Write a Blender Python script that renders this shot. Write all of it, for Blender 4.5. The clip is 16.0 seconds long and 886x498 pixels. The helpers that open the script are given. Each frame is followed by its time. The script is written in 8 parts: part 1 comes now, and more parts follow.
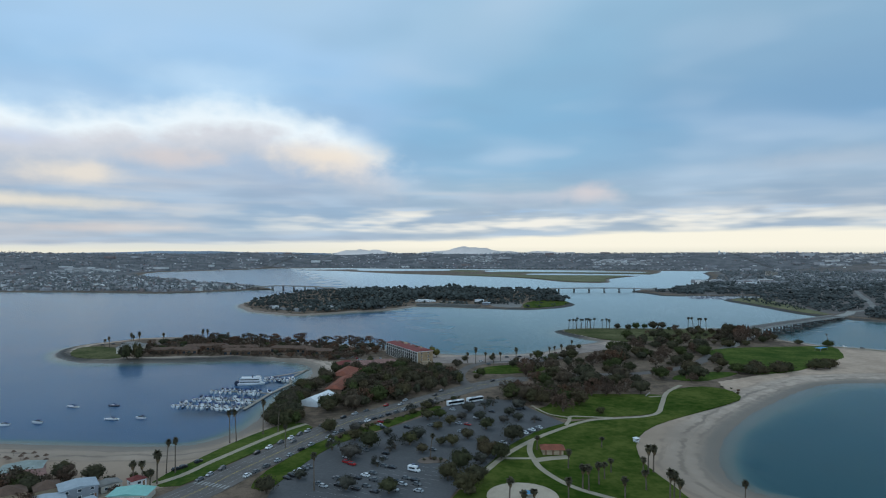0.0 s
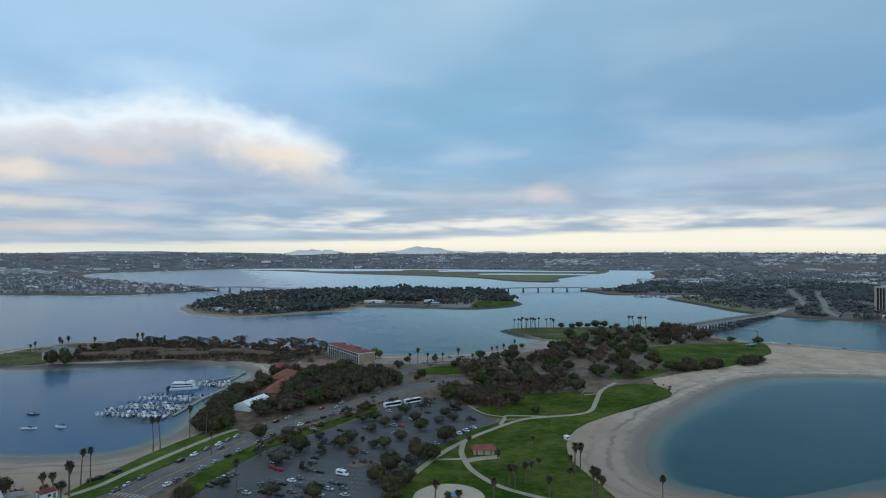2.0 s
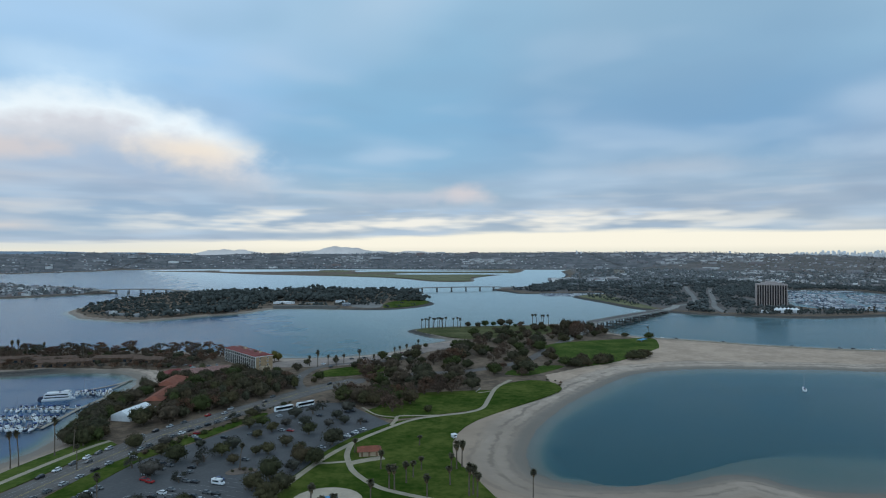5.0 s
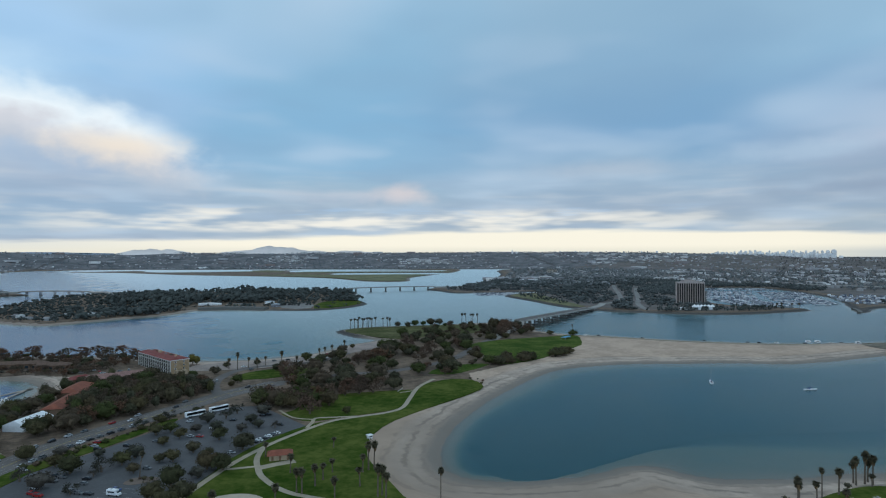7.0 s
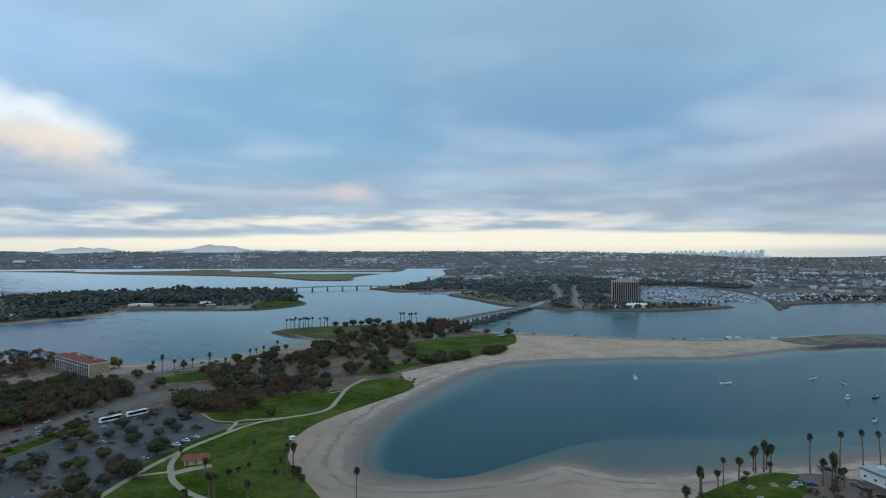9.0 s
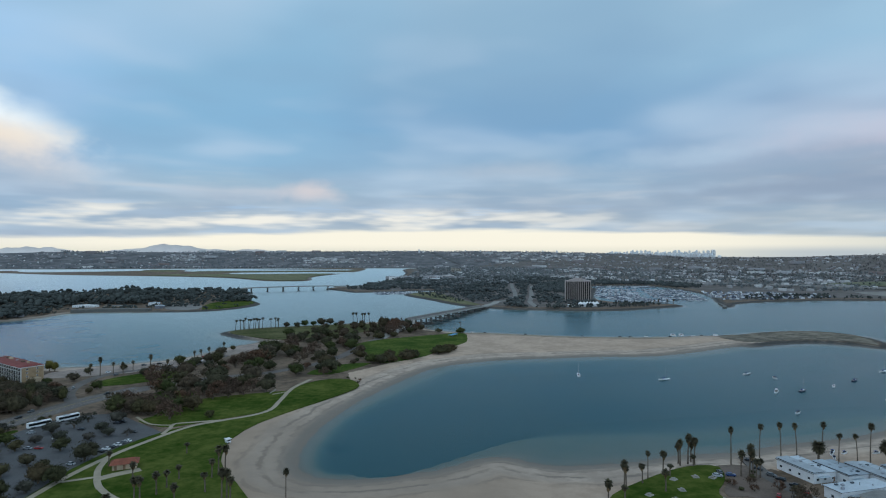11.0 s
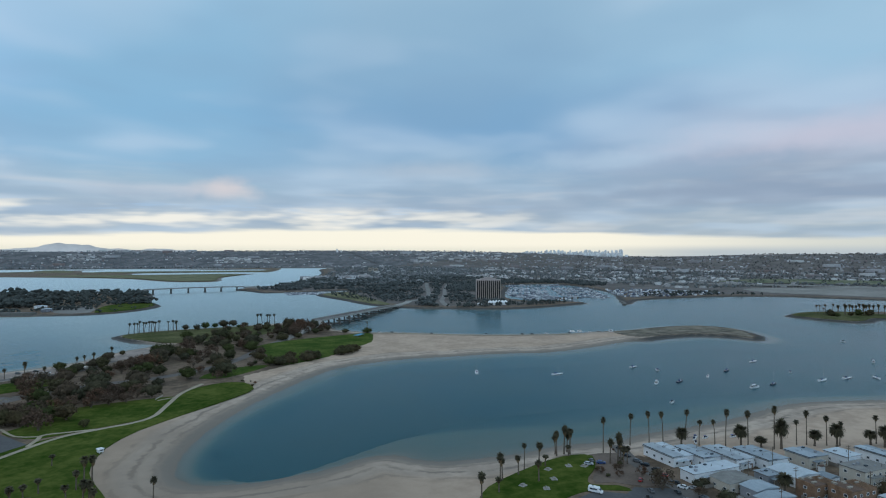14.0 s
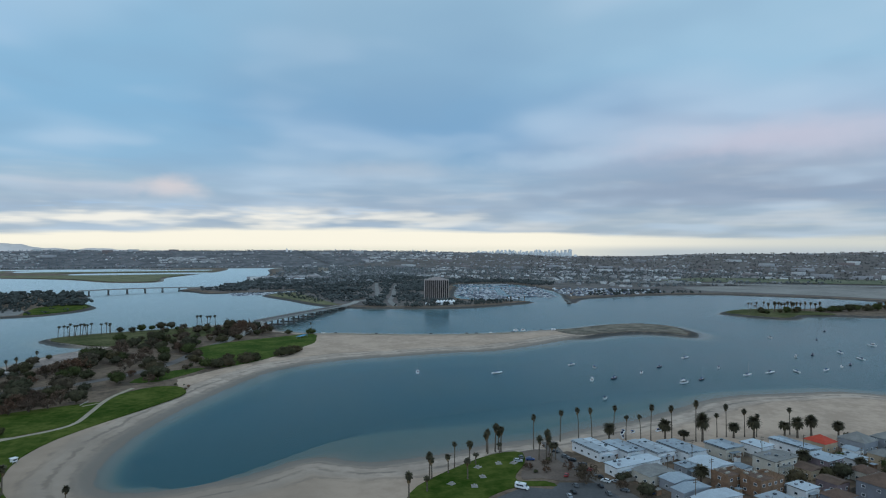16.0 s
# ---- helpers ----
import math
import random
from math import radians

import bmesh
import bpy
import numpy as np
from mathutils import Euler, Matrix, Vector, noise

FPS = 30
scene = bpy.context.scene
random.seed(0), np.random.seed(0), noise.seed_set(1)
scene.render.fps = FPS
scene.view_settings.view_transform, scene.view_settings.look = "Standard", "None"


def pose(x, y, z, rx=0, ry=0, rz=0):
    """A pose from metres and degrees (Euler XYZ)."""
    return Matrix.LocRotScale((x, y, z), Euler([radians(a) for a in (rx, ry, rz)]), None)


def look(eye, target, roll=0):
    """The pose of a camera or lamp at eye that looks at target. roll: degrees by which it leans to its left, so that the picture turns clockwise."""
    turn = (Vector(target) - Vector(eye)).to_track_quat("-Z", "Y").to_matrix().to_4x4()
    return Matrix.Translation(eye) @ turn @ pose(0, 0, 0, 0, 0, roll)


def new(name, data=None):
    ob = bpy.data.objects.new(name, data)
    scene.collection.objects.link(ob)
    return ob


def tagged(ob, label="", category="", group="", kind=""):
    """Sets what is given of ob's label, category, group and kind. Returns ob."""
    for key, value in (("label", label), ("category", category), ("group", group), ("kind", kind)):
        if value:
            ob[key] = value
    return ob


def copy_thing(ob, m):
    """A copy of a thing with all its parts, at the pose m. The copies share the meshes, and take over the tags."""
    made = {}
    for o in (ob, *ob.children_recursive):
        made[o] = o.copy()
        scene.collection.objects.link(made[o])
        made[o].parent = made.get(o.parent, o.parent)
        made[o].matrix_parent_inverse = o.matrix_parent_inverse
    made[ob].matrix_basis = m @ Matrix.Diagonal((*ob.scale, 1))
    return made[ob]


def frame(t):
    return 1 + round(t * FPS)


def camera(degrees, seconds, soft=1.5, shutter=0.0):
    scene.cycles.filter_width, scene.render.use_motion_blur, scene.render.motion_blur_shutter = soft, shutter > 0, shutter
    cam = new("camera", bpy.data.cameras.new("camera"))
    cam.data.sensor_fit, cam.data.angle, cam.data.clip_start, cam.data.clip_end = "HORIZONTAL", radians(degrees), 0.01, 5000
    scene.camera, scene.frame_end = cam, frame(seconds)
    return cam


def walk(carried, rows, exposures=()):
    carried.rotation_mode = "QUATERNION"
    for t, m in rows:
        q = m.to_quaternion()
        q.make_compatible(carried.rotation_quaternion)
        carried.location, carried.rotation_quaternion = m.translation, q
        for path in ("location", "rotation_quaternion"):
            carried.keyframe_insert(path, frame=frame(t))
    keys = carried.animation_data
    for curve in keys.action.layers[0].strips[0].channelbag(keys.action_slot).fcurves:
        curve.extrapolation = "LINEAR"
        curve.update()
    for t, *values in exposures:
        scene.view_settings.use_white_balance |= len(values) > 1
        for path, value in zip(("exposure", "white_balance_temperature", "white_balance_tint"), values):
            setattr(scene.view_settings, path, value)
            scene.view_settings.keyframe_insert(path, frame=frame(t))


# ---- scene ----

# ---- camera and its flight: seconds, x, y, z, yaw, pitch, roll ----
cam = camera(72.56, 16.0, soft=1.1)
FLIGHT = [
    (0.0, -0.04, -0.06, 99.95, 0.00, 0.42, -0.04),
    (0.5, 2.83, 0.47, 100.02, -0.83, 0.42, -0.03),
    (1.0, 5.72, 0.80, 100.13, -1.82, 0.43, -0.02),
    (1.5, 8.63, 0.94, 100.27, -2.96, 0.43, -0.01),
    (2.0, 11.54, 0.89, 100.43, -4.26, 0.42, 0.00),
    (2.5, 14.42, 0.65, 100.61, -5.66, 0.42, 0.01),
    (3.0, 17.26, 0.27, 100.78, -7.05, 0.41, 0.01),
    (3.5, 20.04, -0.21, 100.93, -8.34, 0.40, 0.01),
    (4.0, 22.81, -0.74, 101.04, -9.52, 0.40, 0.02),
    (4.5, 25.61, -1.28, 101.10, -10.64, 0.40, 0.03),
    (5.0, 28.45, -1.80, 101.10, -11.78, 0.39, 0.05),
    (5.5, 31.38, -2.29, 101.06, -13.04, 0.39, 0.06),
    (6.0, 34.39, -2.77, 100.97, -14.44, 0.39, 0.07),
    (6.5, 37.43, -3.28, 100.87, -15.98, 0.38, 0.07),
    (7.0, 40.47, -3.90, 100.77, -17.57, 0.37, 0.06),
    (7.5, 43.43, -4.70, 100.71, -19.07, 0.35, 0.03),
    (8.0, 46.30, -5.75, 100.70, -20.35, 0.33, 0.00),
    (8.5, 49.08, -7.04, 100.73, -21.47, 0.31, -0.03),
    (9.0, 51.80, -8.55, 100.79, -22.52, 0.30, -0.06),
    (9.5, 54.49, -10.22, 100.86, -23.49, 0.30, -0.07),
    (10.0, 57.17, -12.00, 100.92, -24.38, 0.29, -0.09),
    (10.5, 59.81, -13.85, 100.98, -25.23, 0.29, -0.09),
    (11.0, 62.39, -15.71, 101.02, -26.09, 0.28, -0.10),
    (11.5, 64.91, -17.57, 101.06, -27.01, 0.28, -0.10),
    (12.0, 67.33, -19.41, 101.09, -28.06, 0.28, -0.11),
    (12.5, 69.65, -21.21, 101.13, -29.28, 0.28, -0.12),
    (13.0, 71.86, -22.98, 101.18, -30.68, 0.27, -0.12),
    (13.5, 73.97, -24.73, 101.25, -32.18, 0.26, -0.12),
    (14.0, 76.00, -26.47, 101.32, -33.58, 0.25, -0.11),
    (14.5, 77.97, -28.18, 101.41, -34.83, 0.25, -0.11),
    (15.0, 79.94, -29.84, 101.48, -35.97, 0.25, -0.12),
    (15.5, 81.94, -31.46, 101.56, -37.06, 0.24, -0.12),
    (16.0, 84.00, -33.01, 101.62, -38.00, 0.23, -0.14),
]
walk(cam, [(t, pose(x, y, z, 90 + pitch, roll, yaw)) for t, x, y, z, yaw, pitch, roll in FLIGHT])

# ---- world, sun ----
SUN_EL, SUN_AZ = radians(52), radians(-38)   # high ahead and to the left, veiled by cloud
world = bpy.data.worlds.new("overcast_sky")
scene.world = world
world.use_nodes = True


class Net:
    """Small helper for node trees."""

    def __init__(self, tree):
        self.t = tree
        tree.nodes.clear()

    def n(self, kind, **props):
        node = self.t.nodes.new(kind)
        for k, v in props.items():
            setattr(node, k, v)
        return node

    def put(self, socket, v):
        if isinstance(v, bpy.types.NodeSocket):
            self.t.links.new(v, socket)
        elif v is not None:
            if socket.type == "RGBA" and len(v) == 3:
                v = (*v, 1)
            socket.default_value = v

    def m(self, op, a, b=None, c=None, clamp=False):
        node = self.n("ShaderNodeMath", operation=op, use_clamp=clamp)
        for s, v in zip(node.inputs, (a, b, c)):
            self.put(s, v)
        return node.outputs[0]

    def vec(self, x, y, z):
        node = self.n("ShaderNodeCombineXYZ")
        for s, v in zip(node.inputs, (x, y, z)):
            self.put(s, v)
        return node.outputs[0]

    def noise(self, vec, scale, detail=4.0, rough=0.55, out=0):
        node = self.n("ShaderNodeTexNoise")
        self.put(node.inputs["Vector"], vec)
        self.put(node.inputs["Scale"], scale)
        self.put(node.inputs["Detail"], detail)
        self.put(node.inputs["Roughness"], rough)
        return node.outputs[out]

    def step(self, v, lo, hi, a=0.0, b=1.0):
        node = self.n("ShaderNodeMapRange", interpolation_type="SMOOTHSTEP")
        for s, w in zip(node.inputs, (v, lo, hi, a, b)):
            self.put(s, w)
        return node.outputs[0]

    def mix(self, f, a, b, kind="MIX"):
        node = self.n("ShaderNodeMix", data_type="RGBA", blend_type=kind)
        self.put(node.inputs[0], f)
        self.put(node.inputs[6], a)
        self.put(node.inputs[7], b)
        return node.outputs[2]

    def ramp(self, v, stops):
        node = self.n("ShaderNodeValToRGB")
        self.put(node.inputs[0], v)
        el = node.color_ramp.elements
        while len(el) < len(stops):
            el.new(0.5)
        for e, (p, c) in zip(el, stops):
            e.position, e.color = p, (*c, 1)
        return node.outputs[0]

    def n_red(self, colour):
        node = self.n("ShaderNodeSeparateColor")
        self.put(node.inputs[0], colour)
        return node.outputs[0]


def srgb(r, g, b):
    return tuple(((c / 255 + 0.055) / 1.055) ** 2.4 if c > 10 else c / 3294 for c in (r, g, b))


def build_sky(w):
    """An overcast evening deck: a bright rent to the north, a blue-grey belly ahead, lilac banks to the south, clear light along the horizon."""
    k = Net(w.node_tree)
    co = k.n("ShaderNodeTexCoord").outputs["Generated"]
    sep = k.n("ShaderNodeSeparateXYZ")
    k.put(sep.inputs[0], co)
    x, y, z = sep.outputs
    sky = k.n("ShaderNodeTexSky", sky_type="NISHITA", sun_disc=False, sun_elevation=SUN_EL, sun_rotation=SUN_AZ)
    blue = k.mix(1.0, sky.outputs[0], (0.10, 0.10, 0.10), "MULTIPLY")
    deg = 180 / math.pi
    el = k.m("MULTIPLY", k.m("ARCSINE", z), deg)
    az = k.m("MULTIPLY", k.m("ARCTAN2", x, y), deg)

    def cloud(sa, se, seed, detail=2.0, rough=0.45):
        """Vapour noise, about -1 to 1; sa, se: how fast it changes with azimuth and elevation."""
        v = k.noise(k.vec(k.m("MULTIPLY", az, sa), k.m("MULTIPLY", el, se), seed), 1.0, detail, rough)
        return k.m("MULTIPLY", k.m("SUBTRACT", v, 0.5), 2.6)

    def curve(points, v=None, lo=-60.0, span=160.0, size=20.0):
        """A smooth function of azimuth, given by a few heights in degrees."""
        node = k.ramp(k.m("DIVIDE", k.m("SUBTRACT", az if v is None else v, lo), span), [((p - lo) / span, (h / size,) * 3) for p, h in points])
        node.node.color_ramp.interpolation = "B_SPLINE"
        return k.m("MULTIPLY", k.n_red(node), size)

    def column(*stops):
        return k.ramp(k.m("DIVIDE", k.m("MAXIMUM", e2, 0.0), 40.0), [(e / 40, srgb(*c)) for e, c in stops])

    def tint(col, f, shade, amount=1.0):
        return k.mix(k.m("MULTIPLY", f, amount, clamp=True), col, srgb(*shade))

    def heap(a0, e0, wa, we, ragged, lo=1.15, hi=0.15):
        """A soft-edged puff."""
        da = k.m("DIVIDE", k.m("SUBTRACT", az, a0), wa)
        de = k.m("DIVIDE", k.m("SUBTRACT", el, e0), we)
        r = k.m("SQRT", k.m("ADD", k.m("MULTIPLY", da, da), k.m("MULTIPLY", de, de)))
        return k.step(k.m("ADD", r, ragged), lo, hi)

    veil = cloud(0.045, 0.16, 3.1)
    soft_puff = cloud(0.10, 0.22, 9.4, 2.5)
    puff = cloud(0.22, 0.40, 5.2, 3.0, 0.5)
    lines = cloud(0.07, 0.85, 7.7, 3.0, 0.5)
    thin = cloud(0.16, 1.7, 1.9, 3.0, 0.55)
    tuft = cloud(0.42, 0.62, 6.6, 3.0, 0.55)
    streak = cloud(0.15, 0.80, 2.7, 2.5, 0.5)
    zz = k.m("ADD", k.m("MAXIMUM", z, 0.0), 0.10)
    deck = k.vec(k.m("DIVIDE", x, zz), k.m("DIVIDE", y, zz), 0.0)
    broad = k.noise(deck, 0.75, 2.0, 0.42)
    fine = k.noise(deck, 1.5, 2.0, 0.45)
    high = k.step(el, 2.0, 12.0, 0.25, 1.0)
    e2 = k.m("ADD", el, k.m("MULTIPLY", k.m("ADD", k.m("MULTIPLY", veil, 2.2), k.m("MULTIPLY", soft_puff, 1.3)), high))
    a2 = k.m("ADD", az, k.m("ADD", k.m("MULTIPLY", veil, 5.0), k.m("MULTIPLY", soft_puff, 4.0)))
    north = column((0, (182, 190, 204)), (2, (160, 185, 208)), (4, (152, 180, 207)), (6, (166, 184, 206)), (9, (160, 190, 222)), (14, (154, 196, 232)), (18, (166, 204, 238)), (24, (170, 202, 228)), (34, (174, 201, 221)))
    ahead = column((0, (180, 192, 202)), (2, (172, 190, 206)), (4, (166, 186, 205)), (6, (157, 186, 208)), (8, (142, 184, 215)), (12, (134, 181, 215)), (17, (140, 184, 215)), (24, (154, 194, 222)), (34, (167, 199, 220)))
    belly = column((0, (180, 190, 198)), (2, (174, 188, 199)), (4, (161, 180, 200)), (6, (154, 181, 205)), (8, (144, 178, 207)), (10.5, (124, 167, 204)), (14, (127, 169, 204)), (20, (143, 180, 208)), (30, (158, 192, 214)))
    south = column((0, (178, 190, 198)), (2, (170, 187, 200)), (3.5, (158, 179, 198)), (5, (148, 165, 188)), (7, (153, 171, 193)), (9.5, (180, 190, 211)), (12, (172, 197, 222)), (16, (157, 195, 222)), (30, (163, 194, 215)))
    col = k.mix(k.step(a2, -12.0, 4.0), north, ahead)
    col = k.mix(k.step(a2, 8.0, 28.0), col, belly)
    col = k.mix(k.step(a2, 40.0, 62.0), col, south)
    col = tint(col, k.step(broad, 0.46, 0.66), (186, 209, 231), 0.42)
    col = tint(col, k.step(fine, 0.50, 0.70), (190, 212, 232), 0.20)
    col = tint(col, k.step(fine, 0.50, 0.32), (128, 164, 196), 0.20)
    # grey banks and paler lanes low over the land
    low = k.m("MULTIPLY", k.step(el, 8.5, 5.0), k.step(el, 0.5, 1.4))
    col = tint(col, k.m("MULTIPLY", low, k.step(k.m("ADD", lines, streak), -0.1, 0.9)), (196, 207, 218), 0.6)
    col = tint(col, k.m("MULTIPLY", low, k.step(k.m("ADD", lines, streak), 0.05, -0.9)), (144, 168, 194), 0.45)
    warm = k.m("MULTIPLY", low, k.step(az, -14.0, -30.0))
    col = tint(col, k.m("MULTIPLY", warm, k.step(lines, -0.3, 0.4)), (206, 203, 204), 0.45)
    # the rent to the north: white along its upper edge, cream and then grey below
    rim = k.m("ADD", curve([(-60, 8.4), (-40, 10.6), (-34, 10.9), (-27, 11.7), (-20, 12.8), (-14, 12.4), (-8, 10.4), (-3, 8.4), (4, 7.0), (100, 7.0)]), k.m("ADD", k.m("MULTIPLY", soft_puff, 0.9), k.m("ADD", k.m("MULTIPLY", puff, 1.0), k.m("MULTIPLY", tuft, 0.7))))
    u = k.m("SUBTRACT", el, rim)
    side = k.step(k.m("ADD", az, k.m("ADD", k.m("MULTIPLY", puff, 2.5), k.m("MULTIPLY", tuft, 1.6))), -2.2, -9.5)
    lit = k.ramp(k.m("DIVIDE", k.m("ADD", u, 8.0), 12.0), [(0.0, srgb(168, 184, 206)), (0.22, srgb(180, 193, 209)), (0.38, srgb(198, 203, 212)), (0.50, srgb(216, 219, 226)), (0.60, srgb(238, 249, 255)), (1.0, srgb(225, 246, 255))])
    thick = k.m("MULTIPLY", k.step(u, 1.8, -1.0), k.step(k.m("ADD", u, k.m("ADD", soft_puff, k.m("MULTIPLY", puff, 0.8))), -6.4, -2.2))
    halo = k.m("MULTIPLY", k.m("MULTIPLY", k.step(u, 6.0, 0.0), k.step(u, -1.5, 0.5)), k.m("MULTIPLY", k.step(az, -6.0, -16.0), k.step(soft_puff, -0.7, 0.5)))
    col = tint(col, halo, (196, 226, 250), 0.75)
    col = k.mix(k.m("MULTIPLY", k.m("MULTIPLY", thick, side), k.step(puff, -0.9, 0.1, 0.72, 0.97)), col, lit)
    for a0, e0, wa, we, shade, much in ((-10.5, 8.9, 6.0, 1.7, (242, 230, 214), 0.85), (-24.0, 8.2, 5.0, 1.0, (222, 209, 204), 0.6), (-31.5, 6.5, 5.0, 1.2, (236, 227, 214), 0.85), (-34.0, 4.2, 8.0, 0.75, (236, 228, 212), 0.85),
                                        (-30.0, 2.1, 9.0, 0.5, (214, 205, 202), 0.6), (-36.0, 9.0, 5.0, 0.8, (190, 205, 232), 0.5), (13.5, 5.5, 3.4, 1.0, (222, 213, 214), 0.8), (7.5, 5.2, 7.0, 0.7, (186, 198, 214), 0.6),
                                        (33.0, 7.6, 9.0, 1.0, (180, 196, 213), 0.6), (66.0, 9.4, 14.0, 1.7, (198, 200, 218), 0.65), (47.0, 8.3, 7.0, 1.0, (176, 200, 222), 0.6), (60.0, 5.2, 16.0, 1.2, (143, 160, 183), 0.55)):
        col = tint(col, heap(a0, e0, wa, we, k.m("ADD", k.m("MULTIPLY", puff, 0.42), k.m("MULTIPLY", tuft, 0.34)), 1.3, -0.05), shade, much)
    # white streaks over the clear strip
    mid = k.m("MULTIPLY", k.step(az, -24.0, -4.0, 0.15, 1.0), k.step(az, 52.0, 24.0, 0.12, 1.0))
    tops = k.m("MULTIPLY", k.step(el, 4.6, 3.3), k.step(el, 1.7, 2.3))
    cells = k.step(k.m("ADD", streak, k.m("MULTIPLY", thin, 0.35)), -0.25, 0.5)
    col = tint(col, k.m("MULTIPLY", k.m("MULTIPLY", tops, mid), cells), (245, 243, 234), 0.95)
    col = tint(col, k.m("MULTIPLY", k.m("MULTIPLY", k.step(el, 4.6, 3.9), k.step(el, 3.0, 3.6)), k.m("MULTIPLY", mid, k.step(thin, 0.0, 0.5))), (166, 200, 234), 0.5)
    edge = k.m("SUBTRACT", k.m("ADD", el, k.m("ADD", k.m("MULTIPLY", lines, 0.30), k.m("MULTIPLY", thin, 0.22))), curve([(-60, 0.5), (-36, 0.55), (-20, 0.85), (-6, 1.1), (4, 1.45), (14, 1.95), (24, 2.1), (40, 1.95), (52, 1.55), (64, 1.15), (100, 1.0)]))
    glow = k.mix(k.step(az, 46.0, 72.0), k.mix(k.step(az, -26.0, 2.0), srgb(222, 226, 222), srgb(254, 249, 231)), srgb(212, 216, 210))
    foot = k.mix(k.step(az, 44.0, 60.0), srgb(236, 234, 218), srgb(186, 197, 203))
    col = k.mix(k.m("MULTIPLY", k.step(edge, 0.28, -0.22), 0.96), col, k.mix(k.step(el, 0.0, 0.8), foot, glow))
    # the deck is thicker overhead, thinner towards the evening side behind
    back = k.m("MULTIPLY", k.step(y, 0.05, -0.75), k.step(el, 75.0, 30.0))
    lift = k.m("ADD", k.step(el, 26.0, 70.0, 1.0, 0.86), k.m("MULTIPLY", back, 0.75))
    col = k.mix(1.0, col, k.vec(lift, lift, lift), "MULTIPLY")
    col = k.mix(k.step(el, -1.0, -0.2), srgb(120, 140, 155), col)
    bg = k.n("ShaderNodeBackground")
    k.put(bg.inputs[0], k.mix(0.97, blue, col))
    bg.inputs[1].default_value = 1.0
    k.put(k.n("ShaderNodeOutputWorld").inputs[0], bg.outputs[0])


build_sky(world)
sun = bpy.data.lights.new("sun", "SUN")
sun.energy, sun.angle, sun.color = 0.22, radians(25), (1.0, 0.95, 0.88)
sun_ob = new("sun", sun)
sun_ob.matrix_world = look((0, 0, 900), (-math.sin(SUN_AZ) * math.cos(SUN_EL), -math.cos(SUN_AZ) * math.cos(SUN_EL), 900 - math.sin(SUN_EL)))


# ---- materials ----
def mat(name, colour, rough=0.85, var=0.25, scale=0.5, fine=4.0, metal=0.0, bump=0.0, tint=None, per=0.0, island=0.0, spec=0.3):
    """A surface with variation at two scales; per: change from object to object; island: from piece to piece."""
    m = bpy.data.materials.new(name)
    m.use_nodes = True
    k = Net(m.node_tree)
    co = k.n("ShaderNodeTexCoord").outputs["Object"]
    a = k.noise(co, scale, 4.0, 0.6)
    b = k.noise(co, fine, 3.0, 0.6)
    f = k.m("ADD", k.m("MULTIPLY", a, 0.6), k.m("MULTIPLY", b, 0.4))
    hi = tuple(min(1, c * (1 + var)) for c in (tint or colour))
    lo = tuple(c * (1 - var) for c in colour)
    col = k.mix(k.step(f, 0.35, 0.65), lo, hi)
    if per:
        r = k.n("ShaderNodeObjectInfo").outputs["Random"]
        g = k.m("ADD", 1 - per, k.m("MULTIPLY", r, 2 * per))
        col = k.mix(1.0, col, k.vec(g, g, g), "MULTIPLY")
    if island:
        r = k.n("ShaderNodeNewGeometry").outputs["Random Per Island"]
        g = k.m("ADD", 1 - island, k.m("MULTIPLY", r, 2 * island))
        col = k.mix(1.0, col, k.vec(g, g, k.m("MULTIPLY", g, 0.97)), "MULTIPLY")
    p = k.n("ShaderNodeBsdfPrincipled")
    k.put(p.inputs["Base Color"], col)
    p.inputs["Roughness"].default_value = rough
    p.inputs["Metallic"].default_value = metal
    p.inputs["Specular IOR Level"].default_value = spec
    if bump:
        bp = k.n("ShaderNodeBump")
        bp.inputs["Strength"].default_value = bump
        k.put(bp.inputs["Height"], f)
        k.put(p.inputs["Normal"], bp.outputs[0])
    k.put(k.n("ShaderNodeOutputMaterial").inputs[0], p.outputs[0])
    return m


def glass_mat(name, colour, rough=0.08):
    m = bpy.data.materials.new(name)
    m.use_nodes = True
    k = Net(m.node_tree)
    p = k.n("ShaderNodeBsdfPrincipled")
    p.inputs["Base Color"].default_value = (*colour, 1)
    p.inputs["Roughness"].default_value = rough
    p.inputs["Specular IOR Level"].default_value = 0.6
    k.put(k.n("ShaderNodeOutputMaterial").inputs[0], p.outputs[0])
    return m


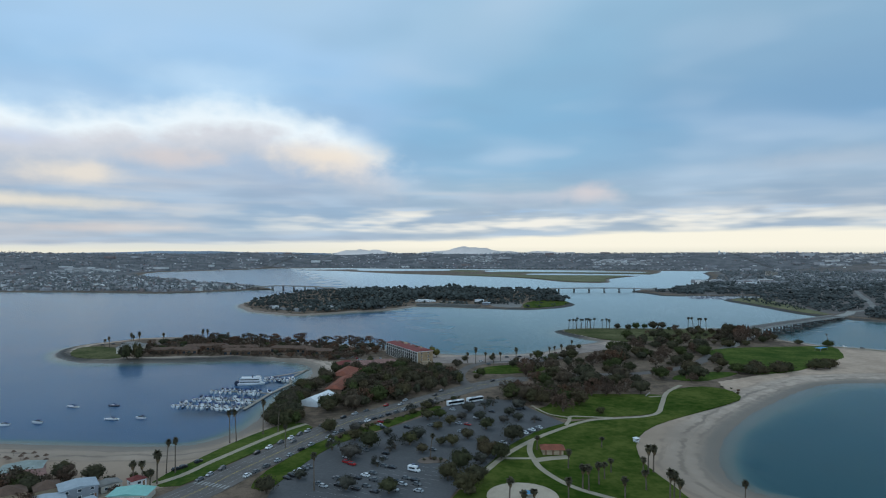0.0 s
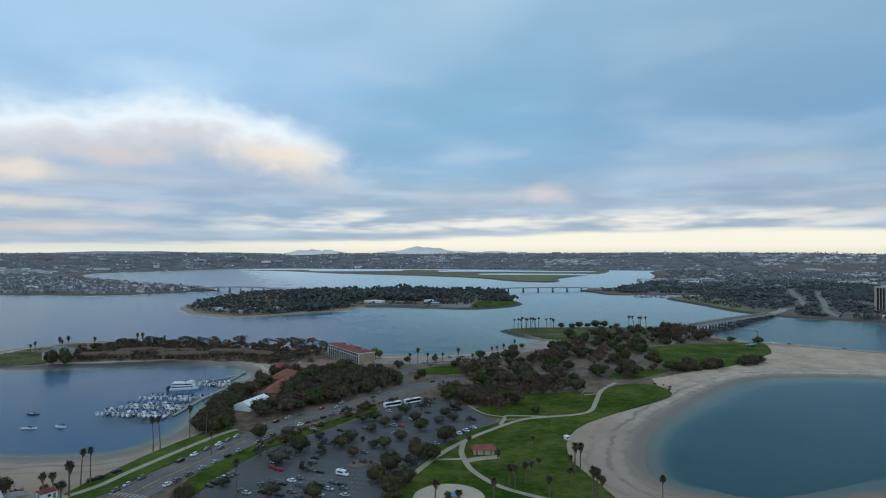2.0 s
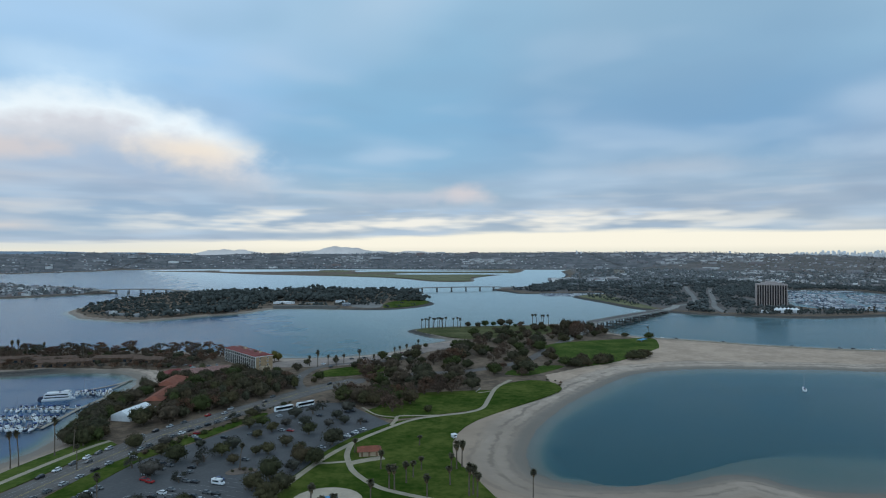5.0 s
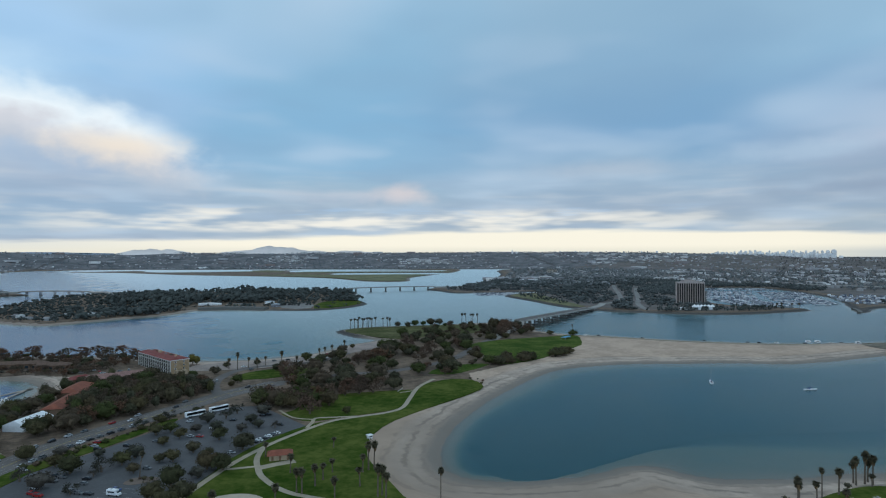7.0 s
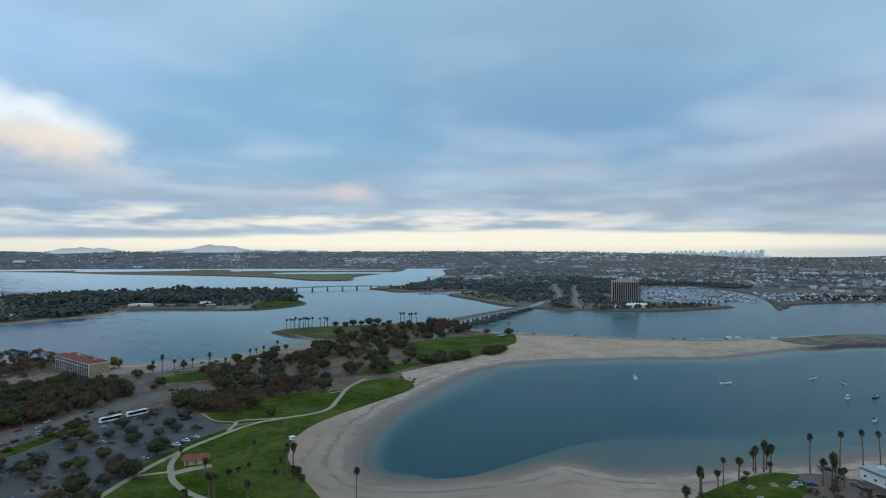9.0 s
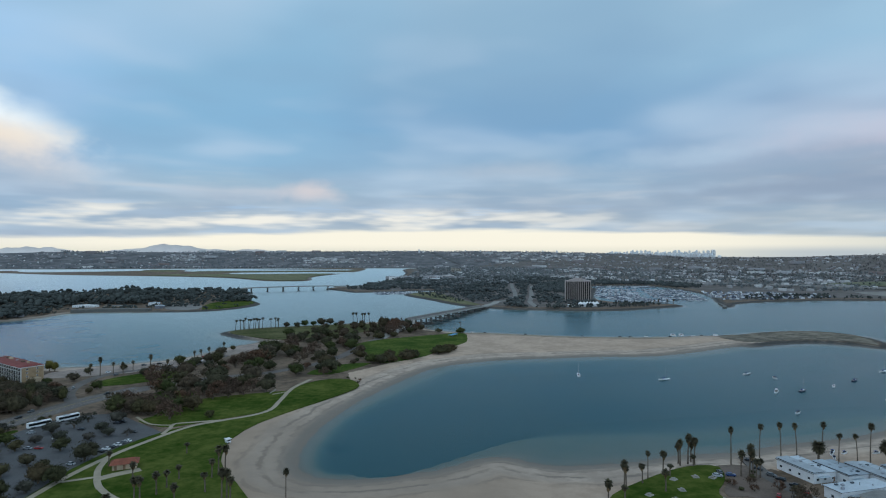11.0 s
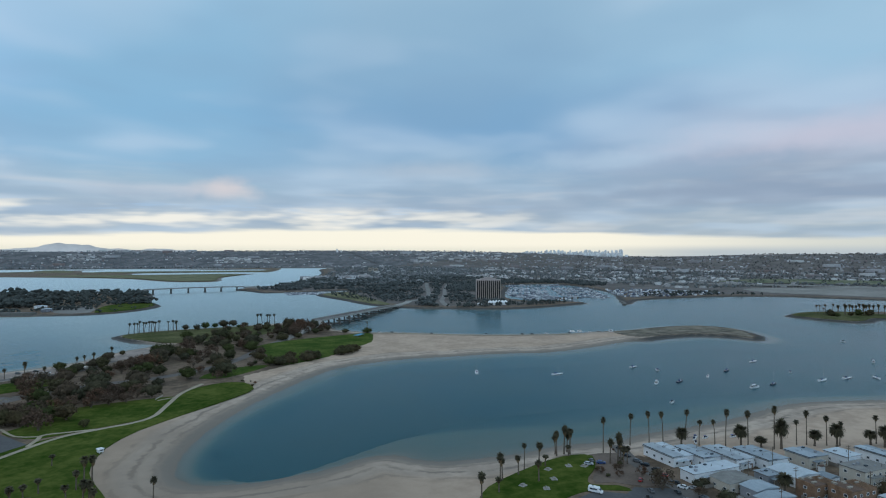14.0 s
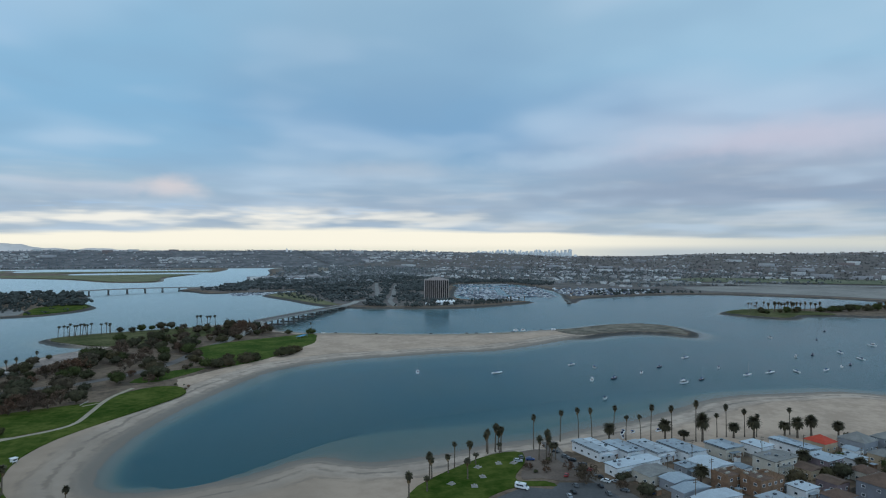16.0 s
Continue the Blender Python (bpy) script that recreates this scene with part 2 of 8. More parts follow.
def ground_mat():
    """Sand, wet sand, sea bed, earth and scrub, and boulders, by height and by the sheet's own cover."""
    m = bpy.data.materials.new("shore_ground")
    m.use_nodes = True
    k = Net(m.node_tree)
    geo = k.n("ShaderNodeNewGeometry")
    pos = geo.outputs["Position"]
    sep = k.n("ShaderNodeSeparateXYZ")
    k.put(sep.inputs[0], pos)
    z = sep.outputs[2]
    big = k.noise(pos, 0.035, 4.0, 0.6)
    mid = k.noise(pos, 0.22, 4.0, 0.6)
    fine = k.noise(pos, 1.5, 3.0, 0.6)
    f = k.m("ADD", k.m("MULTIPLY", big, 0.55), k.m("MULTIPLY", mid, 0.45))
    # pale rinsed sand towards the water, tan dry sand behind the last tide's line of weed
    shore = k.n("ShaderNodeAttribute", attribute_name="shore").outputs["Fac"]
    tide = k.m("ADD", shore, k.m("ADD", k.m("MULTIPLY", k.m("SUBTRACT", big, 0.5), 13.0), k.m("MULTIPLY", k.m("SUBTRACT", mid, 0.5), 4.0)))
    rinsed = k.mix(k.step(f, 0.38, 0.62), (0.346, 0.273, 0.222), (0.492, 0.390, 0.316))
    dry = k.mix(k.step(f, 0.38, 0.62), (0.380, 0.280, 0.212), (0.500, 0.372, 0.284))
    sand = k.mix(k.step(tide, 20.0, 30.0), rinsed, dry)
    lines = k.noise(k.vec(k.m("MULTIPLY", sep.outputs[0], 0.018), k.m("MULTIPLY", sep.outputs[1], 0.018), k.m("MULTIPLY", shore, 0.30)), 1.0, 5.0, 0.62)
    weed = k.m("MULTIPLY", k.step(lines, 0.55, 0.63), k.step(shore, 42.0, 24.0))
    sand = k.mix(k.m("MULTIPLY", weed, 0.15), sand, (0.16, 0.130, 0.108))
    for a, b, c, d, much in ((7.0, 8.6, 10.8, 9.2, 0.42), (15.2, 16.8, 19.4, 17.4, 0.58), (24.5, 26.0, 28.6, 26.8, 0.36)):
        strand = k.m("MULTIPLY", k.step(tide, a, b), k.step(tide, c, d))
        strand = k.m("MULTIPLY", strand, k.step(k.noise(pos, 0.05, 3.0, 0.6), 0.38, 0.56, 0.10, 1.0))
        sand = k.mix(k.m("MULTIPLY", strand, much), sand, (0.125, 0.103, 0.086))
    sand = k.mix(k.m("MULTIPLY", k.step(tide, 9.0, 2.5), 0.5), sand, (0.180, 0.150, 0.124))
    # the west end of the beach is trodden and strewn with old weed
    trodden = k.m("MULTIPLY", k.step(sep.outputs[0], 260.0, 170.0), k.step(sep.outputs[1], 420.0, 300.0))
    sand = k.mix(k.m("MULTIPLY", trodden, k.step(mid, 0.25, 0.75, 0.30, 0.60)), sand, (0.225, 0.170, 0.126))
    wet = k.step(k.m("ADD", z, k.m("MULTIPLY", k.m("SUBTRACT", mid, 0.5), 0.35)), 1.3, 0.4)
    sand = k.mix(k.m("MULTIPLY", wet, 0.78), sand, (0.165, 0.138, 0.112))
    # the bed: pale shoals, weed, then deep water's own blue
    bed = k.ramp(k.m("DIVIDE", k.m("MULTIPLY", k.m("ADD", z, k.m("MULTIPLY", k.m("SUBTRACT", big, 0.5), 0.5)), -1.0), 5.0), [
        (0.0, (0.22, 0.19, 0.155)), (0.06, (0.165, 0.175, 0.150)), (0.14, (0.088, 0.150, 0.140)), (0.28, (0.034, 0.108, 0.120)), (0.6, (0.008, 0.088, 0.106)), (1.0, (0.008, 0.084, 0.102))])
    # the west cove's deep bed is painted blue for the sky mirrored there, the rest greener over weed and sand
    west_blue = k.m("MULTIPLY", k.step(sep.outputs[0], 60.0, -120.0), k.step(z, -0.5, -2.0))
    bed = k.mix(west_blue, bed, (0.012, 0.088, 0.205))
    sand = k.mix(k.step(z, -0.02, -0.12), sand, bed)
    cover = k.n("ShaderNodeAttribute", attribute_name="cover").outputs["Fac"]
    town = k.n("ShaderNodeAttribute", attribute_name="town").outputs["Fac"]
    rock = k.n("ShaderNodeAttribute", attribute_name="rock").outputs["Fac"]
    earth = k.mix(k.step(f, 0.36, 0.64), (0.080, 0.057, 0.041), (0.215, 0.152, 0.110))
    earth = k.mix(k.step(fine, 0.55, 0.75), earth, (0.055, 0.066, 0.030))
    tpos = k.noise(pos, 0.012, 5.0, 0.7)
    # bluish grey of the far town ground has distance haze mixed in
    hazed_streets = k.mix(k.step(tpos, 0.38, 0.62), (0.090, 0.092, 0.098), (0.164, 0.160, 0.164))
    earth = k.mix(town, earth, hazed_streets)
    col = k.mix(k.step(k.m("ADD", cover, k.m("MULTIPLY", k.m("SUBTRACT", mid, 0.5), 0.35)), 0.42, 0.58), sand, earth)
    boulder = k.n("ShaderNodeTexVoronoi")
    k.put(boulder.inputs["Vector"], pos)
    boulder.inputs["Scale"].default_value = 0.7
    stone = k.mix(boulder.outputs["Distance"], (0.02, 0.02, 0.02), (0.095, 0.088, 0.08))
    col = k.mix(k.m("MULTIPLY", rock, k.step(z, -0.6, 0.0)), col, stone)
    p = k.n("ShaderNodeBsdfPrincipled")
    k.put(p.inputs["Base Color"], col)
    k.put(p.inputs["Roughness"], k.m("SUBTRACT", 0.95, k.m("MULTIPLY", wet, 0.35)))
    p.inputs["Specular IOR Level"].default_value = 0.2
    bp = k.n("ShaderNodeBump")
    bp.inputs["Strength"].default_value = 0.4
    bp.inputs["Distance"].default_value = 0.4
    k.put(bp.inputs["Height"], k.m("ADD", f, fine))
    k.put(p.inputs["Normal"], bp.outputs[0])
    k.put(k.n("ShaderNodeOutputMaterial").inputs[0], p.outputs[0])
    return m


def water_mat():
    m = bpy.data.materials.new("bay_water")
    m.use_nodes = True
    k = Net(m.node_tree)
    pos = k.n("ShaderNodeNewGeometry").outputs["Position"]
    w1 = k.noise(pos, 0.45, 3.0, 0.6)
    w2 = k.noise(pos, 0.02, 3.0, 0.5)
    # the reach before the bridges gets rougher, stronger reflection to look brighter
    sep = k.n("ShaderNodeSeparateXYZ")
    k.put(sep.inputs[0], pos)
    reach_gloss = k.m("MULTIPLY", k.step(k.m("ADD", sep.outputs[0], k.m("MULTIPLY", sep.outputs[1], 0.30)), 80.0, 440.0), k.step(k.m("SUBTRACT", k.m("MULTIPLY", sep.outputs[1], 0.749), k.m("MULTIPLY", sep.outputs[0], 0.664)), 231.0, 331.0))
    bp = k.n("ShaderNodeBump")
    k.put(bp.inputs["Strength"], k.m("ADD", k.m("ADD", 0.15, k.m("MULTIPLY", reach_gloss, 0.06)), k.m("MULTIPLY", k.step(w2, 0.4, 0.6), 0.18)))
    bp.inputs["Distance"].default_value = 0.5
    k.put(bp.inputs["Height"], w1)
    gl = k.n("ShaderNodeBsdfGlossy")
    gl.inputs["Color"].default_value = (0.89, 0.955, 0.965, 1)
    k.put(gl.inputs["Roughness"], k.m("ADD", k.m("ADD", 0.14, k.m("MULTIPLY", reach_gloss, 0.22)), k.m("MULTIPLY", k.step(w2, 0.35, 0.65), 0.10)))
    k.put(gl.inputs["Normal"], bp.outputs[0])
    tr = k.n("ShaderNodeBsdfTransparent")
    tr.inputs["Color"].default_value = (0.86, 0.93, 0.95, 1)
    fr = k.n("ShaderNodeFresnel")
    fr.inputs["IOR"].default_value = 1.18
    k.put(fr.inputs["Normal"], bp.outputs[0])
    mx = k.n("ShaderNodeMixShader")
    # outside that reach the mirror strength is cut, to darken the water
    k.put(mx.inputs[0], k.m("MULTIPLY", fr.outputs[0], k.m("ADD", 0.74, k.m("MULTIPLY", reach_gloss, 0.26))))
    k.put(mx.inputs[1], tr.outputs[0])
    k.put(mx.inputs[2], gl.outputs[0])
    k.put(k.n("ShaderNodeOutputMaterial").inputs[0], mx.outputs[0])
    return m


GROUND, WATER = ground_mat(), water_mat()
GRASS = mat("mown_grass", (0.036, 0.077, 0.009), 1.0, 0.32, 0.03, 0.25, tint=(0.072, 0.086, 0.020), bump=0.3, spec=0.02)
PALEGRASS = mat("worn_grass", (0.040, 0.084, 0.014), 1.0, 0.28, 0.04, 0.35, tint=(0.074, 0.094, 0.022), bump=0.3, spec=0.03)
OLIVEGRASS = mat("olive_grass", (0.068, 0.084, 0.030), 1.0, 0.28, 0.03, 0.3, tint=(0.105, 0.100, 0.050), bump=0.3, spec=0.03)
DRYGRASS = mat("dry_grass", (0.10, 0.115, 0.045), 0.95, 0.3, 0.02, 0.2, tint=(0.15, 0.14, 0.07))
ASPHALT = mat("lot_asphalt", (0.088, 0.088, 0.092), 0.9, 0.16, 0.05, 0.8)
ROADTAR = mat("road_asphalt", (0.125, 0.111, 0.103), 0.9, 0.18, 0.06, 0.9)
DULLROAD = mat("dusty_road", (0.20, 0.19, 0.18), 0.9, 0.2, 0.02, 0.2)
CONCRETE = mat("pale_concrete", (0.36, 0.32, 0.27), 0.9, 0.14, 0.3, 3.0)
PATHC = mat("path_concrete", (0.33, 0.28, 0.21), 0.9, 0.14, 0.2, 2.0)
MARK = mat("road_paint", (0.30, 0.30, 0.29), 0.8, 0.1, 1.0, 5.0)
PLAYSAND = mat("play_sand", (0.42, 0.35, 0.27), 0.95, 0.12, 0.2, 2.0)
DIRT = mat("bare_earth", (0.14, 0.105, 0.085), 0.95, 0.22, 0.08, 0.8)


def leaf_mat(name, shades, island=0.3):
    """Foliage: each tree takes its own shade of the range, each spray and leaf a little of its own."""
    m = bpy.data.materials.new(name)
    m.use_nodes = True
    k = Net(m.node_tree)
    col = k.ramp(k.n("ShaderNodeObjectInfo").outputs["Random"], [((i + 0.5) / len(shades), c) for i, c in enumerate(shades)])
    co = k.n("ShaderNodeTexCoord").outputs["Object"]
    g = k.m("ADD", 1 - island, k.m("MULTIPLY", k.n("ShaderNodeNewGeometry").outputs["Random Per Island"], 2 * island))
    g = k.m("MULTIPLY", g, k.step(k.noise(co, 0.45, 3.0), 0.32, 0.68, 0.72, 1.25))
    col = k.mix(1.0, col, k.vec(g, g, k.m("MULTIPLY", g, 0.96)), "MULTIPLY")
    p = k.n("ShaderNodeBsdfPrincipled")
    k.put(p.inputs["Base Color"], col)
    p.inputs["Roughness"].default_value = 0.9
    p.inputs["Specular IOR Level"].default_value = 0.08
    k.put(k.n("ShaderNodeOutputMaterial").inputs[0], p.outputs[0])
    return m


LEAF = leaf_mat("dark_foliage", [(0.050, 0.050, 0.026), (0.073, 0.062, 0.033), (0.055, 0.054, 0.036), (0.076, 0.057, 0.033), (0.053, 0.062, 0.023)])
LEAF2 = leaf_mat("grey_green_foliage", [(0.067, 0.056, 0.039), (0.080, 0.058, 0.041), (0.059, 0.056, 0.034)])
LEAF3 = leaf_mat("brown_twigs", [(0.133, 0.075, 0.051), (0.095, 0.064, 0.050), (0.123, 0.082, 0.061), (0.084, 0.064, 0.046)], 0.4)
LEAF4 = leaf_mat("grey_twiggy_foliage", [(0.055, 0.052, 0.043), (0.048, 0.048, 0.037), (0.067, 0.059, 0.051)])
FROND = mat("palm_frond", (0.056, 0.047, 0.025), 0.8, 0.3, 0.5, 2.0, per=0.2, island=0.4)
DEADFROND = mat("dead_frond", (0.15, 0.10, 0.055), 0.95, 0.3, 0.5, 2.0, per=0.2, island=0.4)
BARK = mat("bark", (0.13, 0.10, 0.075), 0.95, 0.3, 1.0, 6.0)
WHITE = mat("white_paint", (0.74, 0.75, 0.76), 0.6, 0.07, 0.4, 3.0)
CREAM = mat("cream_stucco", (0.50, 0.45, 0.38), 0.9, 0.1, 0.3, 3.0)
TAN = mat("tan_stucco", (0.42, 0.32, 0.22), 0.9, 0.12, 0.3, 3.0)
GREYW = mat("grey_stucco", (0.27, 0.285, 0.31), 0.9, 0.1, 0.3, 3.0)
BROWNW = mat("brown_timber_wall", (0.22, 0.13, 0.08), 0.9, 0.2, 0.3, 3.0)
RAWTIMBER = mat("raw_timber_sheathing", (0.21, 0.125, 0.078), 0.9, 0.3, 0.3, 2.0)
SLATEW = mat("slate_stucco", (0.165, 0.175, 0.20), 0.9, 0.15, 0.3, 3.0)
PLUMW = mat("plum_boards", (0.22, 0.165, 0.175), 0.9, 0.15, 0.3, 3.0)
REDTILE = mat("red_clay_tile", (0.19, 0.050, 0.044), 0.85, 0.2, 0.3, 3.0)
BRIGHTTILE = mat("bright_red_tile", (0.42, 0.055, 0.03), 0.8, 0.15, 0.3, 3.0)
ORANGETILE = mat("orange_clay_tile", (0.225, 0.073, 0.045), 0.85, 0.22, 0.3, 3.0)
PINKTILE = mat("pink_clay_tile", (0.26, 0.145, 0.125), 0.85, 0.25, 0.3, 3.0)
BROWNROOF = mat("brown_shingle", (0.12, 0.075, 0.055), 0.9, 0.25, 0.3, 3.0)
WHITEROOF = mat("white_roof_membrane", (0.37, 0.415, 0.455), 0.7, 0.12, 0.12, 1.2, per=0.22)
BLUEROOF = mat("blue_grey_roof", (0.27, 0.315, 0.355), 0.7, 0.14, 0.12, 1.2, per=0.25)
GREYROOF = mat("grey_gravel_roof", (0.21, 0.205, 0.195), 0.95, 0.2, 0.2, 2.5)
TEALROOF = mat("teal_metal_roof", (0.20, 0.46, 0.42), 0.55, 0.1, 0.2, 2.0)
PANE = glass_mat("window_glass", (0.035, 0.045, 0.055))
WHITE_SHEET = mat("white_sheet_roof", (0.78, 0.79, 0.80), 0.6, 0.06, 0.3, 2.0)
DARKCON = mat("weathered_pier_concrete", (0.13, 0.125, 0.115), 0.95, 0.2, 0.3, 2.0)
DECK = mat("bridge_concrete", (0.30, 0.29, 0.27), 0.9, 0.15, 0.2, 2.0)
RUBBER = mat("tyre_rubber", (0.02, 0.02, 0.02), 0.9, 0.1)
WOOD = mat("dock_timber", (0.30, 0.27, 0.23), 0.9, 0.2, 0.5, 4.0)
ALU = mat("mast_alloy", (0.42, 0.43, 0.45), 0.45, 0.05, metal=0.6)
COURTBLUE = mat("blue_shade_cloth", (0.10, 0.28, 0.46), 0.8, 0.1)


# ---- mesh helpers ----
def part(name, bm, material, parent=None, label=""):
    me = bpy.data.meshes.new(name)
    bm.to_mesh(me)
    bm.free()
    me.materials.append(material)
    ob = new(name, me)
    if parent is not None:
        ob.parent = parent
    return tagged(ob, label=label)


def raw(name, verts, faces, material, parent=None, smooth=False):
    me = bpy.data.meshes.new(name)
    me.from_pydata(verts, [], faces)
    if smooth:
        me.shade_smooth()
    me.materials.append(material)
    ob = new(name, me)
    if parent is not None:
        ob.parent = parent
    return ob


def empty(name, m=None):
    ob = new(name)
    if m is not None:
        ob.matrix_basis = m
    return ob


def box(bm, x0, y0, z0, x1, y1, z1, bevel=0.0):
    r = bmesh.ops.create_cube(bm, size=1.0, matrix=Matrix.Translation(((x0 + x1) / 2, (y0 + y1) / 2, (z0 + z1) / 2)) @ Matrix.Diagonal((x1 - x0, y1 - y0, z1 - z0, 1)))
    if bevel:
        es = list({e for v in r["verts"] for e in v.link_edges})
        bmesh.ops.bevel(bm, geom=es, offset=bevel, segments=1, affect="EDGES")
    return bm


def boxes(*args, bevel=0.0):
    bm = bmesh.new()
    for a in args:
        box(bm, *a, bevel=bevel)
    return bm


def tube(bm, rings, sides=8):
    """rings: (x, y, z, radius) from bottom to top."""
    loops = []
    for x, y, z, r in rings:
        loops.append([bm.verts.new((x + r * math.cos(2 * math.pi * i / sides), y + r * math.sin(2 * math.pi * i / sides), z)) for i in range(sides)])
    for a, b in zip(loops, loops[1:]):
        for i in range(sides):
            bm.faces.new((a[i], a[(i + 1) % sides], b[(i + 1) % sides], b[i]))
    bm.faces.new(loops[-1])
    bm.faces.new(loops[0][::-1])
    return bm


def smooth_line(pts, n=5, closed=True):
    """Catmull-Rom through the points."""
    out = []
    c = len(pts)
    for i in range(c if closed else c - 1):
        if closed:
            p = [Vector(pts[(i + j - 1) % c]) for j in range(4)]
        else:
            p = [Vector(pts[min(max(i + j - 1, 0), c - 1)]) for j in range(4)]
        for s in range(n):
            t = s / n
            out.append(0.5 * (2 * p[1] + (p[2] - p[0]) * t + (2 * p[0] - 5 * p[1] + 4 * p[2] - p[3]) * t * t + (3 * p[1] - p[0] - 3 * p[2] + p[3]) * t ** 3))
    if not closed:
        out.append(Vector(pts[-1]))
    return [(v.x, v.y) for v in out]


def sheet(name, pts, z, material, label, thick=0.5, smooth=4, category="", kind="structure"):
    """A flat piece of ground with a skirt."""
    line = smooth_line(pts, smooth) if smooth else pts
    bm = bmesh.new()
    top = [bm.verts.new((x, y, z)) for x, y in line]
    bot = [bm.verts.new((x, y, z - thick)) for x, y in line]
    n = len(top)
    edges = [bm.edges.new((top[i], top[(i + 1) % n])) for i in range(n)]
    for i in range(n):
        bm.faces.new((top[i], top[(i + 1) % n], bot[(i + 1) % n], bot[i]))
    bmesh.ops.triangle_fill(bm, use_beauty=True, edges=edges)
    bmesh.ops.recalc_face_normals(bm, faces=bm.faces)
    for f in bm.faces:
        if abs(f.normal.z) > 0.9 and f.normal.z < 0:
            f.normal_flip()
    ob = part(name, bm, material)
    return tagged(ob, label, category or name.replace("_", " "), kind=kind)


def strip(name, pts, width, z, material, label, thick=0.4, kind="structure", smooth=6, parent=None):
    """A way of even width along a line."""
    line = [Vector(p) for p in (smooth_line(pts, smooth, closed=False) if smooth else pts)]
    verts, faces = [], []
    for i, p in enumerate(line):
        d = (line[min(i + 1, len(line) - 1)] - line[max(i - 1, 0)]).normalized()
        s = Vector((-d.y, d.x)) * width / 2
        h = z[i * (len(z) - 1) // (len(line) - 1)] if isinstance(z, (list, tuple)) else z
        verts += [(*(p + s), h), (*(p - s), h), (*(p + s), h - thick), (*(p - s), h - thick)]
    for i in range(len(line) - 1):
        a, b = 4 * i, 4 * i + 4
        faces += [(a, a + 1, b + 1, b), (a + 2, a, b, b + 2), (a + 1, a + 3, b + 3, b + 1), (a + 3, a + 2, b + 2, b + 3)]
    faces += [(0, 2, 3, 1), (len(verts) - 4, len(verts) - 3, len(verts) - 1, len(verts) - 2)]
    ob = raw(name, verts, faces, material, parent)
    if parent is None:
        tagged(ob, label, name.replace("_", " "), kind=kind)
    return ob


def inside(pt, poly):
    x, y = pt
    hit = False
    for (x0, y0), (x1, y1) in zip(poly, poly[1:] + poly[:1]):
        if (y0 > y) != (y1 > y) and x < (x1 - x0) * (y - y0) / (y1 - y0) + x0:
            hit = not hit
    return hit


def scatter(poly, gap, seed, tries=4000, keep=lambda p: True):
    """Points in a polygon, no two nearer than gap."""
    rnd = random.Random(seed)
    xs, ys = [p[0] for p in poly], [p[1] for p in poly]
    got, cells = [], {}
    for _ in range(tries):
        p = (rnd.uniform(min(xs), max(xs)), rnd.uniform(min(ys), max(ys)))
        c = (int(p[0] // gap), int(p[1] // gap))
        near = [q for i in (-1, 0, 1) for j in (-1, 0, 1) for q in cells.get((c[0] + i, c[1] + j), ())]
        if inside(p, poly) and keep(p) and all((p[0] - q[0]) ** 2 + (p[1] - q[1]) ** 2 > gap * gap for q in near):
            got.append(p)
            cells.setdefault(c, []).append(p)
    return got

# ---- the lie of the land ----
MAINLAND = [
    (-900, 330), (-500, 330), (-320, 322), (-231, 316), (-201, 314), (-169, 311), (-146, 311), (-130, 314), (-118, 328), (-111, 346), (-109, 365), (-111, 391),
    (-110, 422), (-109, 458), (-108, 506), (-118, 534), (-136, 553), (-171, 565), (-203, 564), (-251, 555), (-281, 553), (-300, 550), (-327, 552), (-352, 567),
    (-375, 589), (-390, 619), (-391, 650), (-370, 678), (-348, 705), (-300, 712), (-240, 700), (-180, 682), (-110, 660), (-60, 632), (-12, 602), (33, 594)]
MAINLAND_2 = [
    (69, 598), (103, 615), (137, 654), (176, 682), (159, 712), (146, 753), (145, 776), (165, 793), (196, 802), (240, 800), (300, 798), (350, 800),
    (396, 790), (406, 764), (398, 725), (392, 700), (403, 674), (418, 650), (443, 636), (494, 585), (538, 552), (580, 527), (615, 513), (661, 499),
    (703, 488), (763, 488), (824, 467), (833, 420), (805, 376), (787, 357), (758, 349), (751, 379), (732, 405), (692, 417), (651, 418), (632, 427)]
MAINLAND_3 = [
    (586, 424), (528, 420), (493, 426), (458, 442), (408, 455), (356, 469), (298, 464), (262, 442), (227, 411), (190, 375), (160, 339), (141, 309),
    (130, 285), (126, 265), (131, 250), (146, 241), (165, 238), (185, 236), (207, 241), (222, 236), (227, 226), (238, 215), (259, 208), (274, 204),
    (296, 203), (315, 197), (335, 190), (350, 191), (372, 188), (398, 183), (432, 181), (473, 182), (508, 176), (549, 155), (580, 137), (597, 112)]
MAIN = MAINLAND + MAINLAND_2 + MAINLAND_3 + [(640, 60), (720, -50), (800, -200), (800, -600), (-900, -600)]
WOODED_ISLAND = [
    (-353, 1075), (-332, 1033), (-283, 995), (-240, 966), (-203, 979), (-145, 1024), (-100, 1050), (-74, 1086), (-54, 1123), (-12, 1128), (30, 1114), (72, 1092), (140, 1069), (207, 1098), (254, 1166),
    (259, 1235), (254, 1340), (275, 1440), (290, 1530), (200, 1600), (60, 1660), (-120, 1680), (-263, 1671), (-335, 1640), (-345, 1590), (-390, 1480), (-400, 1280), (-390, 1150)]
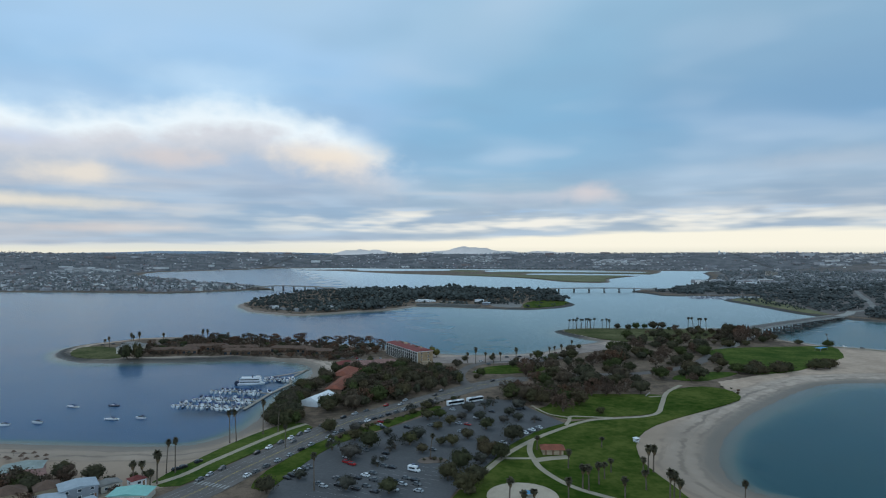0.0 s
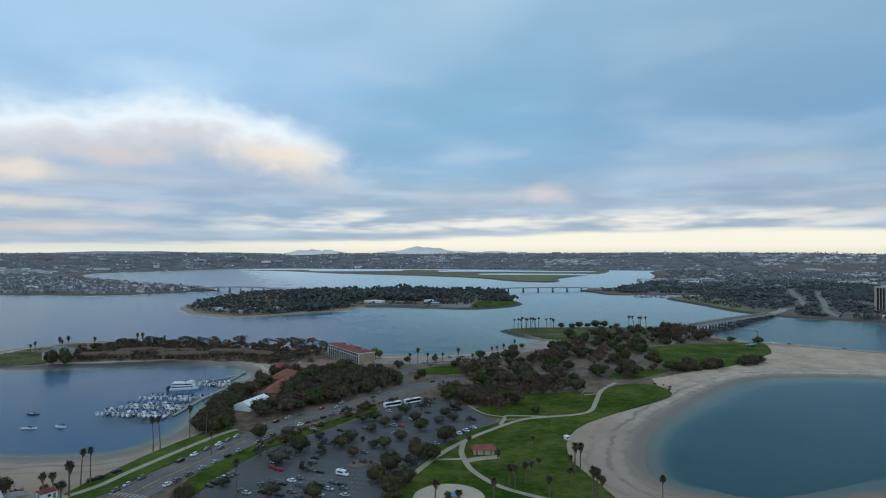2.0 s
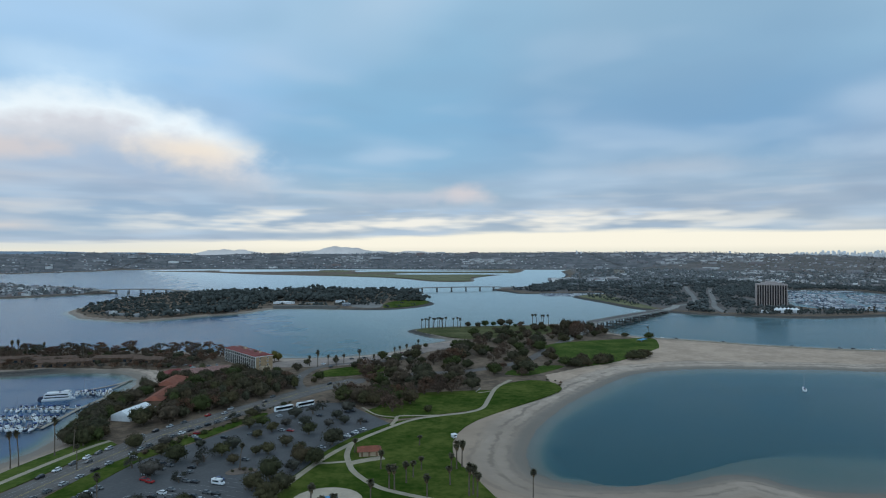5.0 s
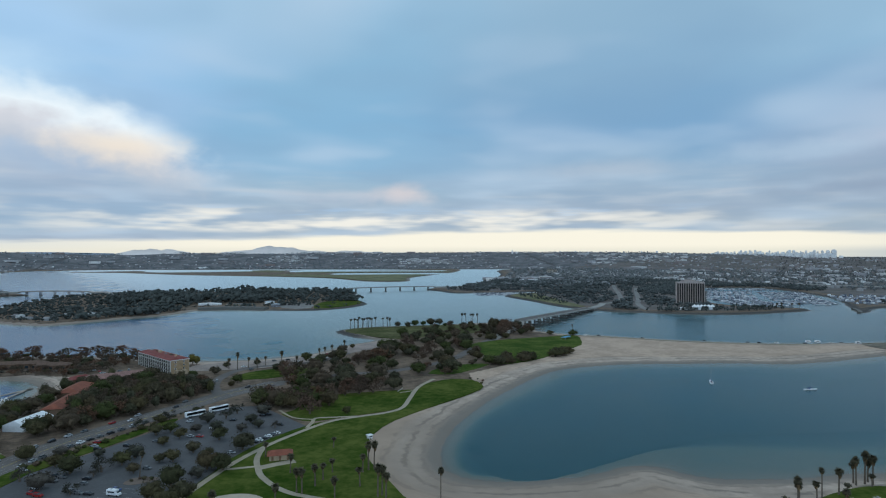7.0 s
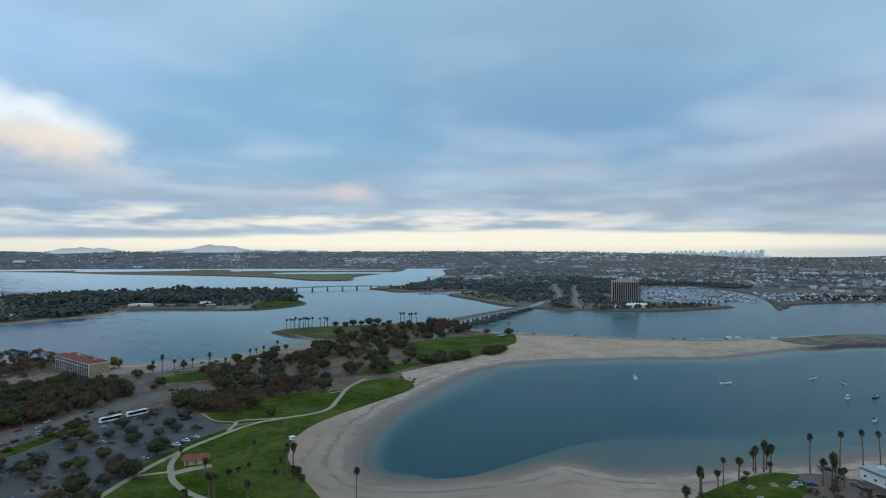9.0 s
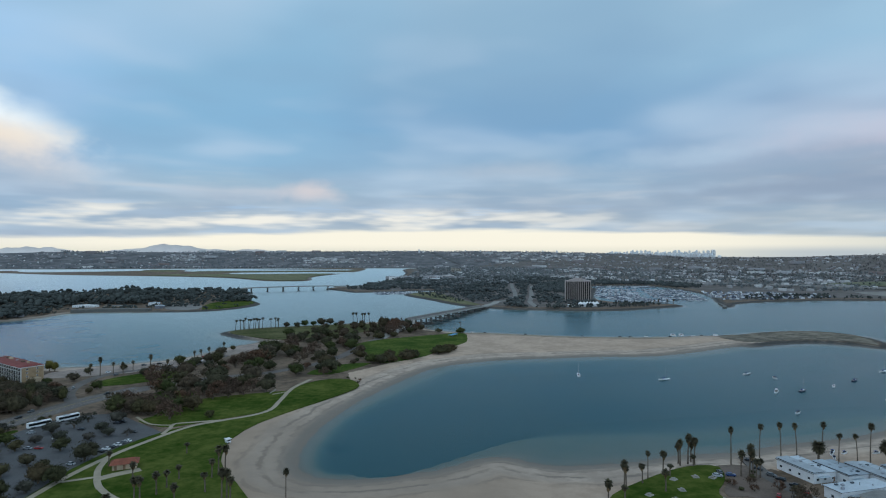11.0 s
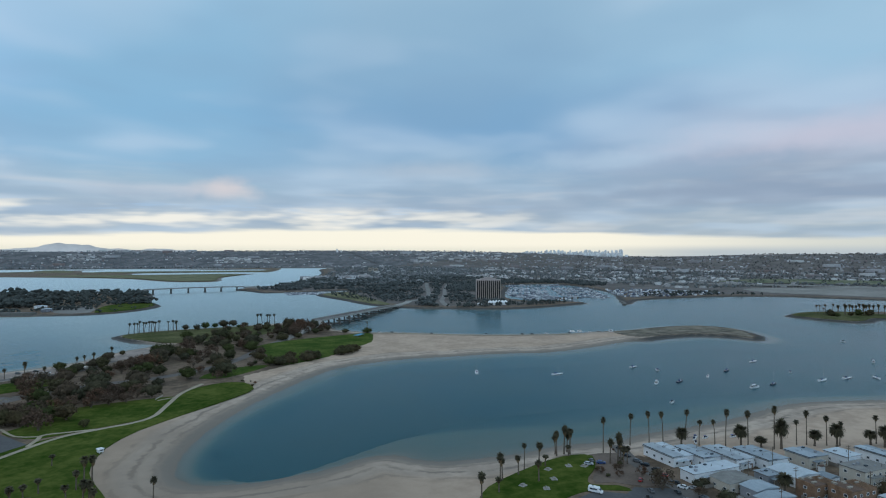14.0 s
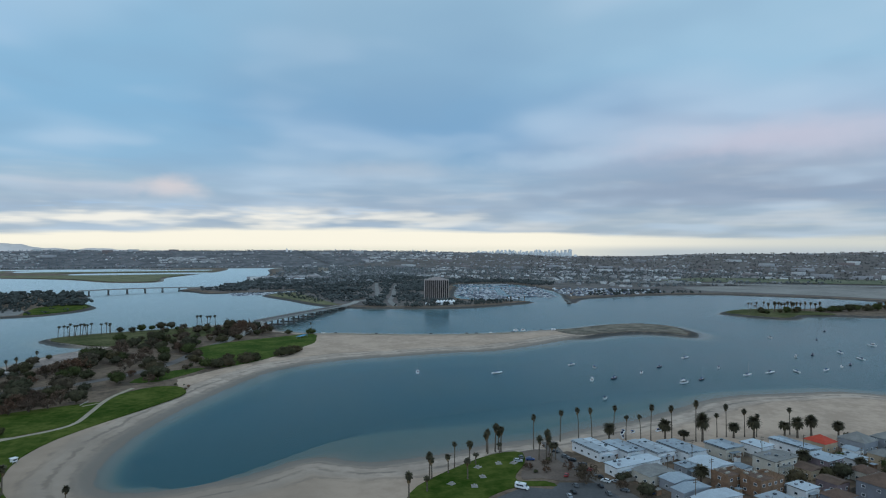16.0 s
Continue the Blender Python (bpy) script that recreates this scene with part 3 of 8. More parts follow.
TOWN_POINT = [
    (-3600, 1450), (-1600, 1500), (-1124, 1533), (-982, 1534), (-827, 1514), (-732, 1493), (-644, 1515), (-569, 1584), (-510, 1633), (-468, 1660), (-545, 1798), (-668, 1962),
    (-842, 2074), (-1050, 2250), (-1300, 2600), (-1500, 3183), (-1235, 3625), (-1150, 4042), (-1300, 5200), (-3600, 5200)]
FAR_SHORE = [(-1250, 4042), (-698, 4053), (-308, 3913), (270, 3788), (604, 3666), (1051, 3554), (1342, 3446), (1900, 3300), (3400, 3300), (3400, 5200), (-1300, 5200)]
FLATS = [(-898, 3633), (-587, 3407), (-294, 3025), (-118, 2866), (164, 2620), (340, 2390), (420, 2110), (535, 2040), (592, 2130), (660, 2370), (900, 2727), (1120, 3120), (1220, 3560), (600, 3500), (200, 3620), (-300, 3780)]
HARBOUR_LAND = [
    (500, 1600), (510, 1490), (520, 1420), (568, 1405), (626, 1392), (711, 1405), (743, 1379), (645, 1330), (597, 1280), (592, 1115), (586, 1000), (615, 910),
    (665, 860), (747, 800), (838, 786), (950, 798), (974, 818), (960, 862), (915, 890), (912, 970), (974, 1066), (1182, 1303), (1226, 1385), (1338, 1383),
    (1400, 1320), (1350, 1170), (1240, 980), (1120, 860), (1060, 800), (1016, 756), (1030, 748), (1113, 796), (1237, 788), (1368, 757), (1477, 680), (1532, 553),
    (1562, 452), (1550, 378), (1560, 100), (1500, -600), (5000, -600), (5000, 5200), (2400, 5200), (1900, 3500), (1440, 3280), (1150, 2600), (880, 2050), (760, 1830), (620, 1700)]
PALM_ISLE = [(1053, 468), (1112, 483), (1165, 470), (1245, 420), (1351, 390), (1480, 350), (1500, 300), (1400, 250), (1250, 250), (1193, 280), (1164, 322), (1119, 362), (1079, 355), (1043, 363), (1036, 400), (1043, 440)]
# ground that is earth and scrub, not sand, on the near shore
EARTH = [
    (-355, 575), (-300, 562), (-200, 574), (-130, 562), (-100, 540), (-98, 470), (-100, 400), (-96, 350), (-100, 318), (-110, 285), (-122, 255), (-150, 240), (-240, 245), (-500, 270), (-900, 270), (-900, -600),
    (800, -600), (720, -160), (600, -20), (480, 66), (440, 88), (405, 104), (368, 132), (335, 162), (312, 176), (300, 184), (270, 184), (240, 172), (215, 150), (120, 170), (100, 240), (94, 280), (103, 320), (148, 366), (196, 402), (206, 425), (214, 458)]
EARTH_2 = [
    (264, 486), (299, 507), (343, 542), (378, 562), (402, 610), (400, 640), (385, 690), (390, 720), (390, 780), (300, 788), (200, 792), (165, 780), (155, 755),
    (175, 705), (196, 680), (180, 655), (150, 620), (110, 580), (60, 560), (20, 560), (-20, 590), (-70, 625), (-180, 670), (-300, 700), (-350, 690), (-378, 640)]
CHANNELS = [
    [(-520, 3770), (-300, 3840), (10, 3716), (40, 3560), (10, 3450), (-268, 3430), (-467, 3480)],
    [(240, 3400), (282, 3538), (574, 3486), (864, 3382), (1100, 3300), (1010, 3150), (806, 3165), (531, 3235), (260, 3277)],
    [(400, 2900), (438, 2990), (606, 2990), (960, 2880), (900, 2720), (850, 2712), (552, 2745), (414, 2837)]]
SHOAL = [(140, 240), (153, 244), (163, 241.5), (178, 244), (195, 249), (213, 254.5), (234, 261), (254, 264), (275, 264), (303, 259), (355, 246), (398, 236), (448, 227), (513, 199), (640, 110), (640, 60), (597, 112), (508, 176), (432, 181), (335, 190), (259, 208), (222, 228), (165, 230)]


def signed(px, py, poly):
    """Distance to the polygon's edge, positive inside."""
    best = np.full(px.shape, 1e9)
    odd = np.zeros(px.shape, bool)
    for (x0, y0), (x1, y1) in zip(poly, poly[1:] + poly[:1]):
        ex, ey = x1 - x0, y1 - y0
        t = np.clip(((px - x0) * ex + (py - y0) * ey) / (ex * ex + ey * ey + 1e-9), 0, 1)
        best = np.minimum(best, (px - x0 - t * ex) ** 2 + (py - y0 - t * ey) ** 2)
        if y1 != y0:
            odd ^= ((y0 > py) != (y1 > py)) & (px < (x1 - x0) * (py - y0) / (y1 - y0) + x0)
    return np.where(odd, 1, -1) * np.sqrt(best)


def axis(*spans):
    out = []
    for a, b, s in spans:
        n = max(1, round(abs(b - a) / s))
        out += [a + (b - a) * i / n for i in range(n)]
    return np.array(out + [spans[-1][1]])


def waves(x, y, s, seed=0.0):
    """Cheap smooth relief, about -1 to 1."""
    return (np.sin(x / s + 1.3 * np.sin(y / s * 0.7 + seed)) + np.sin(y / s * 1.3 + 1.7 * np.sin(x / s * 0.6 + seed * 2)) + np.sin((x + y) / s * 0.53 + seed)) / 3


def soft(v, a, b):
    t = np.clip((v - a) / (b - a), 0, 1)
    return t * t * (3 - 2 * t)


def hill_height(x, y):
    """The mesas round the bay: they rise beyond the flat shore."""
    r = np.hypot(x, y)
    a = np.degrees(np.arctan2(x, y))
    start = np.interp(a, [-60, -36, -25, -12, 0, 16, 24, 32, 40, 50, 60, 72, 90], [2900, 3250, 3700, 4100, 4080, 3950, 3900, 3600, 3300, 2950, 2780, 2760, 2760])
    top = np.interp(a, [-60, -36, -20, 0, 15, 25, 35, 44, 49, 56, 63, 70, 76, 90], [96, 96, 98, 97, 100, 101, 98, 90, 62, 66, 84, 92, 104, 104])
    ridge = top + 5 * waves(x, y, 260, 1.0) + 3 * waves(x, y, 90, 2.0)
    run = np.interp(a, [-60, 0, 30, 50, 90], [1350, 700, 1000, 1500, 1500])
    return 3 + (ridge - 3) * soft(r, start, start + run) + 2.0 * waves(x, y, 120, 3.0) * soft(r, start - 500, start)


def lay_ground():
    xs = axis((-4300, -1500, 60), (-1500, -460, 18), (-460, 90, 6), (90, 300, 4), (300, 640, 5.5), (640, 1600, 9), (1600, 2600, 20), (2600, 4900, 55))
    ys = axis((-600, 40, 40), (40, 120, 6), (120, 280, 3.5), (280, 560, 5), (560, 830, 6), (830, 1700, 10), (1700, 2700, 18), (2700, 4900, 36))
    gx, gy = np.meshgrid(xs, ys)
    main = smooth_line(MAIN, 3)
    d = signed(gx, gy, main)
    rocky = np.maximum.reduce([soft(gy, 690, 720) * soft(gx, 120, 130) * (gx < 420), soft(gx, 622, 660) * (gy > 300), soft(-gx, 150, 200) * soft(gy, 545, 560)])
    slope = 0.115 + 0.35 * rocky
    lip = soft(gx, 146, 160) * soft(-gx, -222, -206) * (gy < 300) * (gy > 200)
    shelf = 14 - 10 * soft(-gx, 60, 110) - 11.5 * lip
    pool = soft(gx, 100, 120) * soft(-gx, -300, -240) * soft(gy, 225, 240) * soft(-gy, -420, -330)
    shelf = np.maximum(shelf - 7.0 * pool, 2.0)
    z = np.where(d > 0, 2.2 * np.tanh(np.maximum(d, 0) * slope / 2.2), np.maximum(np.where(d > -shelf, d * 0.035, -0.035 * shelf + (d + shelf) * (0.13 + 0.5 * lip + 0.14 * pool)), -5.0))
    z = z + np.where((d > 2) & (d < 90), 0.10 * waves(gx, gy, 9, 0.4) * np.clip(d / 30, 0, 1), 0) * (1 - rocky)
    # the bed is raised before the bridges only to brighten the water over it
    reach = soft(gx + 0.3 * gy, 80, 440) * soft(0.749 * gy - 0.664 * gx, 231, 331)
    z = np.maximum(z, -5.0 + 3.35 * reach)
    sh = signed(gx, gy, smooth_line(SHOAL, 3))
    z = np.where((d < 0) & (sh > -18), np.maximum(z, -0.30 - 0.008 * np.abs(d) - 4.4 * soft(-sh / (1 + 13 * soft(gx, 225, 350)), -2.5, 3.5)), z)
    cover = soft(signed(gx, gy, EARTH + EARTH_2), 3, 7)
    jetty = soft(gx, 655, 690) * (gy > 345) * (gy < 500)
    cover = np.maximum(cover, jetty * soft(d, 3, 8) * 0.9)
    rock = rocky * soft(d, 12, 8) * soft(d, -8, -2)
    town = np.zeros_like(z)
    for poly, steep, urban in ((WOODED_ISLAND, 0.28, 0.0), (TOWN_POINT, 0.3, 1.0), (FAR_SHORE, 0.06, 1.0), (FLATS, 0.05, 0.0), (HARBOUR_LAND, 0.4, 0.6), (PALM_ISLE, 0.4, 0.0)):
        e = signed(gx, gy, smooth_line(poly, 3))
        h = np.where(e > 0, 2.4 * np.tanh(np.maximum(e, 0) * steep / 2.4), np.maximum(e * 0.12, -5.0))
        if urban:
            h = h + np.where(e > 0, np.maximum(hill_height(gx, gy) - 3, 0) * soft(e, 0, 120), 0)
        if poly is FLATS:
            for c in CHANNELS:
                h = np.minimum(h, -np.clip(signed(gx, gy, smooth_line(c, 3)) * 0.03, -2.4, 1.0))
        z = np.maximum(z, h)
        cover = np.maximum(cover, soft(e, 7, 12))
        town = np.maximum(town, urban * soft(e, 20, 60))
        if poly is not FLATS and poly is not FAR_SHORE:
            rim = soft(e, 14, 9) * soft(e, -8, -2)
            rock = np.maximum(rock, rim * soft(gx, 30, 90) if poly is WOODED_ISLAND else rim)
    ny, nx = gx.shape
    verts = np.stack([gx, gy, z], -1).reshape(-1, 3)
    i = np.arange(ny * nx).reshape(ny, nx)
    faces = np.stack([i[:-1, :-1], i[:-1, 1:], i[1:, 1:], i[1:, :-1]], -1).reshape(-1, 4)
    me = bpy.data.meshes.new("ground")
    me.vertices.add(len(verts))
    me.vertices.foreach_set("co", verts.astype(np.float32).ravel())
    me.loops.add(faces.size)
    me.loops.foreach_set("vertex_index", faces.astype(np.int32).ravel())
    me.polygons.add(len(faces))
    me.polygons.foreach_set("loop_start", np.arange(0, faces.size, 4, dtype=np.int32))
    me.polygons.foreach_set("loop_total", np.full(len(faces), 4, dtype=np.int32))
    me.update(calc_edges=True)
    for name, v in (("cover", cover), ("rock", rock), ("town", town), ("shore", np.clip(d, -50, 120))):
        me.attributes.new(name, "FLOAT", "POINT").data.foreach_set("value", v.astype(np.float32).ravel())
    me.shade_smooth()
    me.materials.append(GROUND)
    tagged(new("ground", me), "pale beach sand, dark earth and distant built-up mesas", "ground", kind="structure")


lay_ground()


raw("water", [(-4300, -600, 0), (4900, -600, 0), (4900, 4900, 0), (-4300, 4900, 0)], [(0, 1, 2, 3)], WATER)
tagged(bpy.data.objects["water"], "calm blue-grey bay water under cloud", "water", kind="structure")

# lawns, roads, lot and paths
sheet("park_lawn", [(104, 200), (99, 235), (97, 254), (94, 277), (95, 294), (103, 320), (121, 344), (148, 366), (169, 381), (198, 404), (205, 420), (203, 436), (190, 444), (172, 438), (158, 424),
      (142, 390), (133, 370), (120, 361), (102, 357), (83, 354), (71, 349), (50, 330), (31, 303), (24, 286), (16, 270), (7, 250), (0, 230), (-8, 205), (20, 190), (70, 188)], 2.42, GRASS, "bright green mown park lawn behind the beach", category="lawn", smooth=2)
sheet("upper_lawn", [(75, 356), (66, 364), (58, 378), (66, 386), (76, 406), (92, 418), (118, 420), (140, 419), (152, 416), (143, 397), (134, 375), (121, 366), (97, 361)], 2.42, GRASS, "green lawn beneath the park trees", category="lawn", smooth=2)
sheet("grove_lawn", [(62, 436), (70, 454), (88, 448), (96, 436), (88, 426), (70, 427)], 2.41, PALEGRASS, "thin worn grass under the park trees", category="lawn", smooth=2)
sheet("glade", [(178, 470), (196, 492), (226, 500), (240, 492), (214, 472), (196, 462)], 2.41, PALEGRASS, "worn grass glade among the park trees", category="lawn", smooth=2)
sheet("court_lawn", [(262, 604), (300, 625), (340, 632), (380, 636), (404, 640), (406, 622), (398, 606), (377, 568), (342, 541), (300, 507), (262, 490), (246, 500), (256, 550)], 2.42, PALEGRASS, "green lawn beside the sand spit", category="lawn", smooth=2)
sheet("spit_lawn", [(153, 756), (160, 776), (190, 786), (240, 786), (300, 780), (345, 764), (352, 730), (320, 700), (284, 690), (240, 680), (208, 668), (184, 690), (166, 722)], 2.42, OLIVEGRASS, "olive green lawn on the palm point", category="lawn", smooth=2)
sheet("hook_lawn", [(-345, 568), (-364, 590), (-374, 618), (-368, 632), (-345, 628), (-318, 610), (-304, 585), (-302, 562), (-322, 560)], 2.42, OLIVEGRASS, "olive green lawn at the tip of the hook", category="lawn", smooth=2)
sheet("roadside_lawn", [(24, 496), (38, 520), (60, 530), (75, 534), (88, 518), (82, 503), (51, 490)], 2.42, GRASS, "green lawn beside the road", category="lawn", smooth=2)
sheet("verge", [(-80, 252), (-79, 272), (-65, 311), (-56, 324), (-42, 341), (-28, 359), (-12, 378), (-4, 387), (-1, 384), (-9, 371), (-30, 341), (-54, 310), (-64, 282), (-71, 254)], 2.42, GRASS, "grass verge between road and parking lot", category="verge", smooth=2)
sheet("bank_lawn", [(-124, 258), (-117, 284), (-108, 312), (-97, 336), (-87, 350), (-73, 339), (-80.5, 323), (-91, 300), (-100.5, 278), (-110.5, 254)], 2.42, PALEGRASS, "sloping grass strip behind the small beach", category="lawn", smooth=2)
sheet("corner_lawn", [(208, 150), (220, 165), (233, 175), (254, 181), (277, 185), (292, 184), (299, 178), (288, 166), (277, 160), (271, 153), (280, 146), (280, 139), (268, 148), (255, 149), (243, 146), (225, 138)], 2.42, GRASS, "green picnic lawn behind the beach palms", category="lawn", smooth=2)
sheet("parking_lot", [(-71, 250), (-66, 279), (-54, 310), (-30, 338), (-8, 367), (0, 384), (10, 397), (22, 407), (46, 403), (58, 375), (70, 348), (49, 327), (30, 302), (23, 285), (15, 268), (5, 248), (-2, 228), (-10, 200), (-66, 200)], 2.30, ASPHALT, "worn grey asphalt parking lot", category="parking lot", smooth=0)
sheet("corner_lot", [(268, 147), (276, 138), (284, 141), (300, 128), (294, 108), (262, 96), (225, 110), (228, 136), (245, 145)], 2.30, ASPHALT, "dark asphalt parking lot beside the houses", category="parking lot", smooth=0)
sheet("bare_lot", [(299, 180), (314, 172), (312, 155), (302, 132), (286, 142), (281, 150), (274, 153), (280, 160), (290, 166)], 2.32, DIRT, "brown bare earth lot with dry shrubs", category="ground", smooth=2)
ROADLINE = [(-126, 205), (-102, 246), (-91, 273), (-71, 318), (-54, 351), (-30, 381), (5, 422), (28, 448), (60, 472), (110, 488), (153, 490), (214, 525), (270, 598), (300, 634)]
strip("road", ROADLINE[:9], 19, 2.33, ROADTAR, "grey multi-lane park road with parked cars")
strip("park_road", ROADLINE[8:], 9.5, 2.332, ROADTAR, "grey park road under the trees")
strip("side_road", [(20, 442), (14, 470), (16, 500), (28, 530), (50, 545), (95, 552), (130, 590)], 8, 2.34, ROADTAR, "narrow grey road to the hotel and beach lot")
strip("beach_street", [(322, 182), (310, 163), (300, 133), (294, 112), (285, 80)], 7, 2.34, ROADTAR, "narrow residential street")
strip("promenade", [(-170, 236), (-135, 246), (-117, 262), (-108, 284), (-97, 310), (-86, 334), (-78, 346)], 3.2, 2.44, PATHC, "pale concrete promenade beside the small beach")
PATHS = [[(8, 250), (15, 263), (30, 292), (45, 314), (60, 331), (83, 352), (102, 358), (120, 362), (132, 371), (142, 392), (157, 424), (176, 448)],
         [(46, 315), (43, 300), (43, 288), (45, 273), (53, 255), (65, 243), (88, 226)], [(26, 288), (36, 288), (43, 288)], [(43, 285), (51, 288), (60, 290)],
         [(70, 344), (74, 354), (77, 362), (88, 361), (101, 359)], [(75, 360), (64, 368), (57, 388)], [(140, 411), (147, 413), (152, 414)]]
for i, (line, w) in enumerate(zip(PATHS, (3.0, 2.8, 2.2, 5.0, 2.2, 1.5, 1.6))):
    strip("footpath", line, w, 2.46 + 0.006 * i, PATHC, "pale winding concrete footpath across the lawn")
sheet("play_circle", [(32 + 14.5 * math.cos(a), 243 + 14.5 * math.sin(a)) for a in [i * math.pi / 12 for i in range(24)]], 2.50, PLAYSAND, "round sandy play area with a pale kerb", category="playground", smooth=0)
sheet("beach_plaza", [(-10, 542), (21, 537), (50, 538), (80, 551), (109, 568), (140, 596), (172, 618), (180, 638), (164, 650), (140, 630), (108, 592), (82, 580), (48, 572), (20, 573), (-8, 566)], 2.32, mat("rosy_paving", (0.275, 0.222, 0.196), 0.95, 0.25, 0.05, 0.5), "dusty rose paved strip behind the north beach", category="pavement", smooth=2)
strip("low_wall", [(139, 414), (142, 419), (145, 424)], 0.5, 2.9, CONCRETE, "low pale wall at the lawn's corner", thick=1.0, smooth=0)
strip("hook_drive", [(-90, 560), (-150, 600), (-230, 630), (-300, 655), (-350, 650)], 7, 2.36, ROADTAR, "grey drive along the hook")
strip("spit_track", [(404, 640), (440, 612), (495, 560), (560, 517), (620, 492)], 4, 2.30, PATHC, "pale sandy track along the spit")
strip("harbour_road", [(680, 1005), (712, 1030), (770, 1080), (883, 1255), (985, 1425), (1087, 1589)], 10, 2.6, DULLROAD, "pale grey road beyond the bridge")
strip("harbour_lane", [(688, 880), (745, 985), (820, 1089), (940, 1265), (1062, 1441)], 10, 2.62, DULLROAD, "pale grey lane among the trees")
RIVER = [(1625, 300), (1625, 400), (1618, 522), (1600, 650), (1560, 760), (1640, 880), (1800, 845), (1997, 760), (2080, 560), (2200, 250), (1900, 200)]
FIELD = [(1900, 1120), (2060, 930), (2260, 579), (2420, 250), (2850, 330), (2620, 677), (2430, 912), (2250, 1160)]
sheet("river_bed", RIVER, 2.7, mat("pale_river_mud", (0.235, 0.22, 0.20), 0.95, 0.2, 0.01, 0.1), "pale grey-brown dry river channel", category="river bed", smooth=2)
sheet("jetty_scrub", [(668, 484), (700, 478), (762, 478), (814, 460), (822, 420), (796, 384), (770, 362), (764, 366), (762, 388), (740, 416), (694, 429), (664, 430), (654, 450)], 2.5, mat("dry_scrub", (0.10, 0.085, 0.062), 0.95, 0.4, 0.06, 0.3, tint=(0.17, 0.145, 0.11)), "dry olive-brown scrub on the jetty head", category="scrub", smooth=2)
sheet("isle_lawn", [(1060, 462), (1110, 474), (1160, 460), (1200, 425), (1180, 345), (1150, 345), (1118, 374), (1080, 366), (1054, 372), (1048, 402), (1052, 438)], 2.75, OLIVEGRASS, "olive green lawn on the palm isle", category="lawn", smooth=2)
MEADOW = "olive dry meadow on the tidal flats"
sheet("flat_meadow", [(60, 2760), (170, 2660), (350, 2420), (430, 2140), (530, 2070), (580, 2150), (645, 2380), (820, 2660), (552, 2715), (330, 2790), (200, 2860)], 2.75, DRYGRASS, MEADOW, category="meadow", smooth=2)
sheet("flat_meadow", [(250, 3060), (420, 3030), (610, 3030), (960, 2930), (1050, 3080), (806, 3125), (531, 3195), (300, 3230)], 2.75, DRYGRASS, MEADOW, category="meadow", smooth=2)
sheet("flat_meadow", [(-200, 3330), (0, 3330), (180, 3180), (200, 3380), (180, 3560), (80, 3600), (60, 3420)], 2.75, DRYGRASS, MEADOW, category="meadow", smooth=2)

# ---- buildings ----
# near-black base colour holds the shade inside openings and behind glass
SHADEGLASS = mat("shaded_opening", (0.016, 0.017, 0.019), 0.9, 0.2, spec=0.05)


def window_part(parent, x, y, z, w, h, side, frame_mat=None):
    """A framed window on a wall of its parent. side: the way it faces, 'x-', 'x+', 'y-' or 'y+'."""
    ax, sg = side[0], (1 if side[1] == "+" else -1)
    t0, t1 = (-0.02, 0.07)
    bm = bmesh.new()
    f = 0.12
    for a0, a1, b0, b1 in ((-w / 2, w / 2, 0, f), (-w / 2, w / 2, h - f, h), (-w / 2, -w / 2 + f, f, h - f), (w / 2 - f, w / 2, f, h - f)):
        if ax == "y":
            box(bm, x + a0, min(y + sg * t0, y + sg * t1), z + b0, x + a1, max(y + sg * t0, y + sg * t1), z + b1)
        else:
            box(bm, min(x + sg * t0, x + sg * t1), y + a0, z + b0, max(x + sg * t0, x + sg * t1), y + a1, z + b1)
    win = part("window", bm, frame_mat or WHITE, parent)
    bm = bmesh.new()
    a = w / 2 - f
    if ax == "y":
        box(bm, x - a, min(y, y + sg * 0.03), z + f, x + a, max(y, y + sg * 0.03), z + h - f)
    else:
        box(bm, min(x, x + sg * 0.03), y - a, z + f, max(x, x + sg * 0.03), y + a, z + h - f)
    part("pane", bm, PANE, win)
    return win


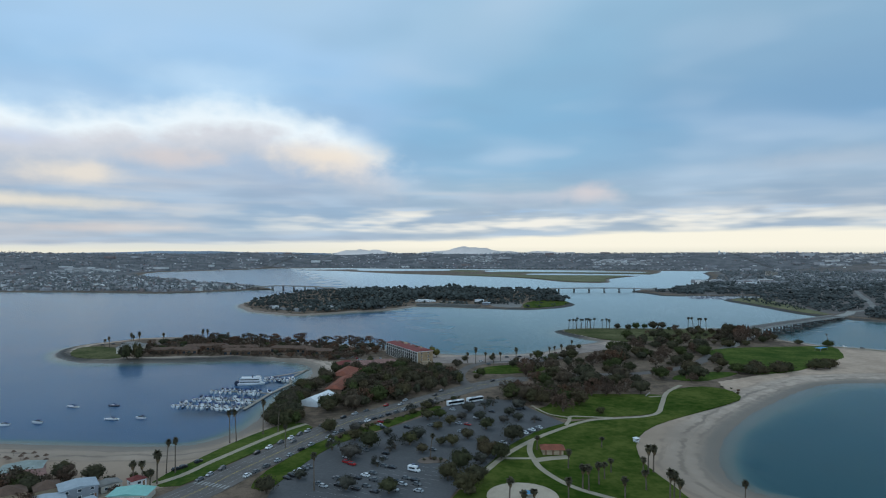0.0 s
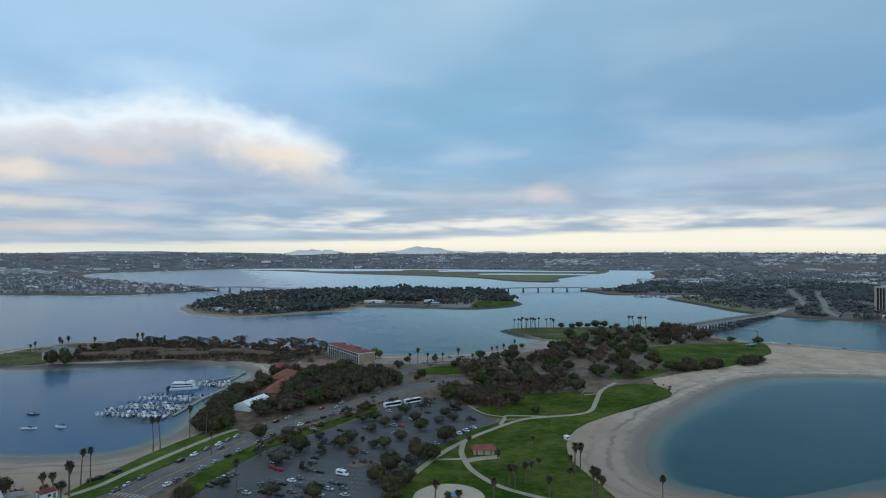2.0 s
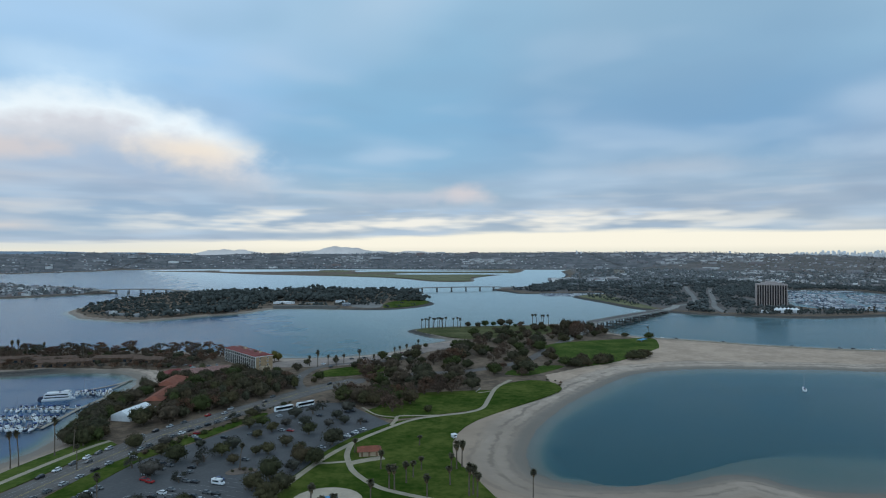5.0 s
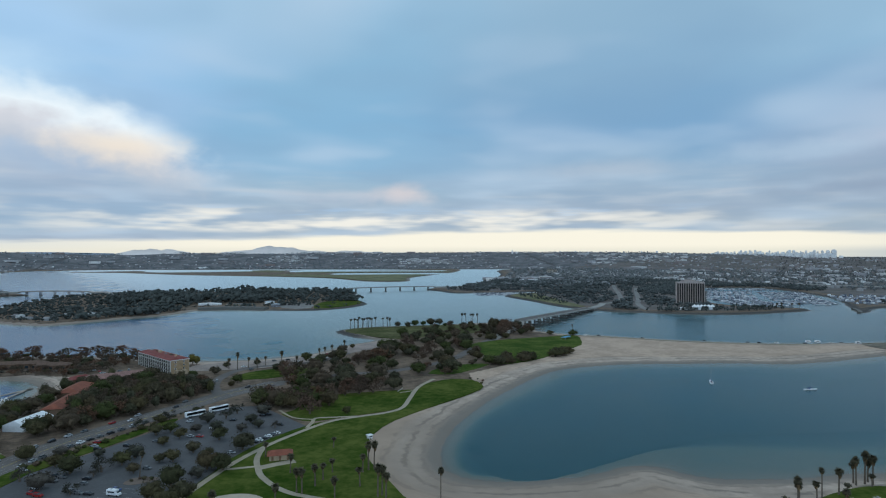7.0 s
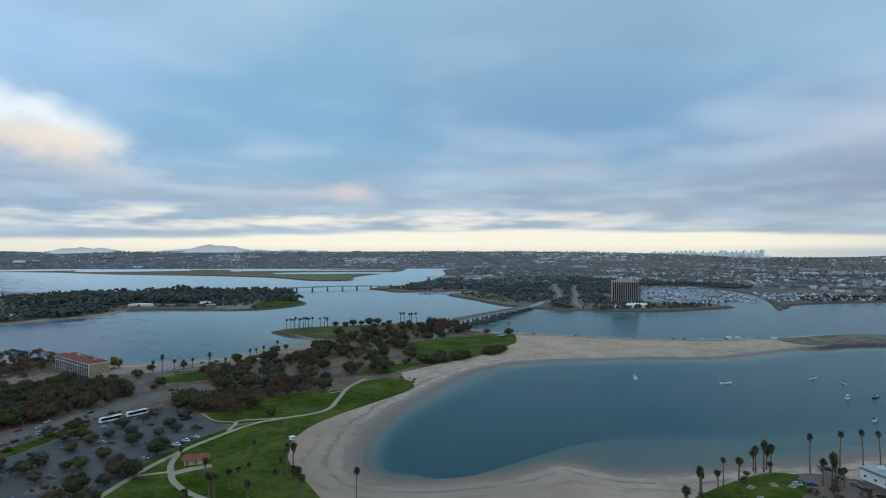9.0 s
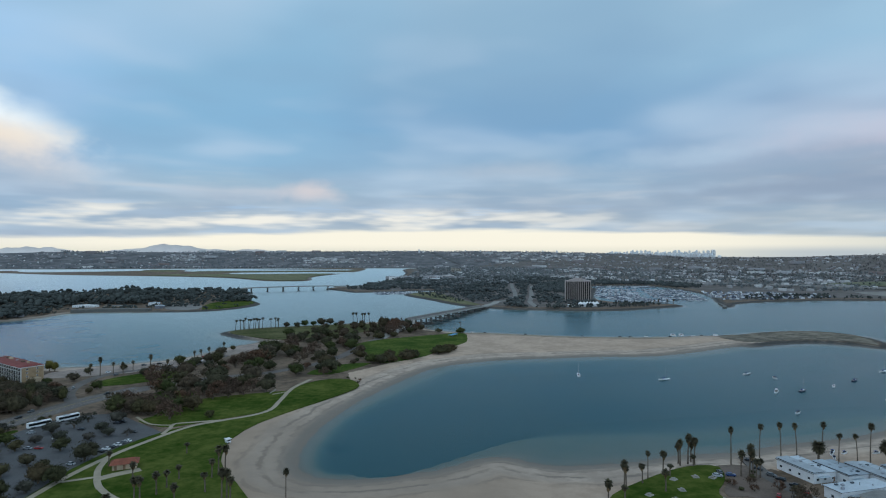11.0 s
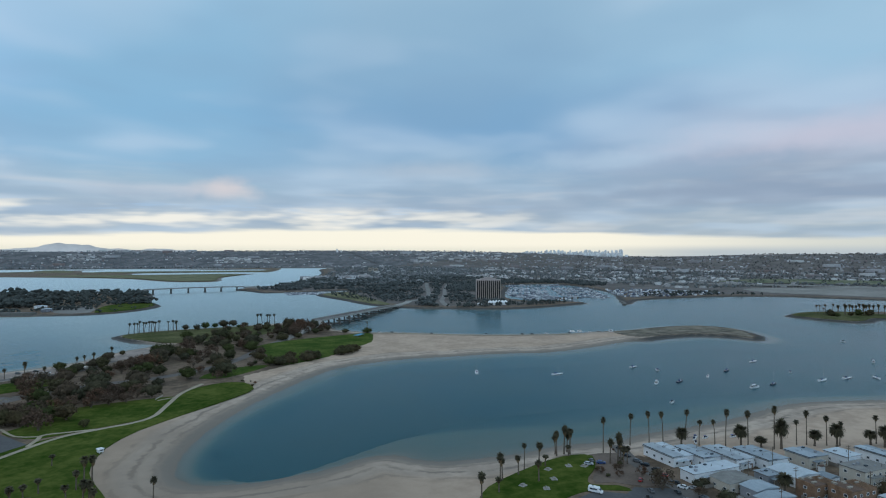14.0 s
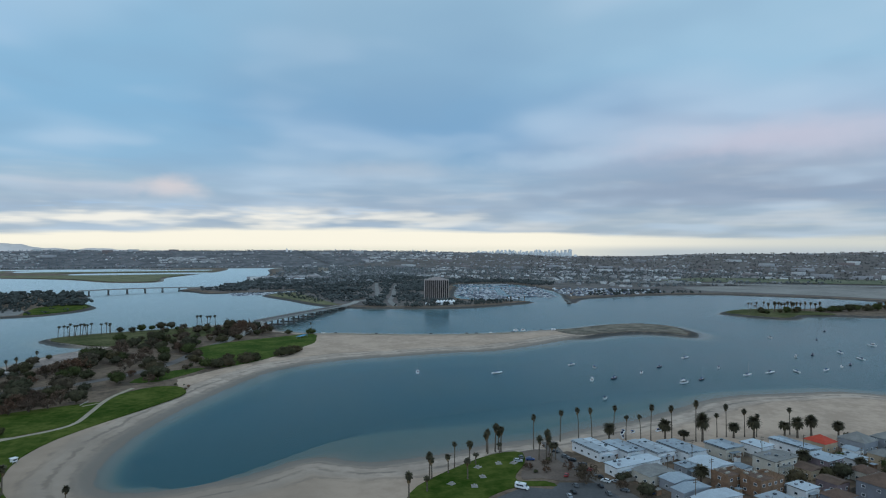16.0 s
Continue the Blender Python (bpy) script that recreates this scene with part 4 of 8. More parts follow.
def house(cx, cy, w, l, h, rot, wall, roof, label, kind="flat", floors=1, name="house", rnd=random, group="houses behind the beach", base=2.3):
    """A small house; its w runs along its own x, its l along y."""
    ob = empty(name, pose(cx, cy, base, 0, 0, rot))
    tagged(ob, label, "house", group)
    part("wall", boxes((-w / 2, -l / 2, -0.3, w / 2, l / 2, h), bevel=0.03), wall, ob)
    o = 0.45
    if kind == "flat":
        bm = boxes((-w / 2 - o, -l / 2 - o, h, w / 2 + o, l / 2 + o, h + 0.28), bevel=0.05)
        part("roof", bm, roof, ob)
        part("roof_vent", boxes((-w / 4 - 0.6, l / 6 - 0.5, h + 0.28, -w / 4 + 0.5, l / 6 + 0.5, h + 0.95), bevel=0.05), GREYW, ob)
        part("roof_hatch", boxes((w / 5, -l / 4, h + 0.28, w / 5 + 0.5, -l / 4 + 0.5, h + 0.75), bevel=0.05), GREYW, ob)
        part("fascia", boxes((-w / 2 - o - 0.04, -l / 2 - o - 0.04, h + 0.02, w / 2 + o + 0.04, l / 2 + o + 0.04, h + 0.16)), GREYROOF, ob)
        for i in range(int(w * l / 45)):
            x, y = ((cx * 7 + i * 37) % 80 / 100 - 0.4) * w, ((cy * 11 + i * 53) % 80 / 100 - 0.4) * l
            if i % 3 == 0:
                part("skylight", boxes((x - 0.7, y - 0.5, h + 0.27, x + 0.7, y + 0.5, h + 0.84), bevel=0.06), PANE, ob)
            elif i % 3 == 1:
                part("vent_pipe", tube(bmesh.new(), [(x, y, h + 0.2, 0.14), (x, y, h + 1.3, 0.12)], 6), DARKCON, ob)
            else:
                part("air_handler", boxes((x - 0.6, y - 0.5, h + 0.27, x + 0.6, y + 0.5, h + 1.25), bevel=0.06), GREYW, ob)
        part("gutter", boxes((-w / 2 - o - 0.10, -l / 2 - o, h - 0.12, -w / 2 - o - 0.02, l / 2 + o, h + 0.03)), DARKCON, ob)
        if l > 11:
            part("clerestory", boxes((-w / 2 - o * 0.5, -l / 2, h + 0.27, -w * 0.06, l / 2, h + 0.62)), SHADEGLASS, ob)
            part("upper_roof", boxes((-w / 2 - o, -l / 2 - o * 0.8, h + 0.62, w * 0.02, l / 2 + o * 0.8, h + 0.78), bevel=0.03), roof, ob)
        if l > 14:
            for y in (-0.15, l / 4):
                part("roof_seam", boxes((-w / 2 - o, y, h + 0.28, w / 2 + o, y + 0.28, h + 0.36)), GREYROOF, ob)
    elif kind == "open":
        # roof still under construction: bare joists, a stack of boards, a half-laid deck
        part("roof", boxes((-w / 2, -l / 2, h, w * 0.05, l / 2, h + 0.2), bevel=0.03), roof, ob)
        for i in range(int(l / 0.8)):
            y = -l / 2 + 0.3 + i * 0.8
            part("rafter", boxes((w * 0.05, y, h, w / 2 + 0.5, y + 0.12, h + 0.3)), RAWTIMBER, ob)
        for x, y, a, b in ((-0.32, -0.2, 2.4, 0.9), (-0.1, 0.22, 1.6, 1.6), (-0.36, 0.3, 1.1, 2.0), (0.2, 0.05, 2.0, 0.8)):
            part("board_stack", boxes((x * w, y * l, h + 0.2, x * w + a, y * l + b, h + 0.75), bevel=0.04), WOOD, ob)
        part("parapet", boxes((-w / 2 - 0.1, -l / 2 - 0.1, h - 0.1, -w / 2 + 0.1, l / 2 + 0.1, h + 0.8)), RAWTIMBER, ob)
    elif kind == "low":
        rise = 0.9
        bm = bmesh.new()
        v = [bm.verts.new(c) for c in ((-w / 2 - o, -l / 2 - o, h), (w / 2 + o, -l / 2 - o, h), (w / 2 + o, l / 2 + o, h), (-w / 2 - o, l / 2 + o, h), (0, -l / 2 - o, h + rise), (0, l / 2 + o, h + rise))]
        for f in ((0, 1, 4), (2, 3, 5), (0, 4, 5, 3), (1, 2, 5, 4), (0, 3, 2, 1)):
            bm.faces.new([v[i] for i in f])
        part("roof", bm, roof, ob)
    else:
        rise = min(w, l) * 0.28
        r = max(0.0, (l - w) / 2)
        bm = bmesh.new()
        v = [bm.verts.new(c) for c in ((-w / 2 - o, -l / 2 - o, h), (w / 2 + o, -l / 2 - o, h), (w / 2 + o, l / 2 + o, h), (-w / 2 - o, l / 2 + o, h), (0, -r - 0.01, h + rise), (0, r + 0.01, h + rise))]
        for f in ((0, 1, 4), (2, 3, 5), (0, 4, 5, 3), (1, 2, 5, 4), (0, 3, 2, 1)):
            bm.faces.new([v[i] for i in f])
        part("roof", bm, roof, ob)
    for s in range(floors):
        z = 1.0 + s * (h / floors)
        for i in range(max(1, int(w / 3.6))):
            x = -w / 2 + (i + 0.5) * w / max(1, int(w / 3.6))
            window_part(ob, x, -l / 2, z, 1.5, 1.2, "y-")
            window_part(ob, x, l / 2, z, 1.5, 1.2, "y+")
        for i in range(max(1, int(l / 4.2))):
            y = -l / 2 + (i + 0.5) * l / max(1, int(l / 4.2))
            window_part(ob, -w / 2, y, z, 1.5, 1.2, "x-")
    if kind == "flat":
        part("annex", boxes((w / 2 - 0.1, -l / 2 + 0.8, -0.3, w / 2 + 1.9, l * 0.1, h * 0.62), bevel=0.03), wall, ob)
        part("annex_roof", boxes((w / 2 - 0.1, -l / 2 + 0.5, h * 0.62, w / 2 + 2.2, l * 0.1 + 0.3, h * 0.62 + 0.18), bevel=0.03), GREYROOF, ob)
        part("porch_roof", boxes((-w * 0.35, -l / 2 - 2.0, h * 0.66, w * 0.15, -l / 2 + 0.1, h * 0.66 + 0.14), bevel=0.03), roof, ob)
        for x in (-w * 0.33, w * 0.13):
            part("porch_post", boxes((x - 0.07, -l / 2 - 1.9, -0.1, x + 0.07, -l / 2 - 1.76, h * 0.66)), WHITE, ob)
    part("door", boxes((w / 2 - 1.6, -l / 2 - 0.06, 0.0, w / 2 - 0.7, -l / 2 + 0.02, 2.05), bevel=0.02), BROWNW, ob)
    return ob


WR, BR, GR = WHITEROOF, BLUEROOF, GREYROOF
HOUSES = [  # centre, width, length, height, wall, roof, kind, floors
    (326, 155, 12, 20, 4.2, WHITE, WR, "flat", 1), (336, 146, 10.5, 18, 4.2, WHITE, BR, "flat", 1), (346, 137, 11, 20, 4.4, WHITE, WR, "flat", 1), (358, 128, 12, 19.5, 4.4, WHITE, BR, "flat", 1),
    (321, 130, 26, 8, 4.4, WHITE, WR, "flat", 1), (319, 118, 15.5, 10.5, 4.2, CREAM, GR, "low", 1), (376, 116, 12.5, 12.5, 4.8, CREAM, BR, "flat", 1), (391, 107, 9.6, 11, 4.6, WHITE, WR, "flat", 1),
    (407, 96, 9, 21, 4.4, WHITE, BR, "flat", 1), (348, 108, 14, 13.5, 4.4, WHITE, WR, "low", 1), (371, 90, 15.5, 11, 7.2, CREAM, GR, "flat", 2), (319, 107, 12, 8.2, 4.2, GREYW, BR, "low", 1),
    (314, 98, 15, 6.4, 4.2, GREYW, BR, "low", 1), (338, 94, 13, 8.2, 6.2, RAWTIMBER, BROWNROOF, "open", 2), (343, 83, 15, 9.5, 6.8, RAWTIMBER, BROWNROOF, "open", 2), (352, 71, 8.6, 8, 4.0, WHITE, WR, "flat", 1),
    (422, 90, 10.3, 11, 4.6, TAN, BRIGHTTILE, "hip", 1), (376, 50, 18, 11.5, 7.0, SLATEW, BROWNROOF, "hip", 2), (439, 79, 12, 13, 5.0, GREYW, GR, "hip", 1), (393, 78, 11.5, 11, 5.6, PLUMW, BR, "flat", 2)]
HOUSES_2 = [
    (378, 79, 9.5, 9, 4.0, TAN, BROWNROOF, "low", 1), (369, 66, 8.8, 8.8, 4.0, PLUMW, BROWNROOF, "low", 1), (409, 72, 9, 9, 4.0, WHITE, WR, "flat", 1), (452, 70, 12, 10, 5.6, GREYW, GR, "hip", 2),
    (314, 87, 20, 7.6, 4.2, WHITE, WR, "low", 1), (338, 114, 7, 7, 3.6, GREYW, BR, "flat", 1), (328, 71, 12, 9, 5.0, SLATEW, WR, "flat", 1), (392, 62, 9, 8, 4.4, CREAM, BROWNROOF, "hip", 1),
    (424, 64, 9, 9, 4.2, TAN, GR, "hip", 1), (462, 58, 10, 9, 4.6, CREAM, REDTILE, "hip", 1), (396, 40, 12, 9, 4.6, WHITE, BROWNROOF, "hip", 1), (414, 46, 10, 9, 4.6, GREYW, GR, "hip", 1), (438, 52, 9, 8, 4.2, WHITE, WR, "flat", 1), (476, 46, 12, 10, 5.4, GREYW, GR, "hip", 2),
    (357, 98, 6, 6, 3.4, WHITE, BR, "low", 1), (388, 93, 8, 7, 3.8, GREYW, GR, "low", 1), (332, 62, 12, 8, 4.4, CREAM, BR, "low", 1), (352, 58, 11, 8, 4.6, SLATEW, BROWNROOF, "hip", 1), (423, 76, 7, 6, 3.8, WHITE, BR, "low", 1)]
WORDS = {"white_paint": "white painted", "cream_stucco": "cream stucco", "tan_stucco": "tan stucco", "grey_stucco": "grey stucco", "brown_timber_wall": "brown timber", "raw_timber_sheathing": "unfinished brown timber", "slate_stucco": "slate grey stucco", "plum_boards": "dull plum boarded"}
RWORDS = {"white_roof_membrane": "flat white membrane roof", "blue_grey_roof": "pale blue-grey roof", "grey_gravel_roof": "grey gravel roof", "brown_shingle": "brown shingle roof", "red_clay_tile": "dull red tile roof", "bright_red_tile": "bright red tile roof"}
for cx, cy, w, l, h, wall, roof, kind, fl in HOUSES + HOUSES_2:
    house(cx, cy, w, l, h, -11, wall, roof, WORDS[wall.name] + " beach house with a " + ("half-built open roof" if kind == "open" else RWORDS[roof.name]), kind, fl)
house(-146, 242, 13, 10, 5.2, 38, GREYW, BR, "grey stucco beach house with a pale blue-grey roof", "low", 2, group="houses by the small beach")
house(-124, 241, 15, 9, 2.8, 4, CREAM, TEALROOF, "low cream pavilion under a teal metal roof", "low", 1, group="houses by the small beach")
house(-176, 255, 14, 9, 4.0, 40, CREAM, PINKTILE, "cream stucco house with a faded pink roof", "hip", 1, group="houses by the small beach")
house(-185, 266, 16, 12, 3.6, 24, mat("pink_stucco", (0.40, 0.25, 0.22), 0.9, 0.12, 0.3, 3.0), mat("sage_roof_felt", (0.25, 0.29, 0.275), 0.9, 0.2, 0.2, 2.0), "pink stucco beach house with a dull sage roof", "low", 1, group="houses by the small beach")
house(-206, 264, 10, 10, 4.0, 40, WHITE, GR, "white painted beach house with a grey gravel roof", "flat", 1, group="houses by the small beach")
house(-159, 243, 9, 9, 4.2, 40, TAN, BROWNROOF, "tan stucco house with a brown shingle roof", "hip", 1, group="houses by the small beach")
house(-150, 228, 13, 9, 4.6, 38, WHITE, BR, "white painted beach house with a pale blue-grey roof", "low", 1, group="houses by the small beach")
house(-138, 250, 8, 6, 3.0, 48, CREAM, GR, "small cream stucco cottage with a grey gravel roof", "low", 1, group="houses by the small beach")
house(-129, 255, 6, 5, 2.8, 48, WHITE, REDTILE, "small white cottage with a red tile roof", "hip", 1, group="houses by the small beach")
house(-136, 228, 10, 8, 3.6, 48, GREYW, BR, "grey stucco beach house with a pale blue-grey roof", "flat", 1, group="houses by the small beach")
house(-170, 236, 12, 9, 4.6, 40, TAN, BROWNROOF, "tan stucco house with a brown shingle roof", "hip", 1, group="houses by the small beach")
house(-205, 245, 12, 10, 4.6, 40, CREAM, BROWNROOF, "cream stucco house with a brown shingle roof", "hip", 1, group="houses by the small beach")


RAILBROWN = mat("brown_balcony_rail", (0.075, 0.06, 0.05), 0.8, 0.15)


HOTELWHITE = mat("weathered_off_white", (0.46, 0.45, 0.42), 0.8, 0.1, 0.3, 3.0)


def resort_hotel():
    """Four storeys, balconies in even bays, red tile roof."""
    L, D, H, bays, floors = 65.5, 16.0, 10.9, 15, 4
    ob = empty("resort_hotel", pose(-55, 587, 2.3, 0, 0, math.degrees(math.atan2(-57, 32))))
    tagged(ob, "white four-storey resort hotel with a red tile roof", "hotel")
    part("wall", boxes((0, 0.9, -0.4, L, D, H), bevel=0.05), CREAM, ob)
    fl, bw = H / floors, L / bays
    for i in range(bays + 1):
        part("balcony_fin", boxes((i * bw - 0.22, -0.05, -0.4, i * bw + 0.22, 0.9, H - 0.1)), HOTELWHITE, ob, "off-white vertical balcony wall")
    for s in range(floors):
        thick = 0.75 if s == floors - 1 else 0.22
        part("balcony_slab", boxes((0, -0.12, s * fl - 0.12, L, 0.9, s * fl + thick - 0.12), bevel=0.02), HOTELWHITE, ob)
        for i in range(bays):
            part("balcony_door", boxes((i * bw + 0.33, 0.72, s * fl + thick - 0.1, (i + 1) * bw - 0.33, 0.94, s * fl + fl - 0.15)), SHADEGLASS, ob)
        part("balcony_rail", boxes((0.1, 0.02, s * fl + thick - 0.11, L - 0.1, 0.08, s * fl + thick + 0.5)), RAILBROWN, ob)
    part("cornice", boxes((-0.4, -0.5, H - 0.1, L + 0.5, D + 0.4, H + 0.5), bevel=0.06), WHITE, ob)
    bm = bmesh.new()
    v = [bm.verts.new(c) for c in ((-0.6, -0.8, H + 0.5), (L + 0.7, -0.8, H + 0.5), (L + 0.7, D + 0.6, H + 0.5), (-0.6, D + 0.6, H + 0.5),
                                   (2.5, 5.5, H + 1.9), (L - 2.5, 5.5, H + 1.9), (L - 2.5, D - 4.5, H + 1.9), (2.5, D - 4.5, H + 1.9))]
    for f in ((0, 1, 5, 4), (1, 2, 6, 5), (2, 3, 7, 6), (3, 0, 4, 7), (4, 5, 6, 7), (3, 2, 1, 0)):
        bm.faces.new([v[i] for i in f])
    roof = part("roof", bm, REDTILE, ob)
    for i, (x, w) in enumerate(((6, 3.0), (17, 1.6), (24, 4.0), (36, 1.4), (46, 3.4), (56, 1.6))):
        part("roof_vent", boxes((x, 7.4 + 0.5 * (i % 2), H + 1.85, x + w, 9.4, H + 2.5 + 0.4 * (i % 3)), bevel=0.08), (GREYW, BROWNROOF, TAN)[i % 3], roof)
    for s in range(floors):
        for j in range(2):
            window_part(ob, L + 0.13, 4.5 + j * 7.0, s * fl + 0.7, 1.4, 1.2, "x+")
    part("porch", boxes((L + 0.15, 4, -0.3, L + 6, 12, 3.0), bevel=0.1), TAN, ob)
    part("end_wall", boxes((L - 0.02, 0.2, -0.4, L + 0.12, D - 0.2, H - 0.1)), mat("tan_brick", (0.34, 0.235, 0.14), 0.9, 0.18, 0.4, 4.0), ob, "tan brick end wall")


resort_hotel()


def harbour_tower():
    W, D, H = 48.0, 18.0, 40.5
    ob = empty("harbour_tower", pose(832, 946, 2.3, 0, 0, -33))
    tagged(ob, "tall concrete hotel tower with dark vertical window bays", "hotel tower")
    part("wall", boxes((-W / 2, -D / 2, -0.4, W / 2, D / 2, H), bevel=0.2), mat("tower_dark_wall", (0.036, 0.030, 0.030), 0.9, 0.2), ob)
    n = 12
    for i in range(n + 1):
        x = -W / 2 + i * W / n
        part("pier", boxes((x - 0.62, -D / 2 - 2.4, -0.4, x + 0.55, -D / 2 + 0.1, H + 0.5), bevel=0.05), TOWERCON, ob)
    for s in range(14):
        part("balcony_slab", boxes((-W / 2, -D / 2 - 1.2, 2.6 + s * 2.85, W / 2, -D / 2 + 0.1, 2.85 + s * 2.85)), mat_tower_slab, ob)
    for sx in (-1, 1):
        x = sx * W / 2
        part("end_wall", boxes((min(x, x + sx * 0.6), -D / 2 - 1.4, -0.4, max(x, x + sx * 0.6), D / 2 + 0.3, H + 1.0)), TOWERCON, ob)
    part("parapet", boxes((-W / 2 - 0.7, -D / 2 - 1.6, H, W / 2 + 0.7, D / 2 + 0.4, H + 2.4), bevel=0.1), TOWERCON, ob)
    part("penthouse", boxes((-16, -6, H + 2, 16, 8, H + 4.6), bevel=0.2), TOWERCON, ob)
    part("plant_room", boxes((-9, -4, H + 4.6, 9, 6, H + 6.4), bevel=0.2), TOWERCON, ob)
    part("podium", boxes((-W / 2 - 3, -D / 2 - 6, -0.4, W / 2 + 6, D / 2 + 4, 3.2), bevel=0.2), DARKCON, ob)


TOWERCON = mat("beige_tower_concrete", (0.38, 0.325, 0.305), 0.9, 0.12, 0.2, 2.0)
mat_tower_slab = mat("tower_slab", (0.11, 0.085, 0.075), 0.9, 0.15)
harbour_tower()


def marquee(x, y, rot, w, l, h, name="marquee", label="white peaked canvas marquee", cells=1, group=""):
    ob = empty(name, pose(x, y, 2.3, 0, 0, rot))
    tagged(ob, label, "tent", group)
    part("side_wall", boxes((-w / 2, -l / 2, -0.3, w / 2, l / 2, h * 0.55)), WHITE, ob)
    for c in range(cells):
        x0, x1 = -w / 2 + c * w / cells, -w / 2 + (c + 1) * w / cells
        bm = bmesh.new()
        v = [bm.verts.new(p) for p in ((x0, -l / 2 - 0.5, h * 0.52), (x1, -l / 2 - 0.5, h * 0.52), (x1, l / 2 + 0.5, h * 0.52), (x0, l / 2 + 0.5, h * 0.52))]
        if cells > 1:
            t = bm.verts.new(((x0 + x1) / 2, 0, h))
            for a in range(4):
                bm.faces.new((v[a], v[(a + 1) % 4], t))
        else:
            a, b = bm.verts.new((x0 + w * 0.02, 0, h)), bm.verts.new((x1 - w * 0.02, 0, h))
            for f in ((v[0], v[1], b, a), (v[2], v[3], a, b), (v[1], v[2], b), (v[3], v[0], a)):
                bm.faces.new(f)
        bm.faces.new(v[::-1])
        part("canopy", bm, WHITE, ob)
    return ob


marquee(-81, 397, 68, 23, 12.5, 5.8, label="large white canvas marquee among dark trees")
marquee(786, 857, -17, 37, 13, 9, "event_tent", "row of white peaked event tents by the water", 6)
marquee(752, 866, -17, 12, 8, 5, "event_tent", "small white event tent by the water", 2)


def low_resort(cx, cy, w, l, rot, h, roof, label, name="resort_wing", wall=None):
    ob = empty(name, pose(cx, cy, 2.3, 0, 0, rot))
    tagged(ob, label, "building", "resort wings")
    part("wall", boxes((-w / 2, -l / 2, -0.3, w / 2, l / 2, h), bevel=0.04), wall or CREAM, ob)
    bm = bmesh.new()
    o, rise = 0.9, l * 0.22
    v = [bm.verts.new(c) for c in ((-w / 2 - o, -l / 2 - o, h - 0.1), (w / 2 + o, -l / 2 - o, h - 0.1), (w / 2 + o, l / 2 + o, h - 0.1), (-w / 2 - o, l / 2 + o, h - 0.1), (-w / 2 + l / 3, 0, h + rise), (w / 2 - l / 3, 0, h + rise))]
    for f in ((0, 1, 5, 4), (1, 2, 5), (2, 3, 4, 5), (3, 0, 4), (3, 2, 1, 0)):
        bm.faces.new([v[i] for i in f])
    part("roof", bm, roof, ob)
    n = max(2, int(w / 5))
    for i in range(n):
        x = -w / 2 + (i + 0.5) * w / n
        part("arch", boxes((x - 1.3, -l / 2 - 0.06, 0.3, x + 1.3, -l / 2 + 0.02, min(2.6, h - 0.5))), PANE, ob)
    return ob


TERRACOTTA = mat("terracotta_stucco", (0.20, 0.125, 0.085), 0.9, 0.2, 0.3, 3.0)
for x, y, w, l, r, h, roof, label in ((-74, 440, 40, 11, 84, 3.4, ORANGETILE, "long low resort hall with an orange tile roof"), (-77, 478, 30, 13, 84, 4.0, ORANGETILE, "resort hall with an orange tile roof"),
                                      (-68, 470, 22, 10, 84, 3.2, ORANGETILE, "small resort hall with an orange tile roof"), (-68, 512, 26, 13, 20, 4.2, PINKTILE, "resort wing with a faded pink tile roof"),
                                      (-52, 524, 24, 11, 14, 3.6, PINKTILE, "resort wing with a faded pink tile roof"), (-84, 520, 14, 10, 30, 3.4, REDTILE, "small resort wing with a red tile roof"), (-62, 496, 14, 9, 70, 3.4, REDTILE, "small resort wing with a red tile roof")):
    low_resort(x, y, w, l, r, h, roof, label, wall=TERRACOTTA)
for x, y, w, r in ((-262, 590, 46, 4), (-205, 604, 40, 6), (-150, 600, 42, -6), (-190, 586, 44, 3), (-120, 585, 26, -12), (-240, 612, 40, 12)):
    low_resort(x, y, w, 9, r, 4.2, BROWNROOF, "low terracotta resort wing with a brown shingle roof", wall=TERRACOTTA)


low_resort(-308, 597, 22, 20, 14, 6.0, GREYROOF, "tan resort pavilion with a broad grey roof")


def restroom():
    ob = empty("park_restroom", pose(53.5, 296, 2.45, 0, 0, -3))
    tagged(ob, "low tan park restroom with an orange tile roof", "building")
    part("wall", boxes((-5, -3, -0.1, 5, 3, 2.7), bevel=0.04), TAN, ob)
    bm = bmesh.new()
    v = [bm.verts.new(c) for c in ((-6, -4.2, 2.6), (6, -4.2, 2.6), (6, 4.2, 2.6), (-6, 4.2, 2.6), (-4, 0, 4.3), (4, 0, 4.3))]
    for f in ((0, 1, 5, 4), (1, 2, 5), (2, 3, 4, 5), (3, 0, 4), (3, 2, 1, 0)):
        bm.faces.new([v[i] for i in f])
    part("roof", bm, ORANGETILE, ob)
    for x in (-3.5, 0, 3.5):
        part("door", boxes((x - 0.5, -3.07, 0, x + 0.5, -2.98, 2.1)), BROWNW, ob)


restroom()


